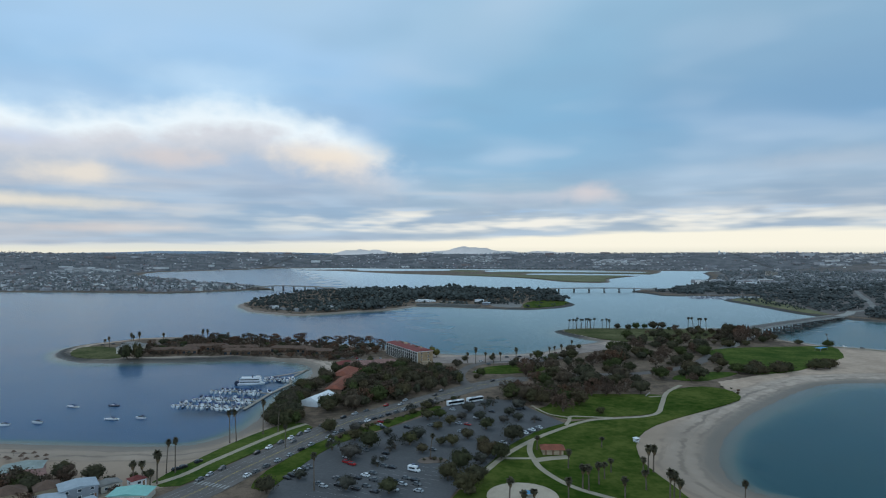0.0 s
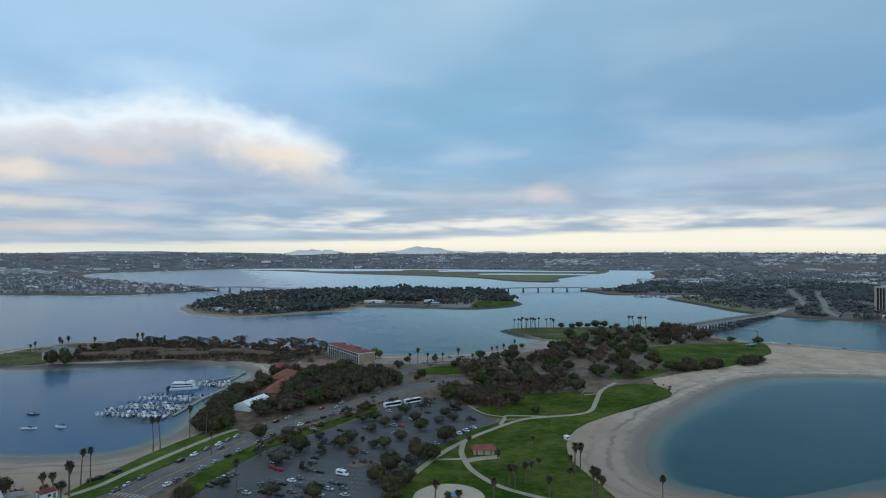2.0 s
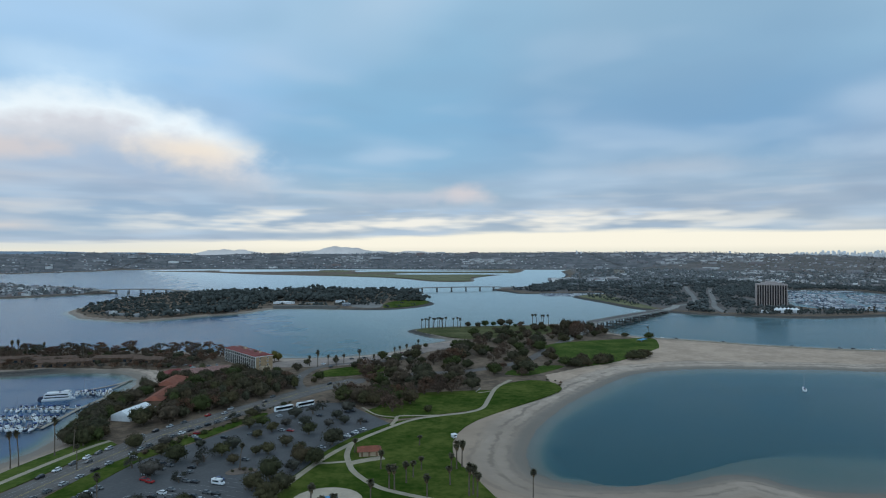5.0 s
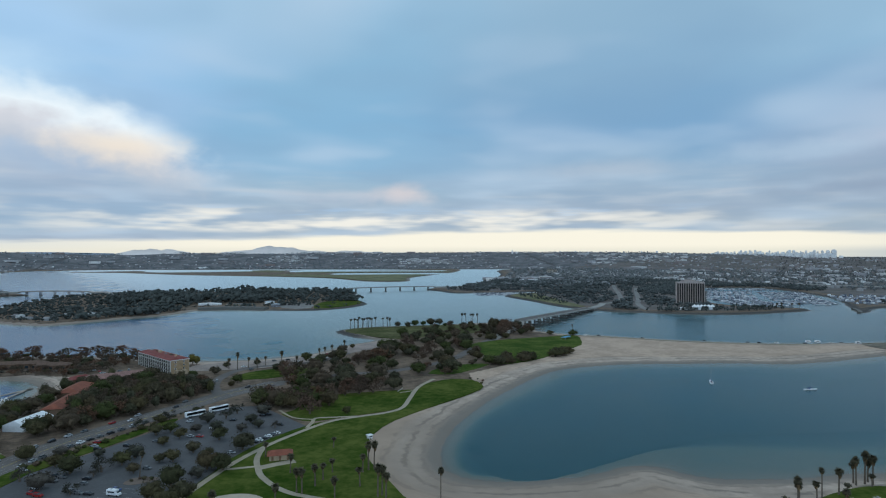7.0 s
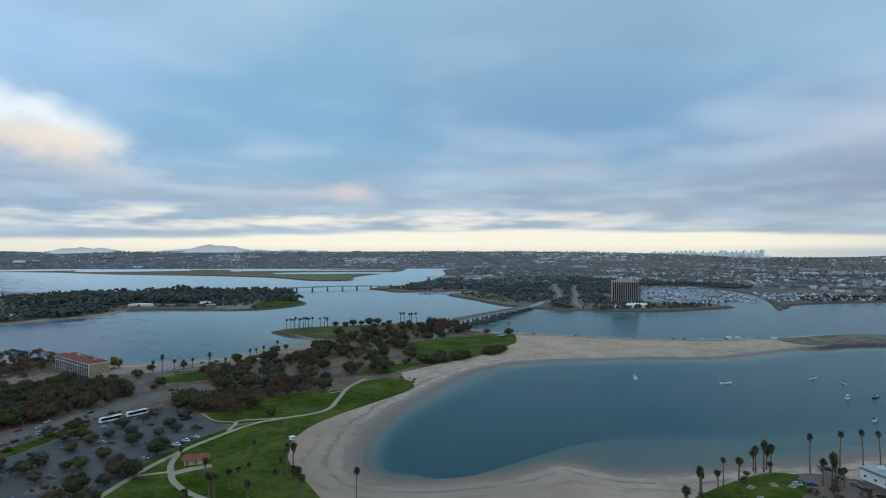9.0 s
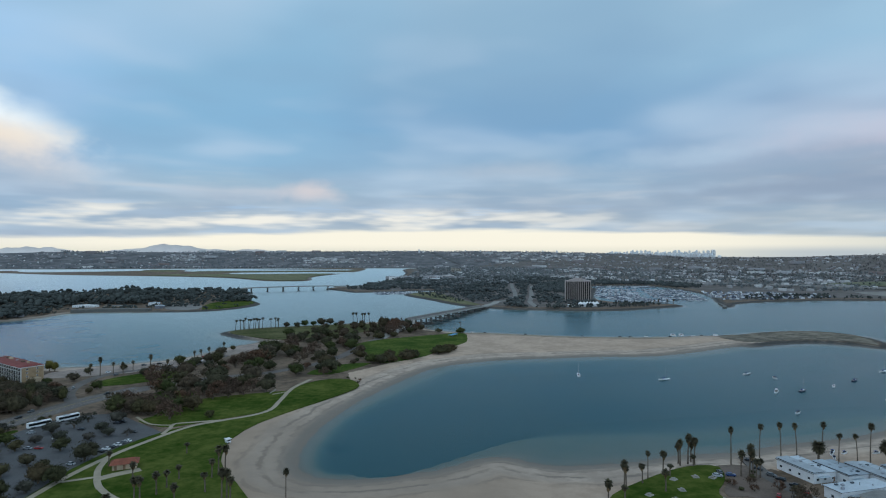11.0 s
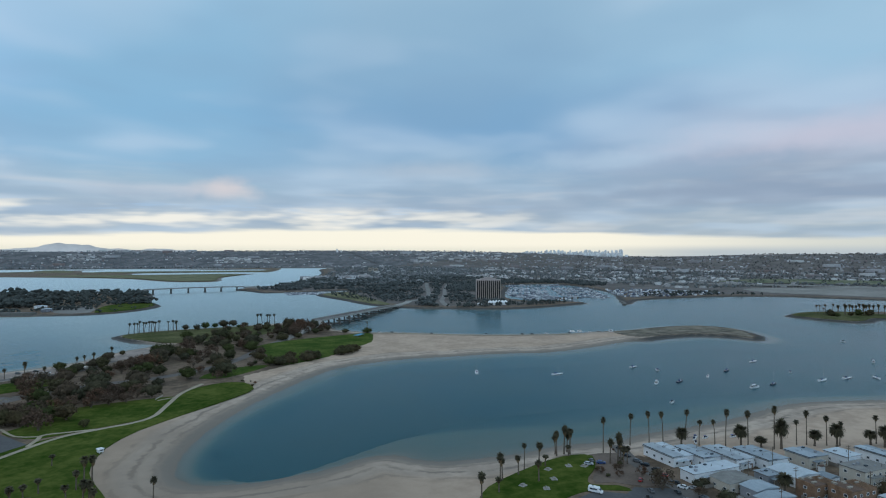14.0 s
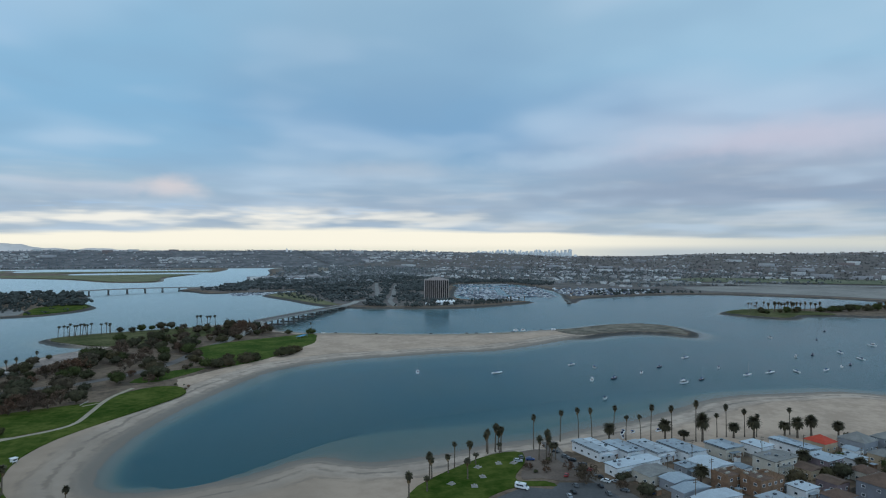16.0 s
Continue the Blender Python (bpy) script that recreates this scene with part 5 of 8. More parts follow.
def lifeguard_tower():
    ob = empty("lifeguard_tower", pose(100, 313, 1.9, 0, 0, 25) @ Matrix.Scale(0.66, 4))
    tagged(ob, "white lifeguard hut on legs at the lawn's edge", "lifeguard tower")
    for x in (-1.3, 1.3):
        for y in (-1.3, 1.3):
            part("leg", boxes((x - 0.12, y - 0.12, -0.3, x + 0.12, y + 0.12, 1.7)), WHITE, ob)
    part("cabin", boxes((-1.7, -1.7, 1.6, 1.7, 1.7, 3.9), bevel=0.05), WHITE, ob)
    part("roof", boxes((-2.2, -2.2, 3.9, 2.2, 2.2, 4.15), bevel=0.05), WHITE, ob)
    part("window", boxes((-1.4, -1.76, 2.5, 1.4, -1.69, 3.4)), PANE, ob)
    part("ramp", boxes((-0.6, 1.7, 1.4, 0.6, 4.0, 1.6)), WOOD, ob)


lifeguard_tower()


def shade_structure(x, y, w, l, h, rot, colour, label, z=2.42):
    ob = empty("shade_canopy", pose(x, y, z, 0, 0, rot))
    tagged(ob, label, "canopy")
    for sx in (-1, 1):
        for sy in (-1, 1):
            part("post", boxes((sx * w * 0.42 - 0.1, sy * l * 0.42 - 0.1, -0.2, sx * w * 0.42 + 0.1, sy * l * 0.42 + 0.1, h)), GREYW, ob)
    bm = bmesh.new()
    v = [bm.verts.new((sx * w / 2, sy * l / 2, h)) for sx, sy in ((-1, -1), (1, -1), (1, 1), (-1, 1))]
    t = bm.verts.new((0, 0, h + 0.9))
    for a in range(4):
        bm.faces.new((v[a], v[(a + 1) % 4], t))
    bm.faces.new(v[::-1])
    part("cover", bm, colour, ob)


shade_structure(383, 612, 17, 6, 2.4, 35, COURTBLUE, "blue fabric shade canopy on the lawn")
shade_structure(34, 243, 5, 3.5, 1.6, 10, COURTBLUE, "small blue play canopy on the sand circle")
shade_structure(100, 556, 12, 7, 3.0, 20, WHITE, "pale picnic shelter behind the north beach", 2.3)
for x, y in ((268, 176), (279, 174), (262, 166), (252, 160), (285, 170), (246, 168)):
    ob = empty("picnic_table", pose(x, y, 2.42, 0, 0, (x * 37) % 90))
    tagged(ob, "pale concrete picnic table on a slab", "picnic table", "picnic tables on the lawn")
    part("slab", boxes((-1.6, -1.4, -0.05, 1.6, 1.4, 0.06)), DECK, ob)
    part("table_top", boxes((-0.9, -0.4, 0.68, 0.9, 0.4, 0.76), bevel=0.02), DECK, ob)
    part("pedestal", boxes((-0.5, -0.2, 0.06, 0.5, 0.2, 0.68)), CONCRETE, ob)
    for s in (-1, 1):
        part("bench", boxes((-1.0, s * 0.95 - 0.18, 0.06, 1.0, s * 0.95 + 0.18, 0.45), bevel=0.02), CONCRETE, ob)


# ---- bridges ----
BRIDGE_A, BRIDGE_B = (376, 722), (606, 926)
def bridge(name, a, b, width, z0, z1, hump, piers, label, capw=0.0, solid=1.3, stem=1.3):
    a, b = Vector(a), Vector(b)
    L = (b - a).length
    ob = empty(name, pose(a.x, a.y, 0, 0, 0, math.degrees(math.atan2((b - a).y, (b - a).x))))
    tagged(ob, label, "bridge")
    n = 28

    def top(s):
        return z0 + (z1 - z0) * s + hump * 4 * s * (1 - s)
    for nm, y0, y1, h0, h1, m in (("deck", -width / 2, width / 2, -solid, 0.0, DECK), ("roadway", -width / 2 + 0.8, width / 2 - 0.8, 0.003, 0.03, ROADTAR),
                                  ("parapet", -width / 2, -width / 2 + 0.4, 0.0, 0.95, DECK), ("parapet", width / 2 - 0.4, width / 2, 0.0, 0.95, DECK)):
        verts, faces = [], []
        for i in range(n + 1):
            x, t = L * i / n, top(i / n)
            verts += [(x, y0, t + h0), (x, y1, t + h0), (x, y1, t + h1), (x, y0, t + h1)]
        for i in range(n):
            for j in range(4):
                faces.append((4 * i + j, 4 * i + (j + 1) % 4, 4 * i + 4 + (j + 1) % 4, 4 * i + 4 + j))
        faces += [(3, 2, 1, 0), (4 * n, 4 * n + 1, 4 * n + 2, 4 * n + 3)]
        raw(nm, verts, faces, m, ob)
    for i in range(piers):
        s = (i + 0.5) / piers
        t = top(s) - solid
        x = L * s
        y = width / 2 + capw
        pier = part("pier", boxes((x - 0.9, -width / 2, t - 1.0, x + 0.9, width / 2, t + 0.02), bevel=0.1), DARKCON, ob)
        part("pile_cap", boxes((x - stem * 1.45, -y, 0.6, x + stem * 1.45, y, 0.6 + 1.4 * stem), bevel=0.1), DARKCON, pier)
        for yy in (-y * 0.7, 0.0, y * 0.7):
            part("column", tube(bmesh.new(), [(x, yy, -4, stem), (x, yy, t - 0.9, stem * 0.88)], 8), DARKCON, pier)
    return ob


bridge("road_bridge", BRIDGE_A, BRIDGE_B, 17, 12.0, 4.6, 0.5, 9, "weathered concrete road bridge on many dark piers", 3.5)
bridge("causeway_bridge", (272, 1520), (510, 1552), 12, 11.6, 10.2, 1.4, 6, "long pale concrete bridge between the islands", solid=1.1, stem=0.8)
bridge("west_bridge", (-480, 1650), (-325, 1612), 12, 10.5, 10.0, 1.5, 5, "pale concrete bridge to the wooded island", solid=1.1, stem=0.8)
for pts, z in (([(250, 1380), (255, 1450), (272, 1520)], [3, 7, 11.5]), ([(510, 1552), (560, 1560), (640, 1585)], [10.1, 6, 3]), ([(-325, 1612), (-280, 1596), (-220, 1560)], [9.9, 6, 3]), ([(-480, 1650), (-530, 1662), (-600, 1690)], [10.4, 6, 3]), ([(300, 634), (335, 676), (376, 722)], [2.5, 6.2, 11.5]), ([(606, 926), (650, 968), (690, 1020)], [4.3, 3.4, 2.7])):
    strip("bridge_approach", pts, 13, z, DECK, "concrete approach ramp of a bridge", thick=3.0)


# ---- yards between the beach houses: fences, sheds, hedges ----
ry = random.Random(21)
FENCE = mat("grey_fence_board", (0.24, 0.21, 0.18), 0.9, 0.2)


def fence(x, y, length, rot):
    ob = tagged(empty("yard_fence", pose(x, y, 2.3, 0, 0, rot)), "weathered grey timber yard fence", "fence", "yard fences")
    n = max(2, int(length / 2.4))
    for i in range(n + 1):
        part("post", boxes((i * length / n - 0.06, -0.06, -0.2, i * length / n + 0.06, 0.06, 1.75)), FENCE, ob)
    for i in range(n):
        part("panel", boxes((i * length / n + 0.06, -0.03, 0.08, (i + 1) * length / n - 0.06, 0.03, 1.65)), FENCE, ob)


for x, y, l, r in ((326, 168, 9, -103), (341, 160, 12, -103), (354, 146, 12, -103), (330, 137, 10, -13), (305, 124, 9, -13), (338, 116, 9, -103), (352, 110, 11, -103), (365, 118, 10, -103), (383, 112, 9, -103),
                   (396, 104, 9, -103), (356, 98, 8, -13), (330, 96, 9, -13), (354, 84, 8, -103), (382, 92, 12, -13), (386, 70, 8, -13), (402, 66, 8, -103), (372, 60, 9, -13), (410, 82, 9, -13), (425, 76, 8, -103), (334, 76, 9, -13)):
    fence(x, y, l, r)
for x, y, w in ((329, 163, 2.6), (343, 150, 3.0), (355, 138, 2.4), (331, 124, 3.2), (340, 118, 2.6), (357, 109, 3.0), (371, 107, 2.4), (383, 97, 3.0), (352, 78, 2.6), (360, 64, 3.0), (389, 67, 3.0), (411, 64, 2.6), (306, 108, 2.6), (333, 88, 2.4), (399, 84, 3.0), (376, 99, 2.8)):
    ob = tagged(empty("garden_shed", pose(x, y, 2.3, 0, 0, -13)), "small pale garden shed in a yard", "shed", "sheds in the yards")
    part("wall", boxes((-w / 2, -w * 0.4, -0.2, w / 2, w * 0.4, 2.1)), ry.choice([WHITE, GREYW, TAN, BROWNW]), ob)
    part("roof", boxes((-w / 2 - 0.2, -w * 0.4 - 0.2, 2.1, w / 2 + 0.2, w * 0.4 + 0.2, 2.24)), ry.choice([GREYROOF, BROWNROOF, BLUEROOF]), ob)

# ---- trees and palms ----
_ico = {}


def ico(level):
    """Corners and faces of a small ball."""
    if level not in _ico:
        bm = bmesh.new()
        bmesh.ops.create_icosphere(bm, subdivisions=level, radius=1.0)
        _ico[level] = ([v.co.copy() for v in bm.verts], [tuple(v.index for v in f.verts) for f in bm.faces])
        bm.free()
    return _ico[level]


def crown_mesh(seed, radius, height, base, lumps, leaves, leaf, flat=1.0, bare=False):
    """A rounded leafy body with bulging boughs, and sprays of leaves over all of it; bare: sprays alone, so that light shows through."""
    rnd = random.Random(seed)
    verts, faces = [], []
    mid = Vector((0, 0, base + height / 2))
    boughs = []
    if not bare:
        boughs.append((mid, Vector((radius * 0.72, radius * 0.72, height * 0.40 * flat)), ico(2)))
    for _ in range(lumps):
        d = Vector((rnd.gauss(0, 1), rnd.gauss(0, 1), rnd.gauss(0.25, 0.8))).normalized()
        far = rnd.uniform(0.50, 0.80) if bare else rnd.uniform(0.46, 0.76)
        c = mid + Vector((d.x * radius * far, d.y * radius * far, d.z * height * 0.46 * far))
        boughs.append((c, Vector((radius * rnd.uniform(0.18, 0.34), radius * rnd.uniform(0.18, 0.34), height * rnd.uniform(0.12, 0.21) * flat)), ico(1)))
    total = sum(b[1].x * b[1].y for b in boughs)
    for c, s, (sv, sf) in boughs:
        if not bare:
            off = Vector((rnd.uniform(0, 50), rnd.uniform(0, 50), 0))
            n0 = len(verts)
            for v in sv:
                k = 0.88 + 0.46 * noise.noise(v * 2.3 + off)
                verts.append(c + Vector((v.x * s.x, v.y * s.y, v.z * s.z)) * k)
            faces += [tuple(n0 + i for i in f) for f in sf]
        for _ in range(int(leaves * s.x * s.y / total)):
            d = Vector((rnd.gauss(0, 1), rnd.gauss(0, 1), rnd.gauss(0.3, 1))).normalized()
            p = c + Vector((d.x * s.x, d.y * s.y, d.z * s.z)) * rnd.uniform(0.2 if bare else 0.88, 1.36)
            up = (d + 0.55 * Vector((rnd.gauss(0, 1), rnd.gauss(0, 1), rnd.gauss(0, 1)))).normalized()
            u = up.orthogonal().normalized()
            u.rotate(Matrix.Rotation(rnd.uniform(0, 6.283), 3, up))
            w = up.cross(u) * leaf * rnd.uniform(0.3, 0.7)
            u = u * leaf * rnd.uniform(0.5, 1.1)
            n0 = len(verts)
            verts += [p - u * 0.5, p + w * 0.5 - up * 0.1 * leaf, p + u * 0.5, p - w * 0.5 + up * 0.12 * leaf]
            faces.append((n0, n0 + 1, n0 + 2, n0 + 3))
    return verts, faces


def tree(name, seed, label, radius, height, base, material, lumps=11, leaves=34, leaf=0.9, flat=1.0, limbs=4, category="tree", lean=0.0, bare=False):
    rnd = random.Random(seed + 100)
    ob = empty(name, pose(0, 0, -400))
    tagged(ob, label, category)
    bm = bmesh.new()
    top = base + height * 0.35
    r0 = 0.05 * radius + 0.12
    tube(bm, [(0, 0, -0.4, r0 * 1.3), (0.1 * lean, 0.05, top * 0.5, r0), (0.25 * lean, 0.1, top, r0 * 0.6)], 6)
    for i in range(limbs):
        a = 2 * math.pi * i / limbs + rnd.uniform(-0.4, 0.4)
        r, z = radius * rnd.uniform(0.35, 0.6), base + height * rnd.uniform(0.3, 0.6)
        z1 = max(0.8, base * 0.75)
        ring = [(0, 0, z1, r0 * 0.7), (r * 0.5 * math.cos(a), r * 0.5 * math.sin(a), (z1 + z) / 2, r0 * 0.5), (r * math.cos(a), r * math.sin(a), z, r0 * 0.22)]
        tube(bm, ring, 4)
    part("trunk", bm, BARK, ob)
    v, f = crown_mesh(seed, radius, height, base, lumps, leaves, leaf, flat, bare)
    raw("crown", v, f, material, ob, smooth=True)
    return ob


def place(ob, x, y, s=1.0, z=2.3, rnd=random, sz=None):
    m = Matrix.LocRotScale((x, y, z), Euler((0, 0, rnd.uniform(0, 6.283))), (s, s, sz or s))
    return copy_thing(ob, m)


ROUND = [tree("shade_tree", 10 + i, "dark green round-crowned shade tree", 5.6, 7.6, 0.0, LEAF, 15, 640, 0.86) for i in range(4)]
TALL = [tree("park_tree", 30 + i, "tall dark spreading park tree", 7.2, 10.2, 0.2, LEAF if i % 2 else LEAF2, 18, 720, 1.0, 0.98, lean=1.0) for i in range(4)]
UMBRELLA = [tree("umbrella_tree", 50 + i, "tall grey umbrella-crowned tree with a bare trunk", 7.2, 5.6, 4.6, LEAF3 if i else LEAF2, 20, 800, 0.9, 0.85, limbs=8, bare=True) for i in range(2)]
BROWN = [tree("bare_tree", 60 + i, "brown winter-bare spreading tree", 7.0, 9.4, 0.2, LEAF3, 22, 820, 1.15, limbs=7, bare=True) for i in range(3)]
CONIFER = [tree("dark_cypress", 70 + i, "dense dark evergreen tree reaching the ground", 4.0, 10.8, 0.0, LEAF, 14, 560, 0.85, 1.1) for i in range(2)]
LOTTREE = [tree("lot_tree", 120 + i, "small grey round-crowned tree in the parking lot", 4.5, 5.4, 0.5, LEAF4 if i else LEAF, 12, 520, 0.74, 1.0, limbs=4, bare=i == 2) for i in range(3)]
GOLDEN = tree("golden_tree", 140, "yellow-green tree beside the hotel wall", 4.2, 10.0, 0.3, leaf_mat("golden_foliage", [(0.12, 0.085, 0.022), (0.10, 0.085, 0.025)]), 14, 560, 0.8)
SHRUB = [tree("shrub", 80 + i, "low dark rounded shrub", 1.8, 2.2, 0.0, LEAF if i else LEAF3, 6, 150, 0.45, limbs=2, category="shrub") for i in range(3)]
HEDGE = [tree("big_bush", 90 + i, "broad dark bush at the back of the beach", 6.8, 6.4, -0.4, LEAF, 16, 640, 0.9, category="bush") for i in range(2)]

rt = random.Random(5)
LOT_TREES = [(-37, 304, 9.1), (-24, 302, 7), (-44, 287, 7), (-17, 309, 6), (-13, 318, 6), (-9, 355, 6.5), (-2, 358, 6.3), (11, 355, 5), (24, 336, 6.6), (13, 318, 6.5), (5, 307, 5.6), (-1, 308, 4), (36, 315, 9.5), (21, 291, 9.4),
             (8, 274, 9), (18, 281, 6), (28, 288, 9), (-30, 277, 5), (-26, 297, 4), (44, 353, 5), (35, 349, 4.4), (47, 379, 6.3), (53, 349, 4.4), (9, 247, 10.5), (-62, 331, 8), (-72, 247, 8)]
LOT_TREES_2 = [(-48, 332, 5), (-20, 372, 6), (-6, 386, 5.5), (-62, 262, 5), (-3, 335, 5), (16, 372, 6), (26, 378, 6), (40, 365, 5.5), (32, 388, 7), (-30, 325, 4.5), (2, 262, 9), (14, 258, 8), (-40, 250, 6.5), (-55, 300, 7), (-22, 246, 7), (-10, 296, 4.5), (20, 308, 5.5), (-46, 316, 5.5), (22, 355, 5), (4, 345, 5)]
for x, y, h in LOT_TREES + LOT_TREES_2:
    if h > 7.5:
        place(rt.choice(ROUND), x, y, h / 8.0 * rt.uniform(0.9, 1.08), 2.3, rt)
    else:
        place(rt.choice(LOTTREE), x, y, h / 5.6 * rt.uniform(0.85, 1.1), 2.3, rt)


def off_road(p, gap=13.0):
    return all((p[0] - q[0]) ** 2 + (p[1] - q[1]) ** 2 > gap * gap for q in ROAD_DOTS)


ROAD_DOTS = smooth_line(ROADLINE, 10, closed=False)
GROVE = [(-60, 374), (-31, 404), (5, 440), (14, 452), (6, 474), (-10, 496), (-28, 506), (-44, 500), (-58, 482), (-62, 440), (-64, 405)]
for p in scatter(GROVE, 7.0, 1, keep=lambda p: off_road(p, 12.5)):
    place(rt.choice(TALL + CONIFER + TALL + BROWN), *p, rt.uniform(0.6, 1.15), 2.3, rt)
MARINA_TREES = [(-103, 350), (-103, 420), (-101, 445), (-93, 440), (-91, 385), (-88, 360), (-80, 346), (-90, 336)]
for p in scatter(MARINA_TREES, 5.0, 2, keep=lambda p: off_road(p, 12)):
    place(rt.choice(ROUND + TALL + CONIFER), *p, rt.uniform(0.6, 0.95), 2.3, rt)
for p in ((-66, 392), (-63, 400), (-68, 384), (-72, 378), (-62, 412), (-64, 422), (-70, 374), (-90, 430), (-92, 455), (-94, 470), (-80, 506), (-86, 490), (-88, 462), (-87, 448), (-58, 502), (-72, 500), (-90, 500), (-62, 516), (-44, 514), (-66, 452), (-64, 436)):
    place(rt.choice(CONIFER + ROUND + TALL), *p, rt.uniform(0.75, 1.0), 2.3, rt)
PARKLAND = [(40, 410), (62, 378), (74, 364), (84, 392), (96, 424), (140, 426), (168, 446), (205, 464), (250, 490), (244, 505), (254, 560), (262, 602), (240, 640), (205, 640), (165, 606), (125, 566), (88, 544), (92, 512), (62, 486), (40, 462), (36, 430)]
def clumped(p, s=8.0, cut=-0.05):
    return float(waves(np.array([p[0]]), np.array([p[1]]), s, 0.8)[0]) > cut


for x, y, s in ((147, 531, 1.4), (140, 524, 1.2), (155, 538, 1.3), (68, 495, 1.3), (76, 500, 1.2), (74, 408, 1.0), (66, 412, 0.9), (82, 414, 0.9), (92, 416, 0.95), (102, 415, 0.8), (112, 416, 1.0), (122, 417, 0.8), (106, 485, 1.3), (117, 435, 1.1), (61, 408, 1.0)):
    place(rt.choice(BROWN), x, y, s, 2.3, rt)
for x, y, s in ((74, 449, 1.35), (124, 444, 1.2), (138, 422, 1.0), (199, 485, 1.25), (170, 472, 1.3), (203, 526, 1.35), (215, 651, 1.2), (242, 664, 1.3), (249, 576, 1.45), (53, 402, 1.1), (65, 391, 1.2), (88, 390, 1.0), (96, 368, 0.6), (148, 517, 1.2), (118, 556, 1.0), (232, 610, 1.3), (110, 470, 1.25), (90, 500, 1.2), (160, 540, 1.1), (190, 570, 1.2)):
    place(rt.choice(ROUND + TALL), x, y, s, 2.3, rt)
for p in scatter(PARKLAND, 10.5, 3, keep=lambda p: off_road(p, 8) and clumped(p, 9.0, 0.10)):
    kind = BROWN if rt.random() < 0.33 else TALL + ROUND + HEDGE[:1]
    place(rt.choice(kind), *p, rt.choice((0.5, 0.75, 0.95, 1.1, 1.25)) * rt.uniform(0.9, 1.1), 2.3, rt)
BRIDGE_WOOD = [(264, 612), (300, 634), (340, 642), (372, 660), (376, 704), (372, 735), (340, 770), (290, 778), (262, 772), (240, 720), (226, 680), (240, 645)]
for p in scatter(BRIDGE_WOOD, 12.5, 4, keep=lambda p: off_road(p, 12) and clumped(p, 8.0, 0.0)):
    place(rt.choice(BROWN + TALL if rt.random() < 0.3 else TALL + ROUND), *p, rt.uniform(0.45, 1.0), 2.3, rt)
for x, y, s in ((249, 493, 1.0), (258, 492, 1.1), (277, 499, 1.15), (286, 504, 1.0), (316, 512, 1.1), (326, 517, 1.0), (406, 637, 0.85), (268, 520, 0.8), (300, 636, 0.9), (385, 655, 0.6), (336, 524, 0.9)):
    place(rt.choice(HEDGE), x, y, s * 1.3, 2.3, rt)
for x, y, s in ((352, 706, 1.1), (340, 690, 1.2), (362, 700, 0.9), (330, 700, 1.2), (345, 672, 1.1), (326, 660, 1.2), (312, 676, 1.1), (370, 690, 0.8), (318, 646, 1.0)):
    place(rt.choice(BROWN * 2 + TALL[:2]), x, y, s * 1.15, 2.3, rt, sz=s * 1.45)
for p in ((215, 655), (222, 668), (238, 776), (250, 782), (262, 786), (272, 782), (285, 786), (226, 783), (300, 782), (210, 690), (206, 660), (230, 640)):
    place(rt.choice(ROUND + TALL), *p, rt.uniform(0.7, 1.1), 2.3, rt)
for p in ((26, 470), (30, 482), (10, 482), (2, 500), (-4, 515), (12, 520), (60, 520), (66, 545), (20, 548), (-28, 505), (100, 548), (112, 560), (88, 560), (126, 596), (140, 622), (45, 552)):
    place(rt.choice(ROUND + TALL), *p, rt.uniform(0.55, 0.9), 2.3, rt)
for x, y, s in ((-10, 576, 0.95), (-6, 572, 0.8)):
    place(GOLDEN, x, y, s, 2.3, rt)
# the hook: umbrella trees along its far side, mixed planting between the wings
for x, y, h in ((-246, 652, 15), (-236, 650, 13), (-210, 650, 15), (-194, 643, 15), (-182, 650, 14), (-152, 641, 17), (-124, 645, 12), (-112, 640, 13), (-100, 646, 13), (-92, 640, 12), (-77, 640, 13), (-66, 622, 12), (-226, 655, 9), (-106, 630, 12), (-60, 612, 11), (-84, 628, 12)):
    place(rt.choice(UMBRELLA), x, y, h / 12.2, 2.3, rt)
HOOK = [(-300, 568), (-200, 576), (-135, 566), (-104, 548), (-86, 556), (-64, 590), (-60, 616), (-110, 650), (-220, 682), (-290, 692), (-310, 640)]
WINGS = [(-262, 590, 24), (-205, 604, 21), (-150, 600, 22), (-190, 586, 23), (-120, 585, 14), (-240, 612, 21)]
for p in scatter(HOOK, 7.2, 6, keep=lambda p: all(abs(p[0] - a) > w - 3 or abs(p[1] - b) > 3.4 for a, b, w in WINGS)):
    place(rt.choice(ROUND[:2] + BROWN * 3 + LOTTREE[1:] + TALL[:1]), *p, rt.uniform(0.5, 0.95), 2.3, rt, sz=rt.uniform(0.40, 0.72))
for x, y, s in ((-291, 556, 1.35), (-284, 560, 1.3), (-297, 562, 1.2), (-288, 568, 1.3), (-280, 556, 1.0)):
    place(rt.choice(CONIFER), x, y, s, 2.3, rt)
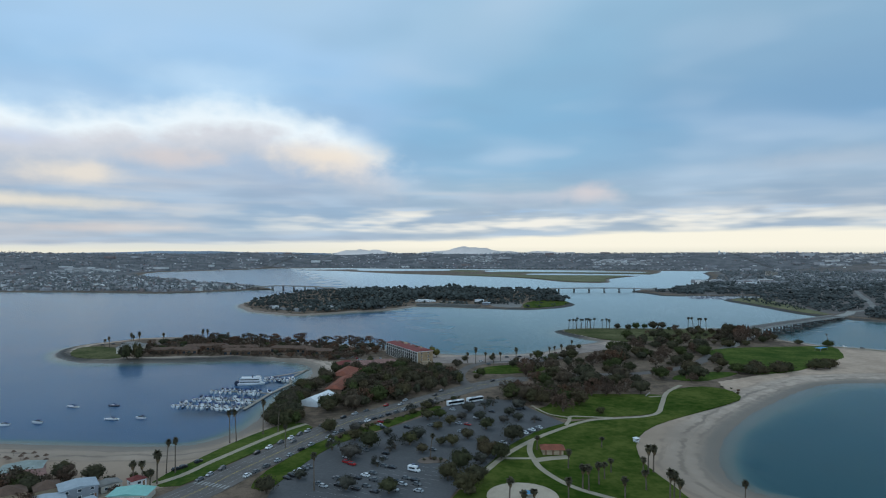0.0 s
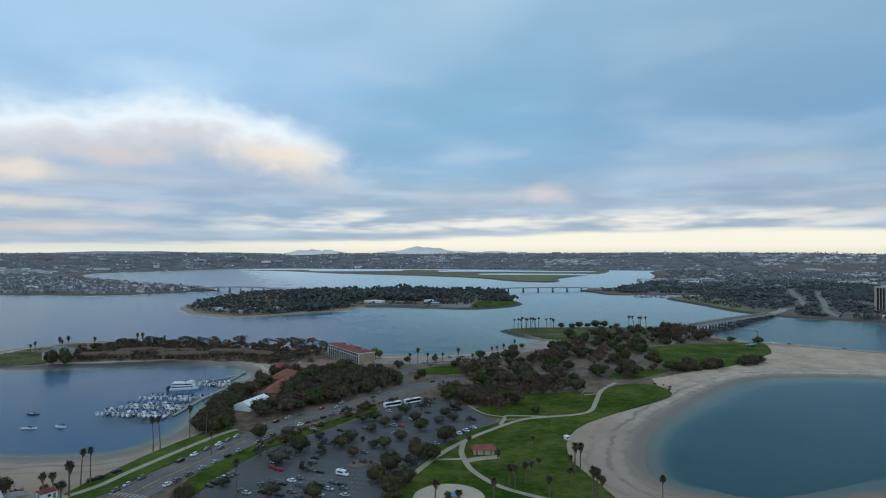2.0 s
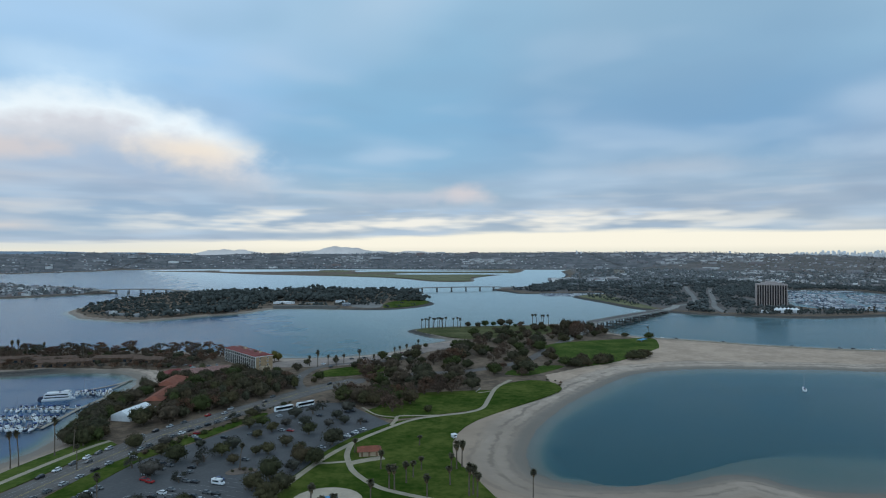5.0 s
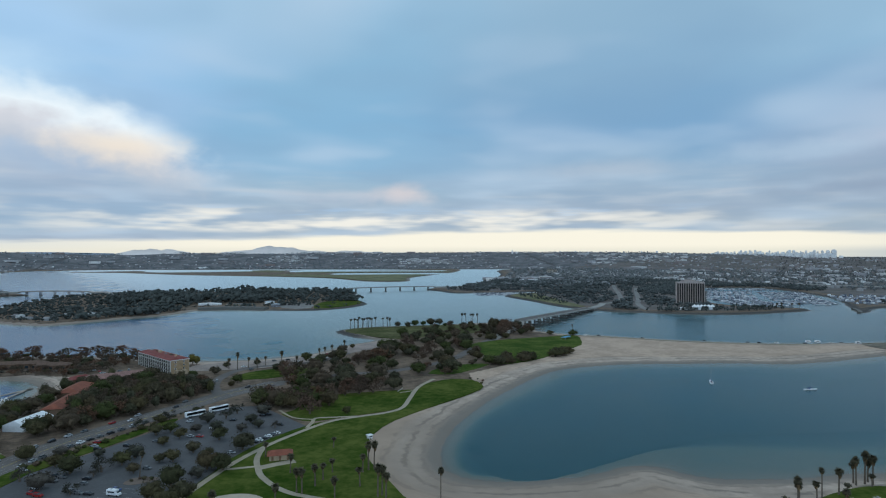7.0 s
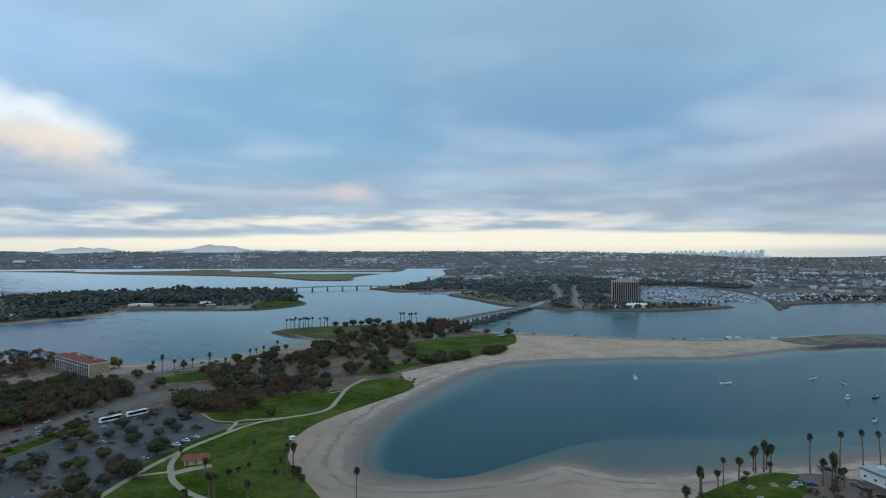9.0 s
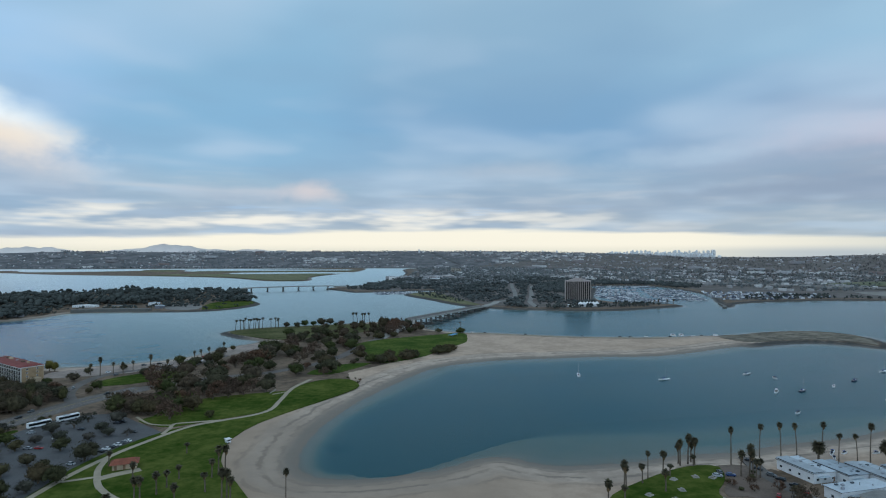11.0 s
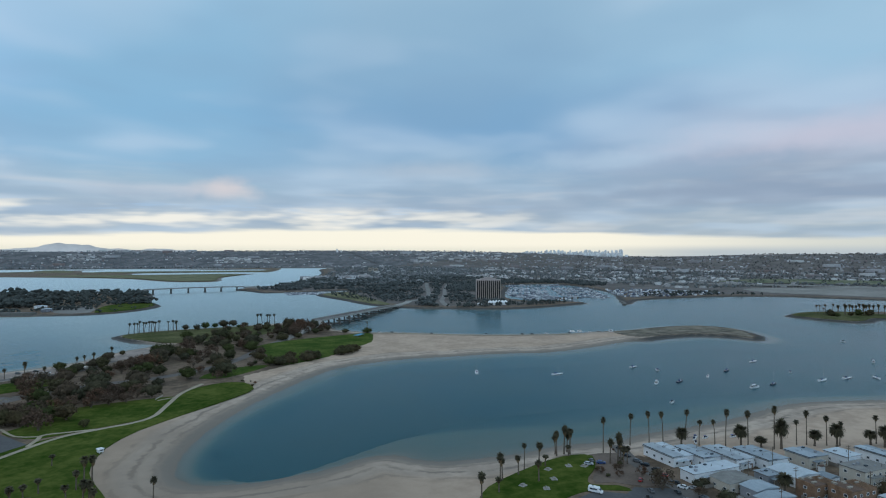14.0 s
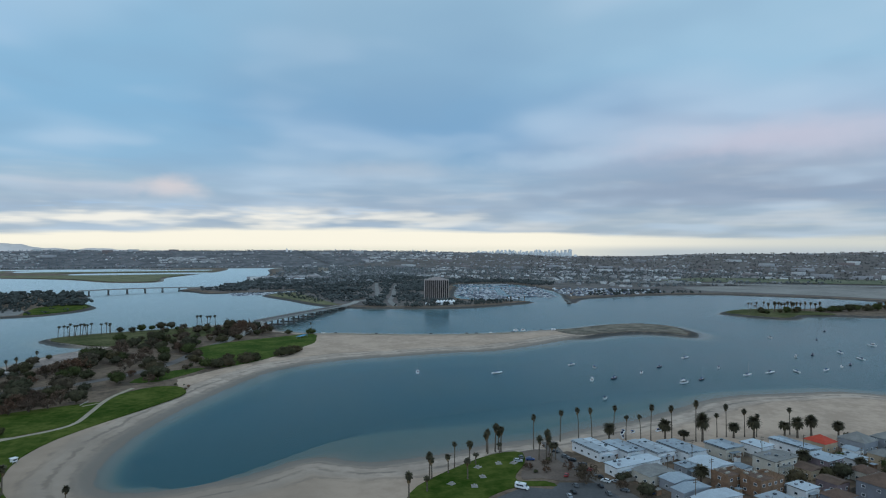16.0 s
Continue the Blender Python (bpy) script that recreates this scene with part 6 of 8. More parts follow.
# shrubs and trees by the houses
for x, y, h in ((-173, 250, 9), (-166, 264, 7.5), (-150, 260, 7.5), (-178, 247, 9), (-165, 262, 7), (-160, 259, 6), (-150, 259, 6.5), (-167, 244, 8), (-164, 248, 6), (-180, 246, 7), (-142, 256, 3.5), (-146, 253, 3), (-134, 246, 3), (-182, 240, 8), (-190, 243, 7), (-172, 246, 7), (-128, 263, 4), (-134, 262, 3), (-160, 255, 4), (-190, 252, 6), (-158, 226, 7), (-140, 256, 3)):
    place(rt.choice(ROUND + BROWN), x, y, h / 8.0, 2.3, rt)
for x, y, s in ((293, 158, 0.40), (298, 148, 0.46), (303, 144, 0.38), (297, 136, 0.42), (288, 152, 0.32), (285, 160, 0.32), (309, 125, 0.5), (300, 109, 0.8), (292, 133, 0.9), (298, 120, 0.5), (380, 72, 0.7), (388, 68, 0.8), (360, 78, 0.6), (408, 76, 0.7), (412, 58, 0.8), (360, 76, 1.0), (386, 68, 0.95), (400, 54, 0.9), (420, 56, 1.0), (443, 64, 0.8), (430, 44, 1.0), (410, 36, 1.0), (456, 52, 0.8), (384, 56, 0.7), (448, 86, 0.6), (468, 66, 0.8), (352, 84, 0.6), (404, 84, 0.6), (305, 125, 0.5), (444, 78, 0.7), (390, 48, 0.8)):
    place(rt.choice(BROWN if x < 299 else ROUND), x, y, s, 2.3, rt)
for x, y in ((-9, 285), (-4, 286), (-1, 285), (-6, 287), (286, 163), (300, 162), (306, 166), (284, 155), (314, 178), (205, 420), (208, 436), (203, 440), (209, 428)):
    place(rt.choice(SHRUB), x, y, rt.uniform(0.5, 1.0), 2.3, rt)
# bushes between the road and the lot, and rows of shrubs along the road
for i in range(34):
    f = i / 33
    x, y = (-58 + 110 * f * 0.62, 318 + 92 * f ** 1.05)
    place(rt.choice(SHRUB + HEDGE[:1] if f > 0.3 else SHRUB), x + rt.uniform(-1.5, 1.5), y + rt.uniform(-2, 2), rt.uniform(0.7, 1.3) * (0.55 if f > 0.3 else 1.0), 2.3, rt)


def frond(verts, faces, o, a, droop, length, width, rnd, seg=3):
    """One arching frond: a folded blade along a curve."""
    d, s = Vector((math.cos(a), math.sin(a), 0)), Vector((-math.sin(a), math.cos(a), 0))
    ang = droop
    p = Vector(o)
    n0 = len(verts)
    for i in range(seg + 1):
        w = width * (0.35, 1.0, 0.85, 0.12)[i] if seg == 3 else width * math.sin(math.pi * (i + 0.4) / (seg + 1))
        verts += [p + s * w / 2 - Vector((0, 0, 0.12 * w)), p, p - s * w / 2 - Vector((0, 0, 0.12 * w))]
        p = p + (d * math.cos(ang) + Vector((0, 0, math.sin(ang)))) * (length / seg)
        ang -= 0.42 + 0.1 * rnd.random()
    for i in range(seg):
        a0, b0 = n0 + 3 * i, n0 + 3 * i + 3
        faces += [(a0, a0 + 1, b0 + 1, b0), (a0 + 1, a0 + 2, b0 + 2, b0 + 1)]


def palm(name, seed, label, height, bend, trunk_r, n, length, width, skirt, dense=False):
    rnd = random.Random(seed)
    ob = empty(name, pose(0, 0, -400))
    tagged(ob, label, "palm tree")
    bm = bmesh.new()
    ring = [(bend * (i / 6) ** 2, 0.3 * bend * i / 6, -0.3 + (height + 0.3) * i / 6, trunk_r * (1.35 if i == 0 else 1.05 - 0.35 * i / 6)) for i in range(7)]
    tube(bm, ring, 8)
    part("trunk", bm, BARK, ob)
    top = Vector((bend, 0.3 * bend, height - 0.1))
    v, f = [], []
    for i in range(n):
        a, e = rnd.uniform(0, 6.283), rnd.uniform(-0.6, 1.5)
        frond(v, f, top, a, e, length * rnd.uniform(0.8, 1.1), width * rnd.uniform(0.8, 1.15), rnd)
    raw("crown", v, f, FROND, ob)
    if skirt:
        v, f = [], []
        for i in range(14):
            frond(v, f, top - Vector((0, 0, 0.1 + 0.05 * i)), rnd.uniform(0, 6.283), rnd.uniform(-1.35, -0.8), skirt * rnd.uniform(0.7, 1.0), width * 0.8, rnd)
        part_ob = raw("dead_frond_skirt", v, f, DEADFROND, ob)
        tagged(part_ob, "hanging dry brown fronds")
    return ob


FAN = [palm("fan_palm", 200 + i, "tall slender fan palm with a small crown", 14.0, b, 0.26, 64, 1.75, 0.95, 1.9) for i, b in enumerate((0.3, 1.2, -0.8))]
SHAGGY = [palm("shaggy_fan_palm", 210 + i, "shaggy fan palm with a thick brown skirt", 10.5, b, 0.34, 66, 2.2, 1.1, 3.4) for i, b in enumerate((0.2, -0.4))]
DATE = [palm("date_palm", 220 + i, "stout date palm with a broad dense crown", 7.6, 0.1, 0.55, 260, 4.2, 0.85, 2.6) for i in range(2)]


def stand(kind, x, y, h, own, z=2.3, fat=1.0):
    ob = rt.choice(kind)
    s = h / own
    w = fat * (0.75 + 0.25 * s)
    copy_thing(ob, Matrix.LocRotScale((x, y, z), Euler((0, 0, rt.uniform(0, 6.283))), (w, w, s)))


BEACH_FANS = [(308, 179, 16.5), (328, 179, 15.4), (338, 175, 16.2), (344, 171, 15.9), (360, 169, 15.4), (357, 159, 12.5), (363, 154, 12.8), (366, 150, 18.4), (376, 144, 17.6), (384, 135, 20.7), (400, 132, 12.1), (404, 129, 17.0), (412, 123, 14.5), (417, 119, 12.1), (259, 182, 11.6), (436, 110, 14)]
for x, y, h in BEACH_FANS:
    stand(FAN, x, y, h, 14.6)
for x, y, h in ((285, 188, 11.5), (286, 190, 9), (290, 188, 13.2), (292, 186, 12), (293, 189, 9), (253, 179, 8.0), (268, 182, 10.5), (241, 177, 12), (243, 178, 9), (298, 166, 11), (301, 164, 13.8), (302, 163, 11), (304, 161, 8), (300, 160, 9), (221, 164, 11.5), (233, 168, 6), (270, 180, 5), (289, 184, 5), (255, 168, 9)):
    stand(SHAGGY, x, y, h, 11.5)
for x, y, h in ((348, 163, 8.9), (373, 146, 10.4), (387, 133, 14.0), (406, 126, 7.6), (414, 119, 10.9), (432, 111, 7), (433, 105, 10.3), (443, 102, 10.4), (381, 140, 4.8), (402, 66, 6), (331, 103, 7.5), (386, 84, 8), (452, 92, 8)):
    stand(DATE, x, y, h, 10.0)
for x, y, h in ((-110, 312, 16.6), (-107, 313, 16.3), (-123, 269, 14.6), (-119, 269, 15.1), (-97, 326, 18.3), (-79, 303, 11.3), (-53, 249, 15.1), (-6, 287, 12.0), (-90, 330, 14), (111, 222, 13.9), (411, 645, 12)):
    stand(FAN, x, y, h, 14.6)
for x, y, h in ((-121, 256, 13.9), (-131, 256, 9.6), (-127, 256, 9.6), (-121, 250, 8.0), (91, 268, 12.6), (94, 270, 12), (89, 237, 13), (91, 238, 12), (92, 235, 10), (88, 266, 8), (46.8, 301, 6.8), (57, 275, 8.5), (58, 251, 10), (60, 249, 10.5), (72, 239, 9.1), (80, 305, 5.0), (75, 270, 6), (70, 262, 7), (84, 250, 8), (66, 256, 9), (49, 236, 10), (30, 226, 9), (26, 236, 10), (35, 230, 8)):
    stand(SHAGGY, x, y, h, 11.5)
for x, y, h in ((29, 535, 14.3), (38, 540, 9.2), (45, 538, 8.7), (65, 537, 13.7), (78, 536, 8.8), (101, 572, 9.0), (107, 577, 9.1), (114, 581, 10.3), (-330, 640, 13), (-326, 636, 11), (-318, 632, 15), (-300, 648, 12), (-262, 660, 14), (-258, 662, 14), (-238, 668, 10), (-268, 655, 9), (22, 540, 9), (52, 548, 8), (130, 610, 10), (-345, 625, 11), (-348, 622, 9)):
    stand(SHAGGY, x, y, h, 11.5)
for x, y, h in ((162, 778, 12.5), (168, 781, 13), (172, 779, 12), (174, 785, 14), (178, 780, 13), (180, 786, 12), (184, 779, 14), (187, 784, 13.5), (190, 778, 13), (192, 785, 12), (195, 781, 14), (206, 782, 12.5), (211, 778, 13.5), (216, 784, 12), (214, 776, 11), (311, 767, 16.8), (317, 765, 16.8), (323, 763, 16.0), (334, 766, 15.4), (328, 770, 15), (1090, 440, 16), (1096, 432, 12), (1105, 442, 15), (1112, 436, 16), (1120, 430, 17)):
    stand(FAN, x, y, h, 14.6, fat=1.5)
for x, y, h in ((1128, 425, 15), (1140, 420, 17), (1146, 412, 15), (1152, 418, 16), (1160, 408, 17), (1168, 402, 15), (1175, 408, 16), (1200, 380, 14), (1100, 424, 10), (1132, 416, 16), (1136, 428, 14), (1156, 400, 16), (1180, 396, 15), (1188, 392, 16), (1194, 386, 15), (1206, 376, 16), (1164, 414, 14), (1172, 398, 16), (1300, 320, 15), (1310, 318, 14), (1322, 316, 15), (950, 812, 11), (940, 818, 10), (915, 826, 10), (922, 822, 11), (930, 830, 10)):
    stand(SHAGGY, x, y, h, 11.5, fat=1.4)
for x, y, s in ((1100, 420, 1.1), (1138, 400, 1.2), (1148, 390, 1.0), (1215, 360, 1.5), (1228, 352, 1.3), (1245, 345, 1.5), (1262, 340, 1.4), (1280, 330, 1.6), (1240, 362, 1.3), (1330, 312, 1.4), (1108, 428, 1.0), (1160, 392, 1.1), (1200, 372, 1.2), (1300, 322, 1.5), (1350, 318, 1.5), (1380, 310, 1.6), (1420, 300, 1.5), (1092, 410, 0.7), (1125, 405, 0.8)):
    place(rt.choice(HEDGE + ROUND[:2]), x, y, s * 1.2, 2.3, rt)
for o in [GOLDEN] + LOTTREE + ROUND + TALL + UMBRELLA + BROWN + CONIFER + SHRUB + HEDGE + FAN + SHAGGY + DATE:
    for c in (o, *o.children_recursive):
        bpy.data.objects.remove(c)

# ---- vehicles ----
CAR_PAINT = [("white", mat("car_white", (0.72, 0.73, 0.74), 0.3, 0.03)), ("silver", mat("car_silver", (0.40, 0.42, 0.44), 0.35, 0.05, metal=0.3)), ("black", mat("car_black", (0.02, 0.02, 0.023), 0.3, 0.05)),
             ("grey", mat("car_grey", (0.12, 0.125, 0.13), 0.35, 0.05)), ("red", mat("car_red", (0.30, 0.02, 0.02), 0.3, 0.05)), ("blue", mat("car_blue", (0.03, 0.06, 0.16), 0.3, 0.05))]


def lofted(bm, sections):
    """sections along x: (x, half width at sill, half width at top, z low, z high)."""
    loops = [[bm.verts.new(c) for c in ((x, -a, z0), (x, a, z0), (x, b, z1), (x, -b, z1))] for x, a, b, z0, z1 in sections]
    for p, q in zip(loops, loops[1:]):
        for i in range(4):
            bm.faces.new((p[i], p[(i + 1) % 4], q[(i + 1) % 4], q[i]))
    bm.faces.new(loops[0][::-1])
    bm.faces.new(loops[-1])
    bmesh.ops.recalc_face_normals(bm, faces=bm.faces)
    return bm


def car(colour, paint, suv):
    ob = empty("car", pose(0, 0, -400))
    tagged(ob, f"{colour} parked {'sport utility car' if suv else 'saloon car'}", "car")
    h = 0.25 if suv else 0.0
    part("body", lofted(bmesh.new(), [(-2.25, 0.74, 0.70, 0.42, 0.78 + h), (-2.05, 0.86, 0.82, 0.28, 0.92 + h), (-0.9, 0.90, 0.86, 0.24, 0.95 + h), (0.9, 0.90, 0.86, 0.24, 0.93 + h), (1.9, 0.86, 0.80, 0.28, 0.80 + h), (2.25, 0.72, 0.66, 0.42, 0.66 + h)]), paint, ob)
    back = -2.0 if suv else -1.75
    part("window", lofted(bmesh.new(), [(back, 0.80, 0.70, 0.9 + h, 0.98 + h), (back + 0.45, 0.80, 0.64, 0.9 + h, 1.38 + h), (0.35, 0.80, 0.64, 0.9 + h, 1.38 + h), (1.15, 0.80, 0.74, 0.88 + h, 0.95 + h)]), PANE, ob)
    part("roof", lofted(bmesh.new(), [(back + 0.45, 0.65, 0.60, 1.375 + h, 1.42 + h), (-0.3, 0.66, 0.60, 1.375 + h, 1.46 + h), (0.33, 0.65, 0.58, 1.375 + h, 1.42 + h)]), paint, ob)
    for x in (-1.35, 1.4):
        for y in (-0.84, 0.84):
            bm = bmesh.new()
            bmesh.ops.create_cone(bm, cap_ends=True, segments=10, radius1=0.33, radius2=0.33, depth=0.22, matrix=Matrix.Translation((x, y, 0.33)) @ Matrix.Rotation(math.pi / 2, 4, "X"))
            part("wheel", bm, RUBBER, ob)
    return ob


CARS = {(c, s): car(c, m, s) for c, m in CAR_PAINT for s in (False, True)}
ALL_CARS = list(CARS.values())
rc = random.Random(8)


def park(x, y, heading, z=2.34, colour=None):
    keys = [k for k in CARS if colour in (None, k[0])]
    w = [3 if k[0] == "white" else 4 if k[0] == "silver" else 7 if k[0] in ("black", "grey") else 1 for k in keys]
    ob = copy_thing(CARS[rc.choices(keys, w)[0]], pose(x, y, z, 0, 0, heading + rc.uniform(-3, 3)) @ Matrix.Scale(0.93, 4))
    return ob


LOT_CARS = [(-42, 302), (-38.5, 299), (-41, 295), (-28, 288), (-37, 262), (-34, 265), (-31, 268), (-30, 260), (-27, 277), (-23, 275), (-16, 262), (-12, 259), (-20, 258), (-23, 253), (-17, 255), (-7, 342), (-4, 339), (-36, 343),
            (-33, 337), (-36, 349), (56, 354), (47, 377), (50, 379), (30, 372), (6, 376), (9, 346), (14, 344), (31, 311), (20, 358), (-44, 254), (-41, 259), (-28, 294), (-20, 249), (-11, 255), (-10, 248), (-53, 256), (-50, 253), (-36, 250), (-28, 247), (-5, 300), (2, 318), (10, 330), (-15, 330), (-20, 338), (0, 370), (-46, 262), (-32, 253), (-31, 280), (-46, 289), (-58, 314), (-47, 303), (-13, 276)]
for x, y in LOT_CARS:
    park(x, y, -30 + rc.choice((0, 180)), 2.31)
for x, y in ((-45, 282), (-42, 279)):
    park(x, y, -30, 2.31, "red")
for i in range(6):
    park(-67.5 + 1.3 * i, 262 + 2.8 * i, -30, 2.31)
for i in range(6):
    park(42 + 2.3 * i, 325 + 2.6 * i, 140, 2.31, "white" if i % 2 else None)
# along the road: parked at both kerbs, a few under way
way = smooth_line(ROADLINE, 12, closed=False)
acc, last = 0.0, {}
for (x0, y0), (x1, y1) in zip(way, way[1:]):
    step = math.hypot(x1 - x0, y1 - y0)
    acc += step
    ux, uy = (x1 - x0) / step, (y1 - y0) / step
    head = math.degrees(math.atan2(uy, ux))
    for off, gap, p, lo, hi in ((8.2, 5.6, 0.86, 250, 345), (8.3, 7.0, 0.5, 345, 450), (-8.2, 5.8, 0.85, 266, 392), (3.4, 30, 0.5, 225, 460), (-3.4, 34, 0.5, 225, 460)):
        if lo < y0 < hi and acc - last.get(off, -99) > gap:
            last[off] = acc
            if rc.random() < p:
                park(x0 - uy * off, y0 + ux * off, head + (180 if off > 0 else 0), 2.345)
for x, y, h in ((293, 173, 62), (294, 168, -40), (312, 168, -78), (310, 160, -78), (309, 155, 105), (305, 142, 105), (302, 134, 105), (296, 140, 40), (292, 144, 30), (298, 118, 100), (262, 130, 60), (256, 126, 60), (303, 126, 100), (275, 128, 60), (318, 177, -78), (290, 120, 60), (288, 170, -40), (308, 148, 105), (300, 129, 100), (294, 127, 60), (304, 110, 100), (286, 134, 60), (280, 130, 60), (268, 124, 60)):
    park(x, y, h, 2.345)
for x, y, h in ((-118, 275, 60), (-114, 282, 60), (-120, 272, 60), (-360, 640, 20), (-352, 646, 20), (-344, 650, 20), (-340, 652, 20), (40, 530, 40), (28, 500, 80), (34, 545, 10), (66, 552, 10), (80, 556, 20), (92, 562, 30), (15, 490, 85), (60, 566, 15), (72, 568, 15), (110, 590, 50), (120, 602, 55)):
    park(x, y, h, 2.4)
HB = [(-70, 548), (-64, 556), (-80, 560), (-86, 566), (-40, 520), (-34, 512), (-44, 528), (-28, 500), (-20, 492), (-76, 552), (-58, 560), (-92, 572)]
for x, y in HB:
    park(x, y, rc.choice((20, 110)), 2.36)
for x, y in ((420, 632), (432, 622), (468, 588), (520, 548), (556, 524), (566, 518), (584, 512), (610, 500), (640, 494), (652, 492)):
    park(x, y, -40, 2.3, rc.choice(("black", "white", "grey")))
for o in ALL_CARS:
    for c in (o, *o.children_recursive):
        bpy.data.objects.remove(c)


def coach(x, y, rot):
    ob = tagged(empty("coach", pose(x, y, 2.31, 0, 0, rot) @ Matrix.Scale(0.92, 4)), "white tour coach with a dark window band", "bus", "coaches in the lot")
    part("body", boxes((-6.6, -1.28, 0.4, 6.6, 1.28, 3.5), bevel=0.15), WHITE, ob)
    for s in (-1, 1):
        part("window_band", boxes((-6.1, s * 1.27 - 0.03, 1.55, 6.3, s * 1.27 + 0.03, 3.05)), SHADEGLASS, ob)
    part("windscreen", boxes((6.56, -1.1, 1.3, 6.64, 1.1, 3.0)), PANE, ob)
    part("roof_unit", boxes((-3, -0.8, 3.5, 1, 0.8, 3.72), bevel=0.05), GREYW, ob)
    for wx in (-4.4, -3.2, 4.2):
        for wy in (-1.15, 1.15):
            bm = bmesh.new()
            bmesh.ops.create_cone(bm, cap_ends=True, segments=10, radius1=0.5, radius2=0.5, depth=0.3, matrix=Matrix.Translation((wx, wy, 0.5)) @ Matrix.Rotation(math.pi / 2, 4, "X"))
            part("wheel", bm, RUBBER, ob)


coach(8, 389.5, 30)
coach(21, 398, 32)


def camper(x, y, rot, label, name="camper_van"):
    ob = tagged(empty(name, pose(x, y, 2.31, 0, 0, rot) @ Matrix.Scale(0.86, 4)), label, "van")
    part("body", boxes((-3.3, -1.15, 0.5, 2.0, 1.15, 2.95), bevel=0.12), WHITE, ob)
    part("cab", lofted(bmesh.new(), [(2.0, 1.1, 1.0, 0.5, 2.2), (2.7, 1.1, 0.95, 0.5, 1.9), (3.5, 1.0, 0.9, 0.5, 1.15)]), WHITE, ob)
    part("windscreen", lofted(bmesh.new(), [(2.05, 1.0, 0.95, 1.3, 2.22), (2.72, 1.0, 0.9, 1.25, 1.94), (3.0, 0.95, 0.9, 1.2, 1.6)]), PANE, ob)
    for s in (-1, 1):
        part("window", boxes((-2.4, s * 1.15 - 0.03, 1.6, 1.2, s * 1.15 + 0.03, 2.3)), PANE, ob)
    part("roof_vent", boxes((-1.6, -0.4, 2.95, -0.8, 0.4, 3.15), bevel=0.03), GREYW, ob)
    for wx in (-2.0, 2.4):
        for wy in (-1.0, 1.0):
            bm = bmesh.new()
            bmesh.ops.create_cone(bm, cap_ends=True, segments=10, radius1=0.4, radius2=0.4, depth=0.26, matrix=Matrix.Translation((wx, wy, 0.4)) @ Matrix.Rotation(math.pi / 2, 4, "X"))
            part("wheel", bm, RUBBER, ob)


camper(-13, 271, -30, "white delivery van parked across two bays")
camper(266, 146, -66, "white camper van in the corner lot")

for x, y, r in ((620, 505, -28), (629, 501, -28), (664, 482, -20)):
    camper(x, y, r, "white trailer van parked on the sand spit", "trailer_van")

# palm island in the lot, utility poles, lamp posts
sheet("planter_island", [(-12, 284), (-8, 281), (0, 283), (2, 286), (-2, 289), (-9, 289)], 2.45, DIRT, "kerbed planting island in the lot", category="planter")
# bay lines of the lot
for k in range(7):
    for i in range(9):
        cx, cy = -58 + 7.9 * k + 4.6 * math.cos(radians(60)) * i, 236 + 2.2 * k + 4.6 * math.sin(radians(60)) * i
        if inside((cx, cy), [(-66, 252), (-52, 305), (-28, 334), (-6, 360), (40, 330), (20, 285), (10, 262), (-4, 232), (-60, 230)]):
            tagged(raw("bay_line", [(cx + a * math.cos(radians(-30)) - b * math.sin(radians(-30)), cy + a * math.sin(radians(-30)) + b * math.cos(radians(-30)), 2.304) for a, b in ((-2.4, -0.07), (2.4, -0.07), (2.4, 0.07), (-2.4, 0.07))], [(0, 1, 2, 3)], MARK), "faded white parking bay line", "marking", kind="structure")
def offset_line(pts, off):
    out = []
    for i, (x, y) in enumerate(pts):
        a, b = pts[max(i - 1, 0)], pts[min(i + 1, len(pts) - 1)]
        L = math.hypot(b[0] - a[0], b[1] - a[1])
        out.append((x - (b[1] - a[1]) / L * off, y + (b[0] - a[0]) / L * off))
    return out


YELLOW = mat("yellow_paint", (0.42, 0.32, 0.10), 0.85, 0.15)
for off in (-0.3, 0.3):
    strip("centre_line", offset_line(way[:96], off), 0.16, 2.338, YELLOW, "faded yellow centre line", thick=0.005, smooth=0)
for off in (-6.0, 6.0):
    strip("edge_line", offset_line(way[:96], off), 0.14, 2.338, MARK, "worn white lane edge line", thick=0.005, smooth=0)
for off in (-3.1, 3.1):
    line = offset_line(way[:96], off)
    for i in range(0, len(line) - 1, 2):
        strip("lane_dash", line[i:i + 2], 0.16, 2.338, MARK, "worn white lane dash", thick=0.005, smooth=0)
for k in range(9):
    (x0, y0), (x1, y1) = way[16], way[17]
    L = math.hypot(x1 - x0, y1 - y0)
    ux, uy = (x1 - x0) / L, (y1 - y0) / L
    o = -8 + 2.0 * k
    cx, cy = x0 - uy * o, y0 + ux * o
    strip("crossing_bar", [(cx - 1.6 * ux, cy - 1.6 * uy), (cx + 1.6 * ux, cy + 1.6 * uy)], 0.9, 2.339, MARK, "white zebra crossing bar", thick=0.005, smooth=0)
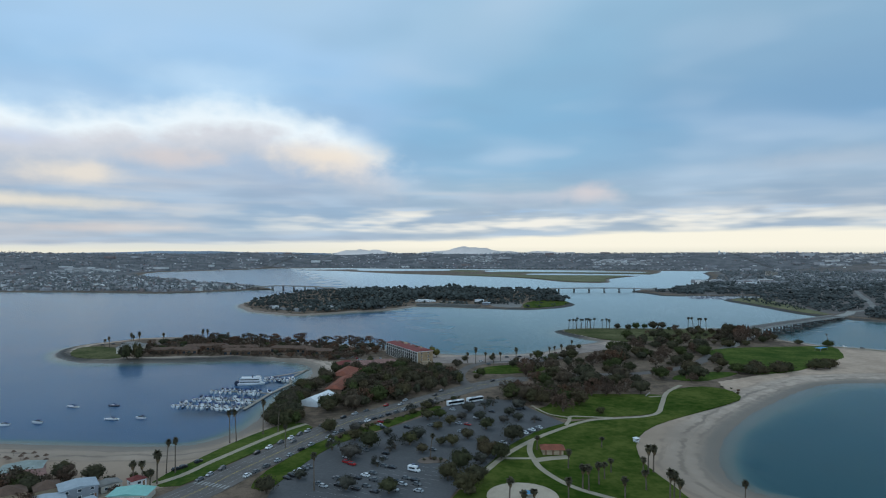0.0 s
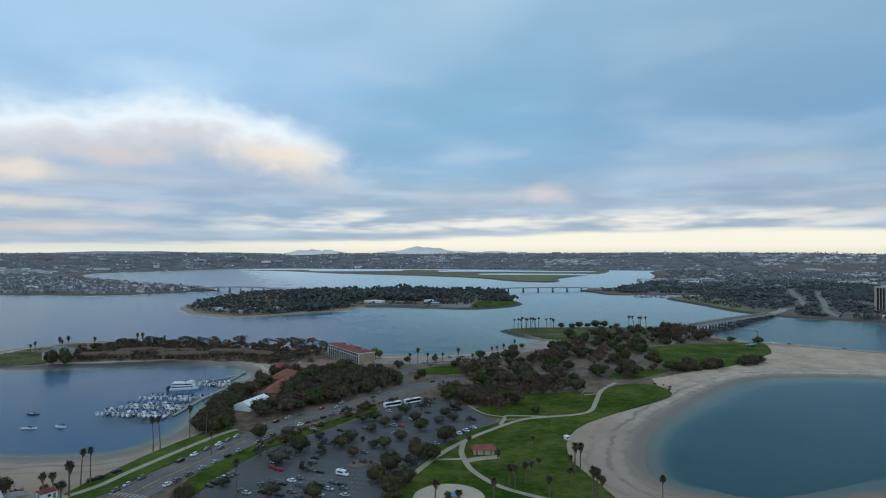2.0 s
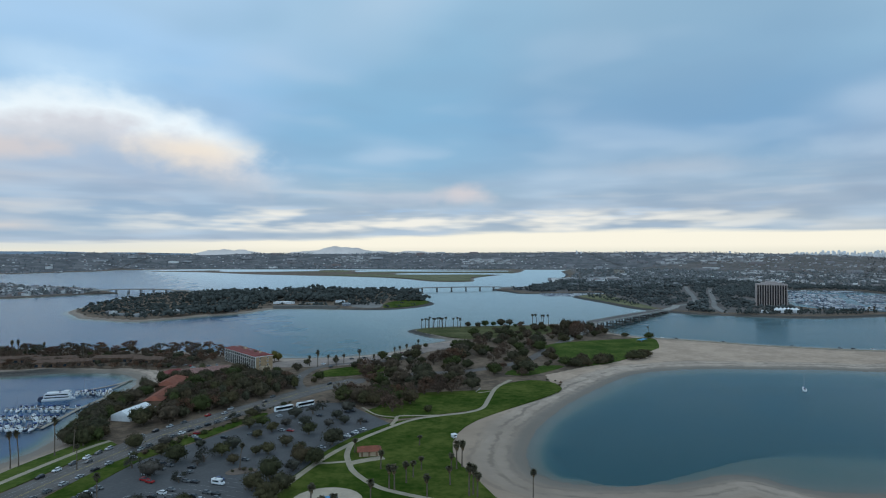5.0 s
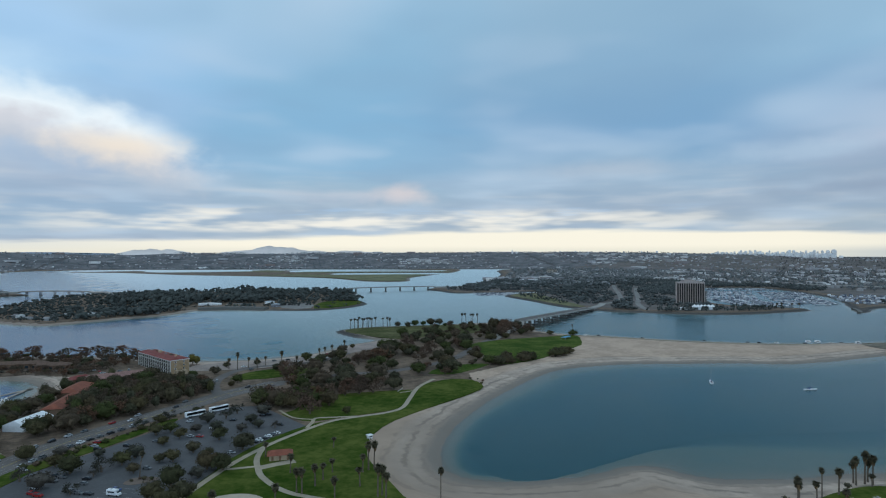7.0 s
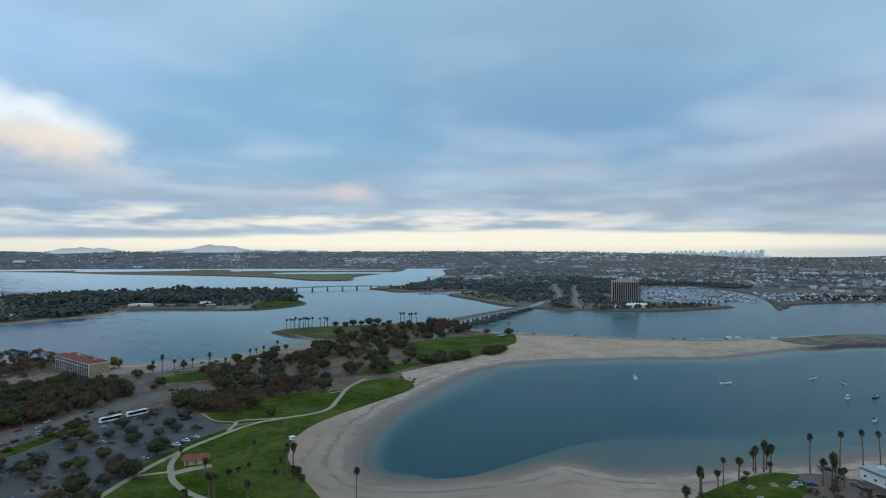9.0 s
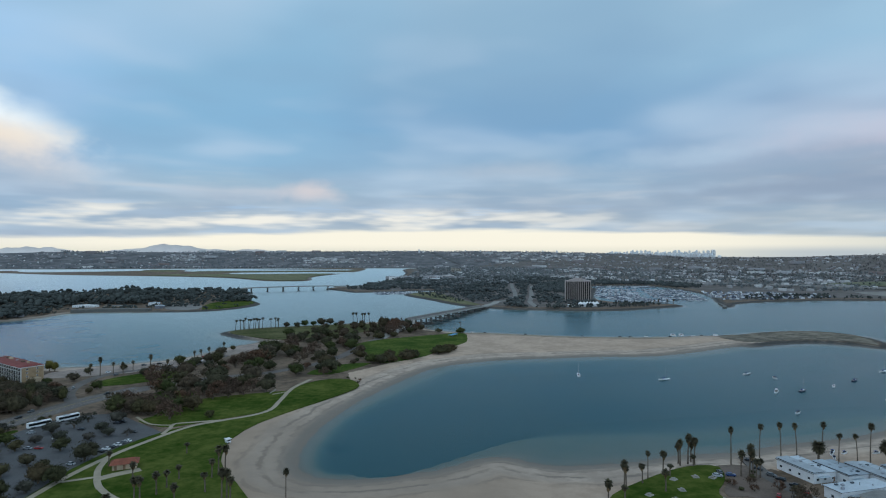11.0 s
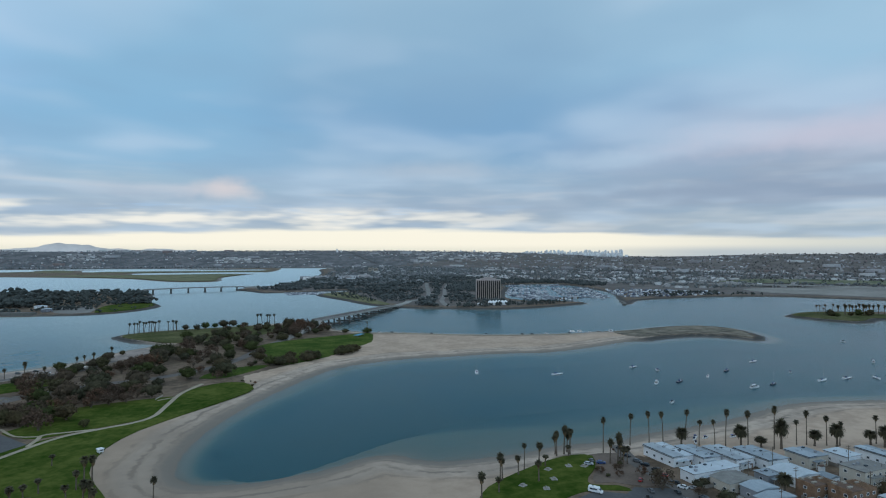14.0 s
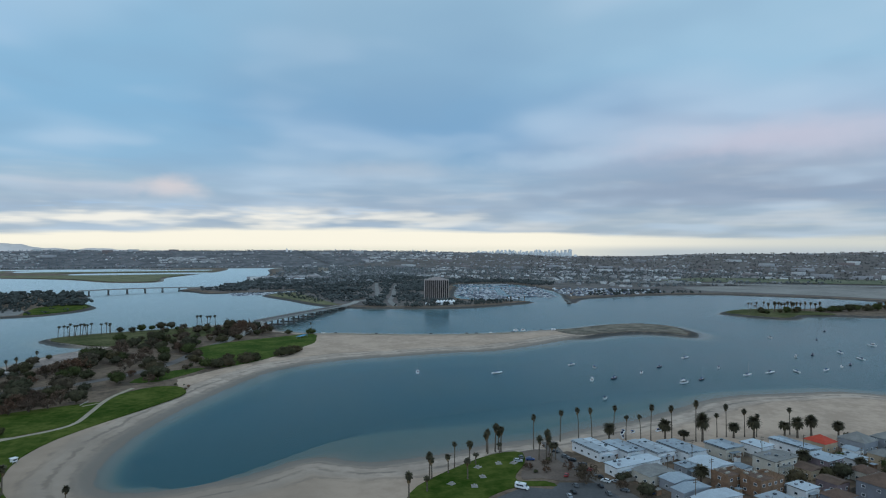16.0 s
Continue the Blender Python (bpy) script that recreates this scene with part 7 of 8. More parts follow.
for x, y in ((-203, 283), (-201, 290), (-197, 291.5), (-192, 286), (-189, 288), (-208, 293), (-206, 285), (-200, 286.5), (-212, 288), (-195, 283), (-185, 282)):
    ob = tagged(empty("beach_umbrella", pose(x, y, 1.7)), "brown thatched umbrella standing in the sand", "umbrella", "umbrellas on the beach")
    part("pole", tube(bmesh.new(), [(0, 0, -0.3, 0.06), (0, 0, 2.6, 0.05)], 6), BARK, ob)
    bm = bmesh.new()
    bmesh.ops.create_cone(bm, cap_ends=True, segments=9, radius1=1.3, radius2=0.1, depth=0.9, matrix=Matrix.Translation((0, 0, 2.5)))
    part("thatch", bm, BROWNROOF, ob)


def pole(x, y, h=11.0, arms=2):
    ob = tagged(empty("utility_pole", pose(x, y, 2.3, 0, 0, -13)), "dark timber utility pole with cross-arms", "utility pole", "poles in the street")
    part("shaft", tube(bmesh.new(), [(0, 0, -0.3, 0.18), (0, 0, h, 0.12)], 7), BARK, ob)
    for i in range(arms):
        part("cross_arm", boxes((-1.3, -0.07, h - 0.7 - 0.9 * i, 1.3, 0.07, h - 0.5 - 0.9 * i)), BARK, ob)


for x, y in ((325, 115), (352, 119), (334, 100), (383, 101), (402, 90), (307, 92), (354, 81), (410, 78), (402, 66)):
    pole(x, y)


# ---- boats ----
HULL = mat("boat_gelcoat", (0.68, 0.69, 0.70), 0.3, 0.05, per=0.22)
CABIN = mat("boat_cabin", (0.60, 0.62, 0.64), 0.4, 0.06, per=0.15)
CANVAS = mat("boat_canvas", (0.03, 0.06, 0.17), 0.9, 0.2, per=0.6)
DARKHULL = mat("dark_hull", (0.03, 0.04, 0.07), 0.35, 0.1)


def hull(bm, L, B, z0, z1):
    return lofted(bm, [(-L / 2, B * 0.36, B * 0.42, z0, z1), (-L * 0.25, B * 0.42, B * 0.5, z0, z1), (L * 0.12, B * 0.40, B * 0.49, z0, z1 + 0.1), (L * 0.35, B * 0.22, B * 0.32, z0, z1 + 0.25), (L / 2, 0.03, 0.06, z0 + 0.4, z1 + 0.45)])


def sail_boat(L, label, material=HULL):
    ob = tagged(empty("sailing_boat", pose(0, 0, -400)), label, "sailing boat")
    B = L * 0.25
    part("hull", hull(bmesh.new(), L, B, -0.3, 0.9), material, ob)
    part("deck_cabin", lofted(bmesh.new(), [(-L * 0.15, B * 0.28, B * 0.25, 0.85, 1.35), (L * 0.1, B * 0.27, B * 0.23, 0.9, 1.4), (L * 0.24, B * 0.15, B * 0.12, 0.95, 1.15)]), CABIN, ob)
    part("mast", tube(bmesh.new(), [(L * 0.08, 0, 0.9, 0.075), (L * 0.08, 0, L * 1.1, 0.045)], 6), ALU, ob)
    part("boom_cover", lofted(bmesh.new(), [(-L * 0.32, 0.12, 0.1, 1.9, 2.15), (L * 0.06, 0.2, 0.14, 1.9, 2.4)]), CANVAS, ob)
    part("cockpit", boxes((-L * 0.42, -B * 0.22, 0.88, -L * 0.17, B * 0.22, 0.96)), WOOD, ob)
    part("spray_hood", lofted(bmesh.new(), [(-L * 0.17, B * 0.27, B * 0.2, 0.95, 1.7), (-L * 0.06, B * 0.27, B * 0.22, 1.0, 1.55)]), CANVAS, ob)
    part("boot_stripe", hull(bmesh.new(), L * 0.985, B * 0.99, -0.25, 0.22), DARKHULL, ob)
    return ob


def motor_boat(L, label, fly=False):
    ob = tagged(empty("motor_boat", pose(0, 0, -400)), label, "motor boat")
    B = L * 0.30
    part("hull", hull(bmesh.new(), L, B, -0.3, 1.1), HULL, ob)
    part("cabin", lofted(bmesh.new(), [(-L * 0.2, B * 0.36, B * 0.33, 1.05, 2.3), (L * 0.05, B * 0.36, B * 0.31, 1.1, 2.4), (L * 0.26, B * 0.22, B * 0.17, 1.2, 1.5)]), CABIN, ob)
    part("windscreen", lofted(bmesh.new(), [(-L * 0.205, B * 0.368, B * 0.345, 1.45, 2.15), (L * 0.06, B * 0.365, B * 0.328, 1.45, 2.2), (L * 0.19, B * 0.285, B * 0.24, 1.4, 1.85)]), SHADEGLASS, ob)
    part("cockpit_well", boxes((-L * 0.47, -B * 0.34, 1.06, -L * 0.21, B * 0.34, 1.18)), DARKCON, ob)
    part("canopy", boxes((-L * 0.45, -B * 0.36, 2.4, L * 0.02, B * 0.36, 2.52), bevel=0.04), HULL if fly else CANVAS, ob)
    if fly:
        part("flybridge", lofted(bmesh.new(), [(-L * 0.25, B * 0.3, B * 0.3, 2.5, 3.2), (L * 0.02, B * 0.3, B * 0.27, 2.5, 3.3)]), HULL, ob)
        part("bimini", boxes((-L * 0.28, -B * 0.3, 4.0, -L * 0.02, B * 0.3, 4.1), bevel=0.03), CANVAS, ob)
        part("bimini_frame", boxes(*[(L * sx - 0.04, B * sy - 0.04, 3.1, L * sx + 0.04, B * sy + 0.04, 4.02) for sx in (-0.27, -0.03) for sy in (-0.28, 0.28)]), ALU, ob)
    return ob


SAIL = [sail_boat(8.5, "white moored sailing boat with a bare mast"), sail_boat(11, "long white sailing yacht with a covered boom"), sail_boat(9.5, "dark-hulled sailing boat with a bare mast", DARKHULL)]
MOTOR = [motor_boat(8, "white motor boat with a blue canopy"), motor_boat(10.5, "white cabin cruiser with a flybridge", True), motor_boat(6.5, "small white motor boat with a canopy")]
rb = random.Random(4)
MOORED = [(380, 380, 1), (431, 337, 1), (509, 323, 0), (515, 303, 0), (472, 271, 0), (491, 264, 2), (528, 264, 0), (563, 269, 2), (430, 227, 0), (624, 280, 1), (521, 221, 0), (543, 219, 2), (602, 236, 0), (590, 205, 1), (615, 198, 1), (636, 186, 0),
          (715, 218, 0), (739, 212, 2), (832, 293, 1), (664, 173, 0), (692, 171, 0), (710, 170, 2), (751, 175, 1), (776, 201, 0), (857, 252, 2), (859, 198, 0), (948, 276, 2)]
for n, (x, y, k) in enumerate(MOORED):
    kind = SAIL[k] if n not in (3, 4, 8, 10, 12, 16, 18, 25) else MOTOR[n % 3]
    tagged(copy_thing(kind, pose(x, y, 0, 0, 0, rb.choice((70, 60, 20, -5)) + rb.uniform(-14, 14)) @ Matrix.Scale(rb.uniform(0.86, 1.04) * (0.8 if kind in MOTOR else 1.0), 4)), group="boats moored in the bay")
for x, y, k in ((-255, 351, 0), (-239, 356, 0), (-240, 392, 1), (-199, 363, 1), (-183, 366, 0), (-215, 395, 2)):
    tagged(copy_thing((SAIL if k else MOTOR)[k], pose(x, y, 0, 0, 0, 172 + rb.uniform(-12, 12)) @ Matrix.Scale(0.78, 4)), group="boats moored in the west cove")
for x, y, r in ((365, 167, 20), (369, 169, 10), (372, 165, 0), (360, 163, 40), (386, 158, -10)):
    tagged(copy_thing(MOTOR[2], pose(x, y, 1.75, 0, 0, r) @ Matrix.Scale(0.62, 4)), group="boats drawn up on the beach")


def dock(pts, w, label):
    return strip("floating_dock", pts, w, 0.55, WOOD, label, thick=0.35, kind="structure", smooth=0)


dock([(-115, 516), (-128, 496), (-142, 484)], 2.2, "grey timber gangway to the pontoons")
ROWS_OF_BERTHS = [((-176, 397), (-129, 389)), ((-169, 413), (-127, 406)), ((-167, 438), (-124, 430)), ((-140, 478), (-118, 474))]
dock([(-127, 386), (-123, 428), (-116, 462), (-122, 482)], 2.4, "grey timber spine pontoon")
dock([(-122, 482), (-116, 518)], 2.2, "grey timber gangway to the beach")
for (x0, y0), (x1, y1) in ROWS_OF_BERTHS:
    dock([(x0, y0), (x1, y1)], 1.8, "grey timber berth pontoon")
    L = math.hypot(x1 - x0, y1 - y0)
    ux, uy = (x1 - x0) / L, (y1 - y0) / L
    head = math.degrees(math.atan2(uy, ux))
    n = int(L / 3.4)
    for i in range(n):
        for s in (-1, 1):
            if rb.random() < 0.94:
                d = (i + 0.5) * L / n
                kind = rb.choice(MOTOR * 3 + MOTOR[:1] * 2 + SAIL + SAIL[2:])
                off = 4.4
                tagged(copy_thing(kind, pose(x0 + ux * d - uy * s * off, y0 + uy * d + ux * s * off, 0, 0, 0, (112 if s > 0 else -68) + rb.uniform(-14, 14)) @ Matrix.Diagonal((*(rb.uniform(0.78, 1.06),) * 2, 0.85, 1.0))), group="boats at the west cove pontoons")
for o in SAIL + MOTOR:
    for c in (o, *o.children_recursive):
        bpy.data.objects.remove(c)


def paddle_ferry():
    ob = tagged(empty("excursion_ferry", pose(-146, 461, 0, 0, 0, 5) @ Matrix.Scale(0.8, 4)), "white triple-deck excursion ferry at its pontoon", "ferry")
    L, B = 25.0, 7.5
    part("hull", hull(bmesh.new(), L, B, -0.4, 1.3), HULL, ob)
    for i in range(3):
        z = 1.3 + 2.25 * i
        s = L * (0.46 - 0.03 * i)
        part("deck", boxes((-s, -B * 0.48, z, s * 0.86, B * 0.48, z + 0.2), bevel=0.03), WHITE, ob)
        if i < 2:
            part("saloon", boxes((-s * 0.94, -B * 0.40, z + 0.2, s * 0.75, B * 0.40, z + 2.25)), WHITE, ob)
            for y in (-1, 1):
                part("window_band", boxes((-s * 0.9, y * B * 0.40 - 0.03, z + 0.95, s * 0.7, y * B * 0.40 + 0.03, z + 1.9)), PANE, ob)
        for y in (-1, 1):
            part("railing", boxes((-s, y * B * 0.47 - 0.04, z + 0.2, s * 0.86, y * B * 0.47 + 0.04, z + 1.0)), WHITE, ob)
    part("wheelhouse", boxes((4, -1.8, 6.0, 8, 1.8, 7.9), bevel=0.05), WHITE, ob)
    part("wheelhouse_window", boxes((7.98, -1.5, 6.7, 8.06, 1.5, 7.5)), PANE, ob)
    for y in (-1.5, 1.5):
        part("funnel", tube(bmesh.new(), [(1, y, 5.9, 0.3), (1, y, 8.8, 0.27)], 8), DARKHULL, ob)
    bm = bmesh.new()
    bmesh.ops.create_cone(bm, cap_ends=True, segments=14, radius1=2.4, radius2=2.4, depth=B * 0.7, matrix=Matrix.Translation((-L * 0.52, 0, 1.6)) @ Matrix.Rotation(math.pi / 2, 4, "X"))
    part("paddle_wheel", bm, DARKHULL, ob)


paddle_ferry()

# ---- distance: far woods, towns, harbour, hills ----
rf = np.random.RandomState(11)


def mesh_of(name, verts, faces_by_n, material, label, category):
    """One mesh from arrays: faces_by_n is a list of index arrays of one width each."""
    me = bpy.data.meshes.new(name)
    loops = np.concatenate([f.ravel() for f in faces_by_n]).astype(np.int32)
    total = np.concatenate([np.full(len(f), f.shape[1]) for f in faces_by_n]).astype(np.int32)
    me.vertices.add(len(verts))
    me.vertices.foreach_set("co", verts.astype(np.float32).ravel())
    me.loops.add(len(loops))
    me.loops.foreach_set("vertex_index", loops)
    me.polygons.add(len(total))
    me.polygons.foreach_set("loop_start", np.r_[0, np.cumsum(total)[:-1]].astype(np.int32))
    me.polygons.foreach_set("loop_total", total)
    me.update(calc_edges=True)
    me.materials.append(material)
    return tagged(new(name, me), label, category, kind="stuff")


_bm = bmesh.new()
bmesh.ops.create_icosphere(_bm, subdivisions=1, radius=1.0)
BLOB_V = np.array([v.co for v in _bm.verts])
BLOB_F = np.array([[v.index for v in f.verts] for f in _bm.faces])
_bm.free()


def far_wood(name, pts, label, hmin, hmax, clumps=4, material=None, wide=0.5, z=None, grow=None):
    """Crowns of several ragged clumps each, far away."""
    pts = np.array(pts)
    n = len(pts)
    h = rf.uniform(hmin, hmax, n) * (1.0 if grow is None else grow(pts[:, 0], pts[:, 1]))
    z0 = np.full(n, 2.3) if z is None else z
    vs, fs, k = [], [], 0
    for c in range(clumps):
        r = h * wide * rf.uniform(0.30, 0.55, n)
        cx = pts[:, 0] + rf.normal(0, 1, n) * h * wide * 0.42
        cy = pts[:, 1] + rf.normal(0, 1, n) * h * wide * 0.42
        cz = z0 + h * (0.28 + 0.52 * (c + rf.rand(n)) / clumps)
        jag = rf.uniform(0.70, 1.25, (n, len(BLOB_V), 1))
        v = BLOB_V[None] * jag * np.stack([r, r, h * rf.uniform(0.16, 0.30, n)], -1)[:, None] + np.stack([cx, cy, cz], -1)[:, None]
        f = BLOB_F[None] + (k + np.arange(n) * len(BLOB_V))[:, None, None]
        k += n * len(BLOB_V)
        vs.append(v.reshape(-1, 3))
        fs.append(f.reshape(-1, 3))
    # stems
    t = h * 0.03 + 0.08
    q = np.array([[-1, -1], [1, -1], [1, 1], [-1, 1]])
    lo = np.concatenate([pts[:, None] + q[None] * t[:, None, None], np.broadcast_to((z0 - 0.5)[:, None, None], (n, 4, 1))], -1)
    hi = np.concatenate([pts[:, None] + q[None] * t[:, None, None] * 0.6, np.broadcast_to((z0 + h * 0.6)[:, None, None], (n, 4, 1))], -1)
    vs.append(np.concatenate([lo, hi], 1).reshape(-1, 3))
    side = np.array([[0, 1, 5, 4], [1, 2, 6, 5], [2, 3, 7, 6], [3, 0, 4, 7]])
    fq = (side[None] + (k + np.arange(n) * 8)[:, None, None]).reshape(-1, 4)
    return mesh_of(name, np.concatenate(vs), [np.concatenate(fs), fq], material or FARLEAF, label, "trees")


def far_houses(name, pts, label, material, smin=8, smax=15, hmin=3, hmax=6, z=None, flat=0.3, category="houses"):
    pts = np.array(pts)
    n = len(pts)
    w, l, h = rf.uniform(smin, smax, n), rf.uniform(smin, smax, n), rf.uniform(hmin, hmax, n)
    a = rf.choice([0.2, 0.2, 1.77, 0.9], n) + rf.normal(0, 0.06, n)
    z0 = np.full(n, 2.3) if z is None else z
    rise = np.where(rf.rand(n) < flat, 0.2, rf.uniform(1.2, 2.6, n))
    loc = np.array([[-1, -1, -1.5, 0], [1, -1, -1.5, 0], [1, 1, -1.5, 0], [-1, 1, -1.5, 0], [-1, -1, 1, 0], [1, -1, 1, 0], [1, 1, 1, 0], [-1, 1, 1, 0], [0, -1, 1, 1], [0, 1, 1, 1]], float)
    x = loc[None, :, 0] * w[:, None] / 2
    y = loc[None, :, 1] * l[:, None] / 2
    zz = np.where(loc[None, :, 2] > 0, h[:, None], -1.5) + loc[None, :, 3] * rise[:, None] + z0[:, None]
    c, s = np.cos(a)[:, None], np.sin(a)[:, None]
    v = np.stack([pts[:, :1] + x * c - y * s, pts[:, 1:2] + x * s + y * c, zz], -1)
    k = (np.arange(n) * 10)[:, None, None]
    quads = np.array([[0, 1, 5, 4], [2, 3, 7, 6], [1, 2, 6, 5], [3, 0, 4, 7], [5, 6, 9, 8], [7, 4, 8, 9]])
    tris = np.array([[4, 5, 8], [6, 7, 9]])
    return mesh_of(name, v.reshape(-1, 3), [(quads[None] + k).reshape(-1, 4), (tris[None] + k).reshape(-1, 3)], material, label, category)


def town_mat(name, stops):
    """Painted houses, each of one colour picked from the town's range."""
    m = bpy.data.materials.new(name)
    m.use_nodes = True
    k = Net(m.node_tree)
    r = k.n("ShaderNodeNewGeometry").outputs["Random Per Island"]
    col = k.ramp(r, stops)
    pos = k.n("ShaderNodeNewGeometry").outputs["Position"]
    dirt = k.step(k.noise(pos, 0.3, 3.0), 0.3, 0.7, 0.75, 1.1)
    col = k.mix(1.0, col, k.vec(dirt, dirt, dirt), "MULTIPLY")
    p = k.n("ShaderNodeBsdfPrincipled")
    k.put(p.inputs["Base Color"], col)
    p.inputs["Roughness"].default_value = 0.85
    k.put(k.n("ShaderNodeOutputMaterial").inputs[0], p.outputs[0])
    return m


# aerial haze is mixed into these far tree and town colours, most in MESAHAZE
FARLEAF = mat("hazed_far_woodland", (0.062, 0.069, 0.066), 0.95, 0.35, 0.02, 0.2, island=0.16, spec=0.1)
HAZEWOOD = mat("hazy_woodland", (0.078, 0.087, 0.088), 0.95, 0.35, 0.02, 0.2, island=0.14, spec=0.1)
INLANDLEAF = mat("hazed_inland_trees", (0.145, 0.155, 0.162), 0.95, 0.25, 0.02, 0.2, island=0.25)
MESAHAZE = mat("thick_haze_mesa_trees", (0.190, 0.200, 0.210), 0.95, 0.25, 0.02, 0.2, island=0.22)
MESALEAF = mat("hazed_mesa_trees", (0.122, 0.142, 0.162), 0.95, 0.25, 0.02, 0.2, island=0.26)
CANYONLEAF = mat("hazed_canyon_trees", (0.104, 0.099, 0.100), 0.95, 0.25, 0.02, 0.2, island=0.26)
TOWNPAINT = town_mat("hazed_town_paint", [(0.0, (0.21, 0.15, 0.135)), (0.25, (0.22, 0.20, 0.20)), (0.5, (0.28, 0.275, 0.285)), (0.78, (0.37, 0.365, 0.37)), (0.93, (0.52, 0.51, 0.50)), (1.0, (0.74, 0.72, 0.70))])
EASTPAINT = town_mat("east_shore_paint", [(0.0, (0.12, 0.11, 0.11)), (0.6, (0.20, 0.20, 0.205)), (0.9, (0.30, 0.30, 0.30)), (1.0, (0.55, 0.55, 0.54))])
CAMPUS = town_mat("campus_paint", [(0.0, (0.24, 0.23, 0.225)), (0.6, (0.36, 0.35, 0.345)), (1.0, (0.62, 0.61, 0.60))])
BOATPAINT = town_mat("fleet_paint", [(0.0, (0.04, 0.055, 0.10)), (0.4, (0.20, 0.22, 0.25)), (0.7, (0.45, 0.47, 0.50)), (1.0, (0.70, 0.71, 0.73))])


def fill(poly, n, inner=0.0):
    """n random places in a polygon, kept inner metres from its edge."""
    xs, ys = np.array([p[0] for p in poly]), np.array([p[1] for p in poly])
    out = np.zeros((0, 2))
    while len(out) < n:
        q = np.stack([rf.uniform(xs.min(), xs.max(), 4 * n), rf.uniform(ys.min(), ys.max(), 4 * n)], -1)
        out = np.concatenate([out, q[signed(q[:, 0], q[:, 1], poly) > inner]])
    return out[:n]


def clear(pts, lines, gap):
    """Drop places that lie on a road."""
    keep = np.ones(len(pts), bool)
    for line in lines:
        for x, y in smooth_line(line, 10, closed=False):
            keep &= (pts[:, 0] - x) ** 2 + (pts[:, 1] - y) ** 2 > gap * gap
    return pts[keep]


# wooded island
ISLAND_CLEAR = [(150, 1085), (205, 1108), (238, 1165), (250, 1225), (248, 1275), (180, 1280), (160, 1215)]
HALL_YARD = [(-66, 1080), (60, 1060), (152, 1075), (152, 1212), (98, 1226), (96, 1240), (-66, 1240)]
pts = fill(WOODED_ISLAND, 2300, 9)
pts = pts[(signed(pts[:, 0], pts[:, 1], ISLAND_CLEAR) < 0) & (signed(pts[:, 0], pts[:, 1], HALL_YARD) < 0)]
pts = np.concatenate([pts, fill([(166, 1212), (215, 1222), (248, 1216), (250, 1268), (182, 1276)], 34, 2), fill(ISLAND_CLEAR, 9, 8), fill([(-62, 1150), (92, 1130), (92, 1190), (-62, 1200)], 34, 2), fill([(88, 1150), (150, 1130), (150, 1212), (98, 1226)], 36, 3)])
far_wood("island_wood", pts, "dense dark trees covering the bay island", 4, 13, 3, wide=0.85, grow=lambda x, y: (1 - 0.55 * soft(x, -66, -50) * soft(y, 1235, 1215)) * (0.60 + 0.42 * waves(x, y, 34, 0.3) + 0.4 * waves(x, y, 11, 1.3)) * (0.5 + 0.5 * soft(x, -300, -90)) + 0.32)
sheet("island_lawn", [(146, 1088), (200, 1108), (242, 1168), (250, 1225), (214, 1262), (168, 1205)], 2.75, GRASS, "green lawn at the island's end", category="lawn", smooth=2)
sheet("island_yard", [(92, 1112), (140, 1094), (150, 1205), (98, 1222)], 2.72, DULLROAD, "dusty grey yard between the island's halls and lawn", category="yard", smooth=2)
far_wood("island_tall_trees", fill([(-260, 1160), (-60, 1245), (90, 1250), (150, 1240), (150, 1330), (-100, 1360), (-260, 1330)], 60, 8), "taller trees standing over the island wood", 10, 20, 5, wide=0.6)
far_houses("island_cabins", fill([(-340, 1085), (-240, 985), (-150, 1040), (-90, 1080), (-200, 1120)], 14, 6), "low resort cabins among the island trees", EASTPAINT, 8, 14, 3, 4)
for x, y, w, l, h, rot, wall, roof, label in ((-35, 1219, 40, 12, 3.6, -20, WHITE, WHITE_SHEET, "long white waterfront hall with a bright sheet roof"), (18, 1200, 46, 10, 2.2, -15, TAN, GREYROOF, "low tan waterfront hall with a grey roof"),
                                              (74, 1226, 18, 12, 4.0, -8, WHITE, WHITEROOF, "white waterfront hall with a pale roof"), (82, 1142, 15, 10, 5.0, -8, SLATEW, WHITEROOF, "dark waterside boat shed with a pale roof")):
    house(x, y, w, l, h, rot, wall, roof, label, "low", 1, "waterfront_hall", group="halls on the island")
strip("island_wharf", [(-50, 1138), (-10, 1139), (30, 1125), (66, 1106)], 15, 5.4, DARKCON, "dark timber wharf along the island shore", thick=5.0, smooth=0)
for x, y, w, l, h in ((922, 1962, 52, 18, 6), (972, 1926, 54, 20, 6), (1010, 1900, 22, 14, 6)):
    house(x, y, w, l, h, -25, WHITE, WHITE_SHEET, "long white seaside park hall", "low", 1, "park_hall", group="halls of the seaside park")
for x, y, h in ((1372, 2545, 24), (1392, 2532, 21)):
    ob = tagged(empty("apartment_block", pose(x, y, 2.3, 0, 0, -28)), "pale slab apartment block above the woods", "apartment block", "apartment blocks inland")
    part("wall", boxes((-11, -7, -0.5, 11, 7, h), bevel=0.2), CREAM, ob)
    part("roof", boxes((-11.4, -7.4, h, 11.4, 7.4, h + 0.8)), GREYROOF, ob)
    for s in range(int(h / 3)):
        part("window_band", boxes((-10, -7.1, 1.2 + 3 * s, 10, -6.95, 2.6 + 3 * s)), SHADEGLASS, ob)
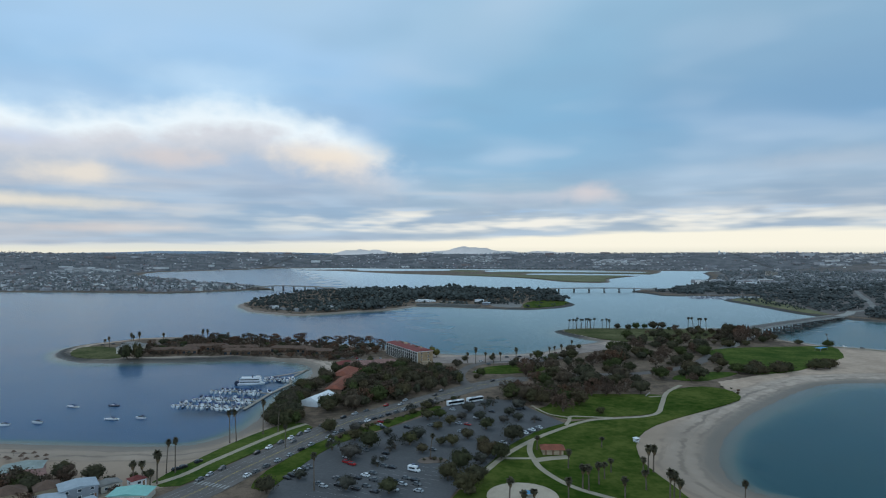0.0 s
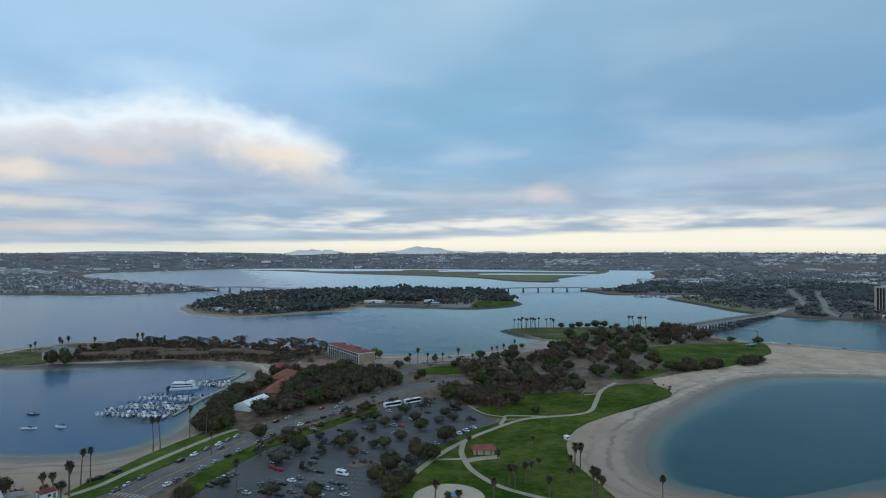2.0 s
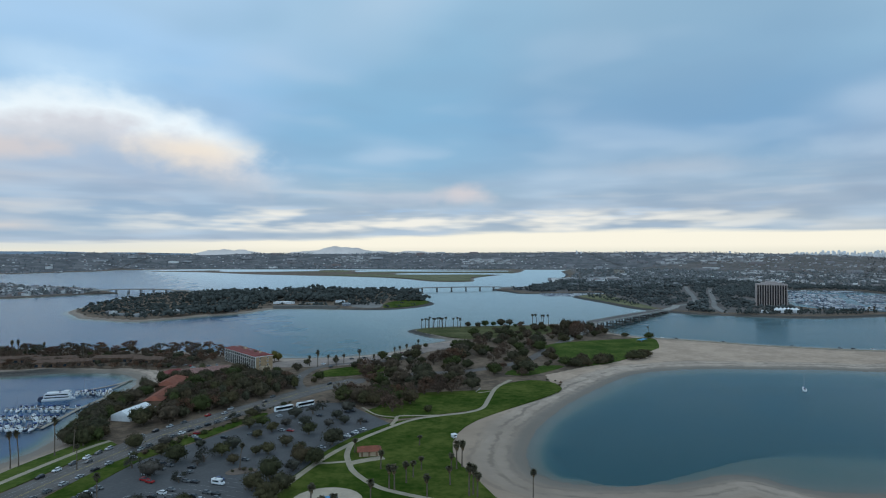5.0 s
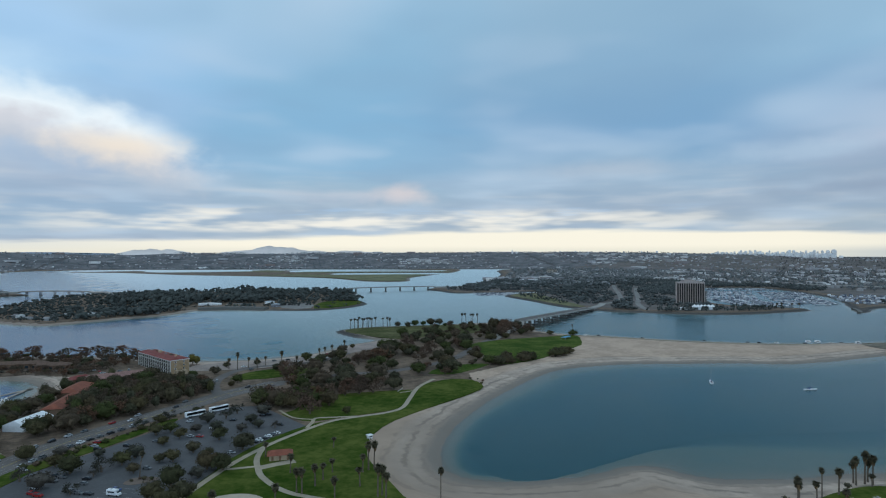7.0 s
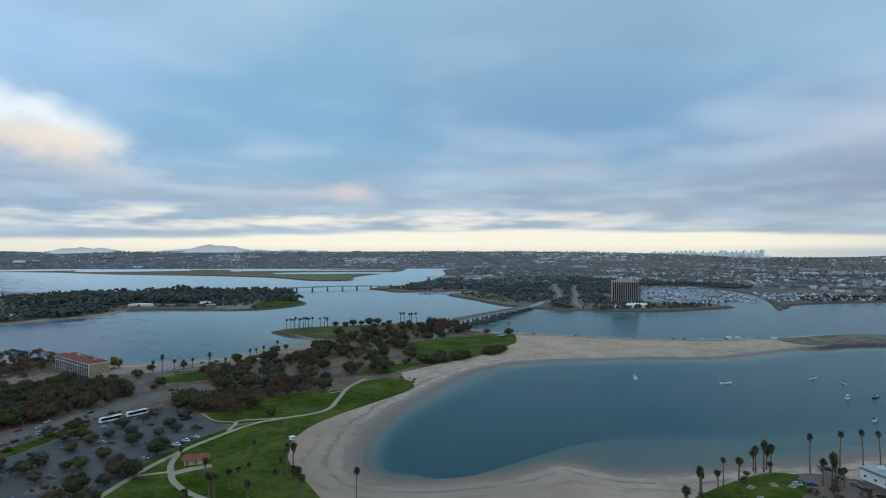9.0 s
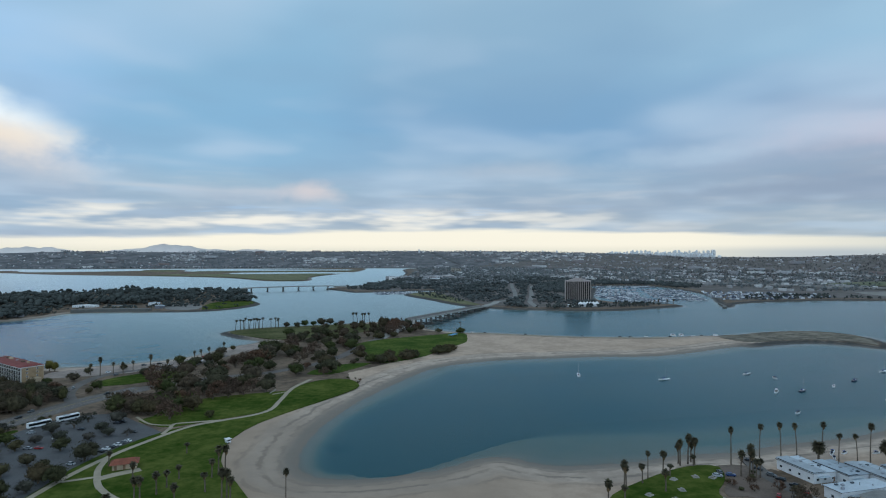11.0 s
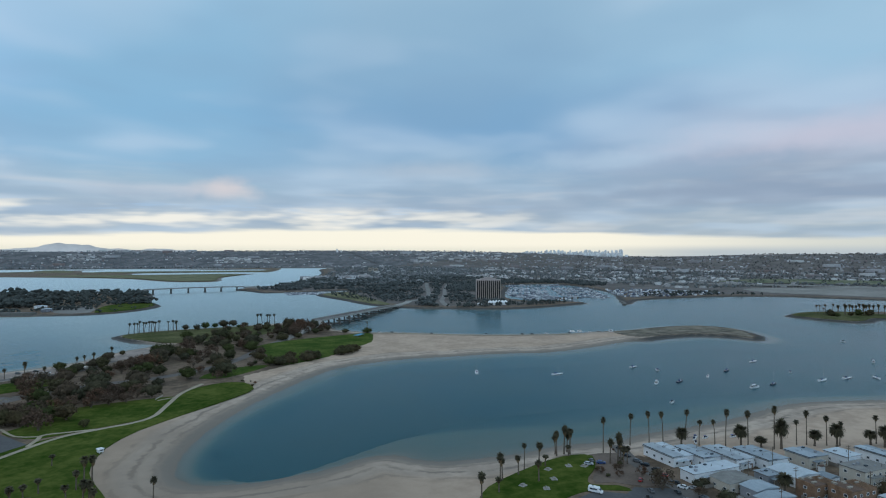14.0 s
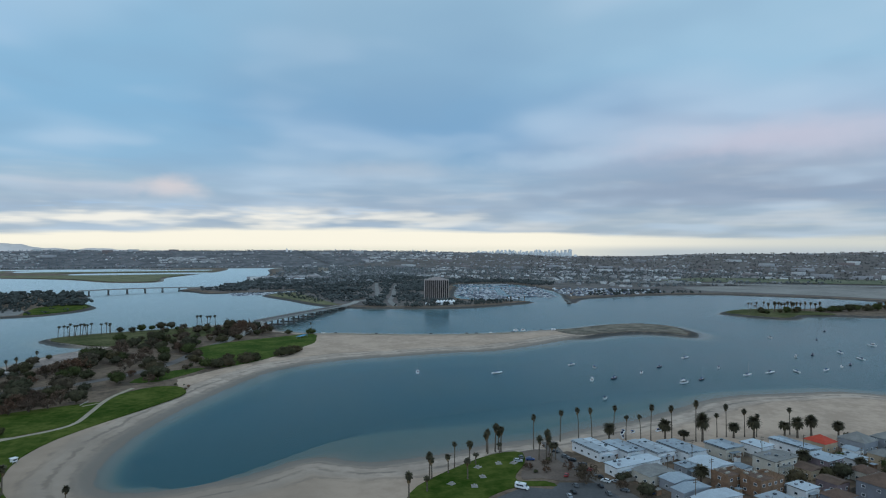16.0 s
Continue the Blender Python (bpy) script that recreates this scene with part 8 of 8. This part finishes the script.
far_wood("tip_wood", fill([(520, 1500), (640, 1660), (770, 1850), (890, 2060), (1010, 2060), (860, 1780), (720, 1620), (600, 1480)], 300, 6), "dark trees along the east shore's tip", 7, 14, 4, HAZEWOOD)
# town on the point, left of the bay
front = fill([(-1500, 1520), (-1124, 1550), (-827, 1532), (-732, 1512), (-600, 1570), (-500, 1655), (-560, 1790), (-850, 2060), (-1300, 2560), (-1700, 2700)], 1150, 12)
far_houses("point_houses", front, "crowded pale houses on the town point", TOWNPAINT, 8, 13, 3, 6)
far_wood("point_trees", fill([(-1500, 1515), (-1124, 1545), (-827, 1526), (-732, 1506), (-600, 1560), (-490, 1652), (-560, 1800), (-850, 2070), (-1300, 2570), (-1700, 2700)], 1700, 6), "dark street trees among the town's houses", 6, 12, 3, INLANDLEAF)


def on_hills(n, az0, az1, depth0, depth1, power=1.0):
    a = rf.uniform(az0, az1, n)
    start = np.interp(a, [-60, -36, -25, -12, 0, 16, 24, 32, 40, 50, 60, 72, 90], [2900, 3250, 3700, 4100, 4080, 3950, 3900, 3600, 3300, 2950, 2780, 2760, 2760])
    r = start + depth0 + (depth1 - depth0) * rf.rand(n) ** power
    r = np.minimum(r, 4800)
    x, y = r * np.sin(np.radians(a)), r * np.cos(np.radians(a))
    ok = signed(x, y, smooth_line(FAR_SHORE, 3)) > 10
    ok |= signed(x, y, smooth_line(TOWN_POINT, 3)) > 10
    ok |= signed(x, y, smooth_line(HARBOUR_LAND, 3)) > 30
    keep = ok & (y > -200)
    x, y = x[keep], y[keep]
    return np.stack([x, y], -1), hill_height(x, y) - 0.6


def quarter(pts, lo, hi):
    """Streets of houses and belts of trees take turns over the mesas: how built-up a place is."""
    a = np.arctan2(pts[:, 0], pts[:, 1])
    r = np.hypot(pts[:, 0], pts[:, 1])
    u = 0.7 * waves(a * 3600, r, 24, 1.1) + 0.6 * waves(a * 3600, r * 1.4, 95, 0.2) + 0.3 * waves(a * 3600, r, 9, 2.2)
    return rf.rand(len(pts)) < soft(u, lo, hi)


p, z = on_hills(13000, -42, 84, -120, 1500)
k = quarter(p, -0.05, 0.45)
p, z = p[k], z[k]
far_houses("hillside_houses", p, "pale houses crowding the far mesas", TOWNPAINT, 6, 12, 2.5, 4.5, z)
# haze put into the leaf colour by sector, palest in the middle one
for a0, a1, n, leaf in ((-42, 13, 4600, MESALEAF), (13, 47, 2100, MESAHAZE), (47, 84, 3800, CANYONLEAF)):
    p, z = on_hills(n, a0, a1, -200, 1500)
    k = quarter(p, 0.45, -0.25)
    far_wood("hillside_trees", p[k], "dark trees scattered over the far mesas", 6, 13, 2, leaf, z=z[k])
p, z = on_hills(70, -40, 80, 0, 900)
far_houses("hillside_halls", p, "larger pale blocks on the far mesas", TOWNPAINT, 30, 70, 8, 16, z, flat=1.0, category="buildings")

for a0, a1, r0, r1, n, s in ((-32.5, -28.0, 3480, 3760, 60, 26), (1.5, 5.5, 4350, 4560, 90, 14), (14.0, 19.0, 4200, 4400, 60, 22), (32, 40, 3900, 4400, 90, 24)):
    a, r = np.radians(rf.uniform(a0, a1, n)), rf.uniform(r0, r1, n)
    p = np.stack([r * np.sin(a), r * np.cos(a)], -1)
    far_houses("campus_blocks", p, "cluster of larger white blocks on a far mesa", CAMPUS, s * 0.5, s * 1.5, 4, 9, np.maximum(hill_height(p[:, 0], p[:, 1]) - 0.6, 2.3), flat=0.7, category="buildings")

# harbour land: woods, halls and the crowded basin
wood = fill([(600, 1000), (630, 920), (670, 876), (740, 826), (800, 835), (850, 905), (880, 1000), (930, 1090), (900, 1150), (1150, 1400), (1500, 1600), (1400, 2000), (1100, 2000), (800, 1800), (640, 1640), (540, 1560), (560, 1450), (720, 1420), (750, 1370), (640, 1310), (615, 1150)], 3600, 6)
wood = wood[signed(wood[:, 0], wood[:, 1], [(792, 905), (866, 890), (884, 950), (800, 990)]) < 0]
wood = wood[signed(wood[:, 0], wood[:, 1], [(738, 868), (800, 838), (820, 846), (800, 878), (750, 886)]) < 0]
wood = clear(wood, [[(598, 915), (640, 960), (680, 1005), (712, 1030), (770, 1080), (883, 1255), (985, 1425), (1087, 1589)], [(688, 880), (745, 985), (820, 1089), (940, 1265), (1062, 1441)]], 15)
wood = wood[waves(wood[:, 0], wood[:, 1], 26, 3.3) > -0.22]
wood = wood[signed(wood[:, 0], wood[:, 1], [(600, 960), (600, 1100), (606, 1270), (700, 1340), (690, 1200), (650, 1050)]) < 0]
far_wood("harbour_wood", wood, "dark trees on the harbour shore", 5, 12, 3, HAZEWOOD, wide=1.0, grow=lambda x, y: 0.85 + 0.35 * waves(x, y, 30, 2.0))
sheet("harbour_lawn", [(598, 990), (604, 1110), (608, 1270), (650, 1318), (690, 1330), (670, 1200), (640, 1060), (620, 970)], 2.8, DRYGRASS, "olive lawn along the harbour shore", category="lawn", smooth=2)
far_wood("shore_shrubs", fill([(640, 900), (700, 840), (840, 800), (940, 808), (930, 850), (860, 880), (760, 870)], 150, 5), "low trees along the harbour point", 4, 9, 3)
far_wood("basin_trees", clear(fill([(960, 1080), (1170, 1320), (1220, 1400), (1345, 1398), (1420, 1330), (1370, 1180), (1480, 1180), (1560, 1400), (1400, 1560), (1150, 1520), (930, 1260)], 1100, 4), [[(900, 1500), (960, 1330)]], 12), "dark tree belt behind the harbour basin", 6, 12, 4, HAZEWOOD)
far_wood("lawn_trees", fill([(606, 990), (612, 1110), (616, 1260), (690, 1320), (670, 1200), (640, 1060)], 70, 2), "small trees on the harbour lawn", 4, 8, 3)
far_wood("south_shore_trees", fill([(1150, 830), (1240, 800), (1370, 775), (1480, 700), (1500, 760), (1400, 900), (1300, 930)], 80, 4), "dark trees along the south shore", 4, 9, 4, wide=0.7)
far_houses("seaside_halls", fill([(820, 1900), (1060, 1900), (1100, 2050), (850, 2060)], 34), "long white seaside park halls", TOWNPAINT, 20, 50, 5, 11, flat=0.8, category="buildings")
inland_all = fill([(1500, 1000), (1700, 800), (2100, 650), (2900, 1000), (2700, 2200), (2100, 2900), (1500, 2900), (1200, 2200), (1500, 1700)], 7600, 20)
inland_all = inland_all[(signed(inland_all[:, 0], inland_all[:, 1], RIVER) < -15) & (signed(inland_all[:, 0], inland_all[:, 1], FIELD) < -15)]
k = quarter(inland_all, -0.1, 0.4)
inland = np.concatenate([inland_all[k][:620], inland_all[~k][:2200]])
far_houses("inland_houses", inland[:620], "low pale buildings beyond the harbour", CAMPUS, 7, 20, 3, 6, np.maximum(hill_height(inland[:620, 0], inland[:620, 1]) - 0.6, 2.3))
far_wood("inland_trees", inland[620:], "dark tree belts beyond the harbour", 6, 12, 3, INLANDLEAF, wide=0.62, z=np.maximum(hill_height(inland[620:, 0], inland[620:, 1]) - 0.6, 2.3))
east = fill([(560, 1560), (700, 1600), (800, 1820), (1200, 2650), (1480, 3250), (2300, 3400), (2000, 2600), (1500, 1900), (1000, 1500)], 1300, 16)
far_houses("east_houses", east[:300], "pale low buildings on the east shore", EASTPAINT, 8, 22, 3, 7)
far_wood("east_trees", east[300:], "dark woods on the east shore", 7, 14, 4, INLANDLEAF, wide=0.7)
far_wood("strip_trees", fill([(-560, 3900), (270, 3800), (1050, 3570), (1340, 3480), (1400, 3600), (700, 3800), (-300, 4050)], 300, 5), "dark trees along the far shore", 5, 10, 2)


def fleet(name, pts, label, lmin=7, lmax=14, head=0.6):
    """Moored craft, far off: hull with a pointed bow, cabin and mast."""
    n = len(pts)
    L = rf.uniform(lmin, lmax, n)
    a = head + rf.normal(0, 0.12, n) + rf.choice([0, math.pi], n)
    hullv = np.array([[-0.5, -0.15, 0], [0.2, -0.15, 0], [0.5, 0, 0], [0.2, 0.15, 0], [-0.5, 0.15, 0], [-0.5, -0.16, 1.3], [0.2, -0.16, 1.4], [0.52, 0, 1.7], [0.2, 0.16, 1.4], [-0.5, 0.16, 1.3]])
    cab = np.array([[-0.25, -0.10, 1.3], [0.15, -0.10, 1.3], [0.15, 0.10, 1.3], [-0.25, 0.10, 1.3], [-0.22, -0.09, 2.6], [0.08, -0.09, 2.6], [0.08, 0.09, 2.6], [-0.22, 0.09, 2.6]])
    mast = np.array([[0.03, -0.008, 1.3], [0.05, 0.0, 1.3], [0.03, 0.008, 1.3], [0.03, -0.006, 9.0], [0.045, 0.0, 9.0], [0.03, 0.006, 9.0]])
    shape = np.concatenate([hullv, cab, mast])
    tall = rf.uniform(0.4, 1.5, n) * (rf.rand(n) < 0.6)
    v = np.repeat(shape[None], n, 0)
    v[:, 21:, 2] = 1.3 + 8.0 * tall[:, None]
    v[:, :, :2] *= L[:, None, None]
    c, s = np.cos(a)[:, None], np.sin(a)[:, None]
    w = np.stack([pts[:, :1] + v[..., 0] * c - v[..., 1] * s, pts[:, 1:2] + v[..., 0] * s + v[..., 1] * c, v[..., 2] - 0.2], -1)
    k = (np.arange(n) * len(shape))[:, None, None]
    q = np.array([[0, 1, 6, 5], [1, 2, 7, 6], [2, 3, 8, 7], [3, 4, 9, 8], [4, 0, 5, 9], [10, 11, 15, 14], [11, 12, 16, 15], [12, 13, 17, 16], [13, 10, 14, 17], [14, 15, 16, 17], [18, 19, 22, 21], [19, 20, 23, 22], [20, 18, 21, 23]])
    p5 = np.array([[5, 6, 7, 8, 9]])
    return mesh_of(name, w.reshape(-1, 3), [(q[None] + k).reshape(-1, 4), (p5[None] + k).reshape(-1, 5)], BOATPAINT, label, "boats")


def berths(a, b, rows, gap, step):
    """Rows of berths from a to b, row after row across it."""
    a, b = np.array(a, float), np.array(b, float)
    u = (b - a) / np.linalg.norm(b - a)
    w = np.array([-u[1], u[0]])
    n = int(np.linalg.norm(b - a) / step)
    return np.concatenate([a + w * gap * r + u * step * np.arange(n)[:, None] + rf.normal(0, 0.5, (n, 2)) for r in range(rows)])


inner = np.concatenate([berths((925, 900), (985, 1060), 6, -15, 3.8), berths((990, 1075), (1190, 1300), 7, -15, 4.2), berths((1235, 1375), (1395, 1315), 4, -15, 4.2), berths((1100, 862), (1340, 1160), 7, 15, 4.2)])
inner = inner[rf.rand(len(inner)) < 0.34]
inner = inner[signed(inner[:, 0], inner[:, 1], smooth_line(HARBOUR_LAND, 3)) < -3]
fleet("harbour_fleet", inner, "hundreds of white boats berthed in the harbour basin", 8, 16, head=2.3)
yard = fill([(1120, 845), (1240, 810), (1420, 790), (1480, 860), (1380, 1020), (1300, 1060)], 330, 4)
far_houses("boat_yard", yard, "boats, vans and sheds in the harbour yard", BOATPAINT, 2.2, 7, 1.4, 2.8, flat=0.7, category="boat yard")
north = berths((560, 1390), (735, 1360), 5, -15, 4.2)
fleet("north_fleet", north[signed(north[:, 0], north[:, 1], smooth_line(HARBOUR_LAND, 3)) < -2], "white boats berthed along the north dock", head=1.4)
strip("harbour_pier", [(1060, 800), (1036, 772), (1016, 752), (1000, 742)], 6, 2.2, DARKCON, "dark stone harbour pier head", thick=3.0, smooth=0)
strip("levee_road", [(1640, 1000), (1820, 900), (2020, 800), (2130, 570), (2280, 230)], 14, 4.2, DARKCON, "low dark levee beside the river bed", thick=2.5)
strip("river_bridge", [(1500, 1500), (1750, 1000), (2000, 600), (2300, 200)], 14, [9, 9, 9, 9], DECK, "long pale road bridge across the flats", thick=2.0)
sheet("green_field", FIELD, 4.6, mat("field_grass", (0.085, 0.120, 0.055), 1.0, 0.35, 0.008, 0.08, tint=(0.14, 0.135, 0.085)), "green playing fields beyond the river", category="field", smooth=2)
far_wood("field_trees", fill(FIELD, 70, 20), "scattered dark trees on the playing fields", 6, 11, 3, z=np.full(70, 4.5))

# distant city towers, ridge and mountains
# facade colours are lightened to carry the haze over the city
CITY = town_mat("hazed_city_facade", [(0.0, (0.60, 0.60, 0.60)), (0.5, (0.68, 0.675, 0.67)), (1.0, (0.80, 0.79, 0.78))])


def far_tower(az, r, w, h, z0=55.0):
    x, y = r * math.sin(radians(az)), r * math.cos(radians(az))
    ob = tagged(empty("city_tower", pose(x, y, z0, 0, 0, -az + rc.uniform(-20, 20))), "pale hazy city tower on the skyline", "tower block", "city skyline")
    part("shaft", boxes((-w / 2, -w / 2, -30, w / 2, w / 2, h)), CITY, ob)
    part("crown", boxes((-w / 3, -w / 3, h, w / 3, w / 3, h + rc.uniform(2, 6))), CITY, ob)


for i in range(37):
    a = 42.3 + i * 0.215 + rc.uniform(-0.08, 0.08)
    k = 0.55 + 0.45 * math.sin(i * 1.9) ** 2
    far_tower(a, 4650, rc.uniform(9, 19), 34 + 30 * k * rc.uniform(0.4, 1.0) * (0.65 if i < 8 else 1.0))
far_tower(50.45, 4650, 20, 58)
far_tower(50.85, 4650, 24, 60)
for a in (30.4, 30.8, 36.2, 37.5, 24.6, 25.0, 29.0):
    far_tower(a, 4640, rc.uniform(8, 14), rc.uniform(52, 60))
a = np.radians(rf.uniform(42.0, 51.2, 110))
p = np.stack([4600 * np.sin(a), 4600 * np.cos(a)], -1) + rf.normal(0, 20, (110, 2))
far_houses("city_blocks", p, "hazy low blocks at the feet of the city towers", CITY, 14, 34, 22, 40, np.full(110, 58.0), flat=1.0, category="buildings")
# mountain haze is painted into the base colour, as for the long ridge below
HAZE = mat("hazed_mountain", (0.72, 0.645, 0.61), 1.0, 0.08, 0.002, 0.02)


def mountain(az, half, top, label, r=4830.0, depth=70.0, material=None):
    """A far ridge: a ragged heap that is higher towards its middle."""
    n, verts, faces = 40, [], []
    for i in range(n + 1):
        u = 2 * i / n - 1
        h = max(0.0, top * (1 - abs(u) ** 1.25) * (1 + 0.20 * math.sin(5.1 * u + az) + 0.14 * math.sin(13 * u + 2 * az) + 0.06 * math.sin(31 * u)))
        for rr, z in ((r - depth, 60.0), (r, 100 + h), (r + depth, 60.0)):
            a = radians(az + u * half)
            verts.append((42 + rr * math.sin(a), rr * math.cos(a) - 10, z))
    for i in range(n):
        for j in range(2):
            faces.append((3 * i + j, 3 * i + 3 + j, 3 * i + 4 + j, 3 * i + 1 + j))
    tagged(raw("mountain", verts, faces, material or HAZE, smooth=True), label, "mountain", kind="structure")


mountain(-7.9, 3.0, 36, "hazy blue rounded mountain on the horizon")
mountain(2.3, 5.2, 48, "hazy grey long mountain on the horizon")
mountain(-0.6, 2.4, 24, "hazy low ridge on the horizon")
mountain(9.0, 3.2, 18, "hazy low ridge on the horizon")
mountain(-22, 11, 16, "hazy blue long low ridge on the horizon", material=mat("hazed_ridge", (0.24, 0.30, 0.37), 1.0, 0.1, 0.002, 0.02))
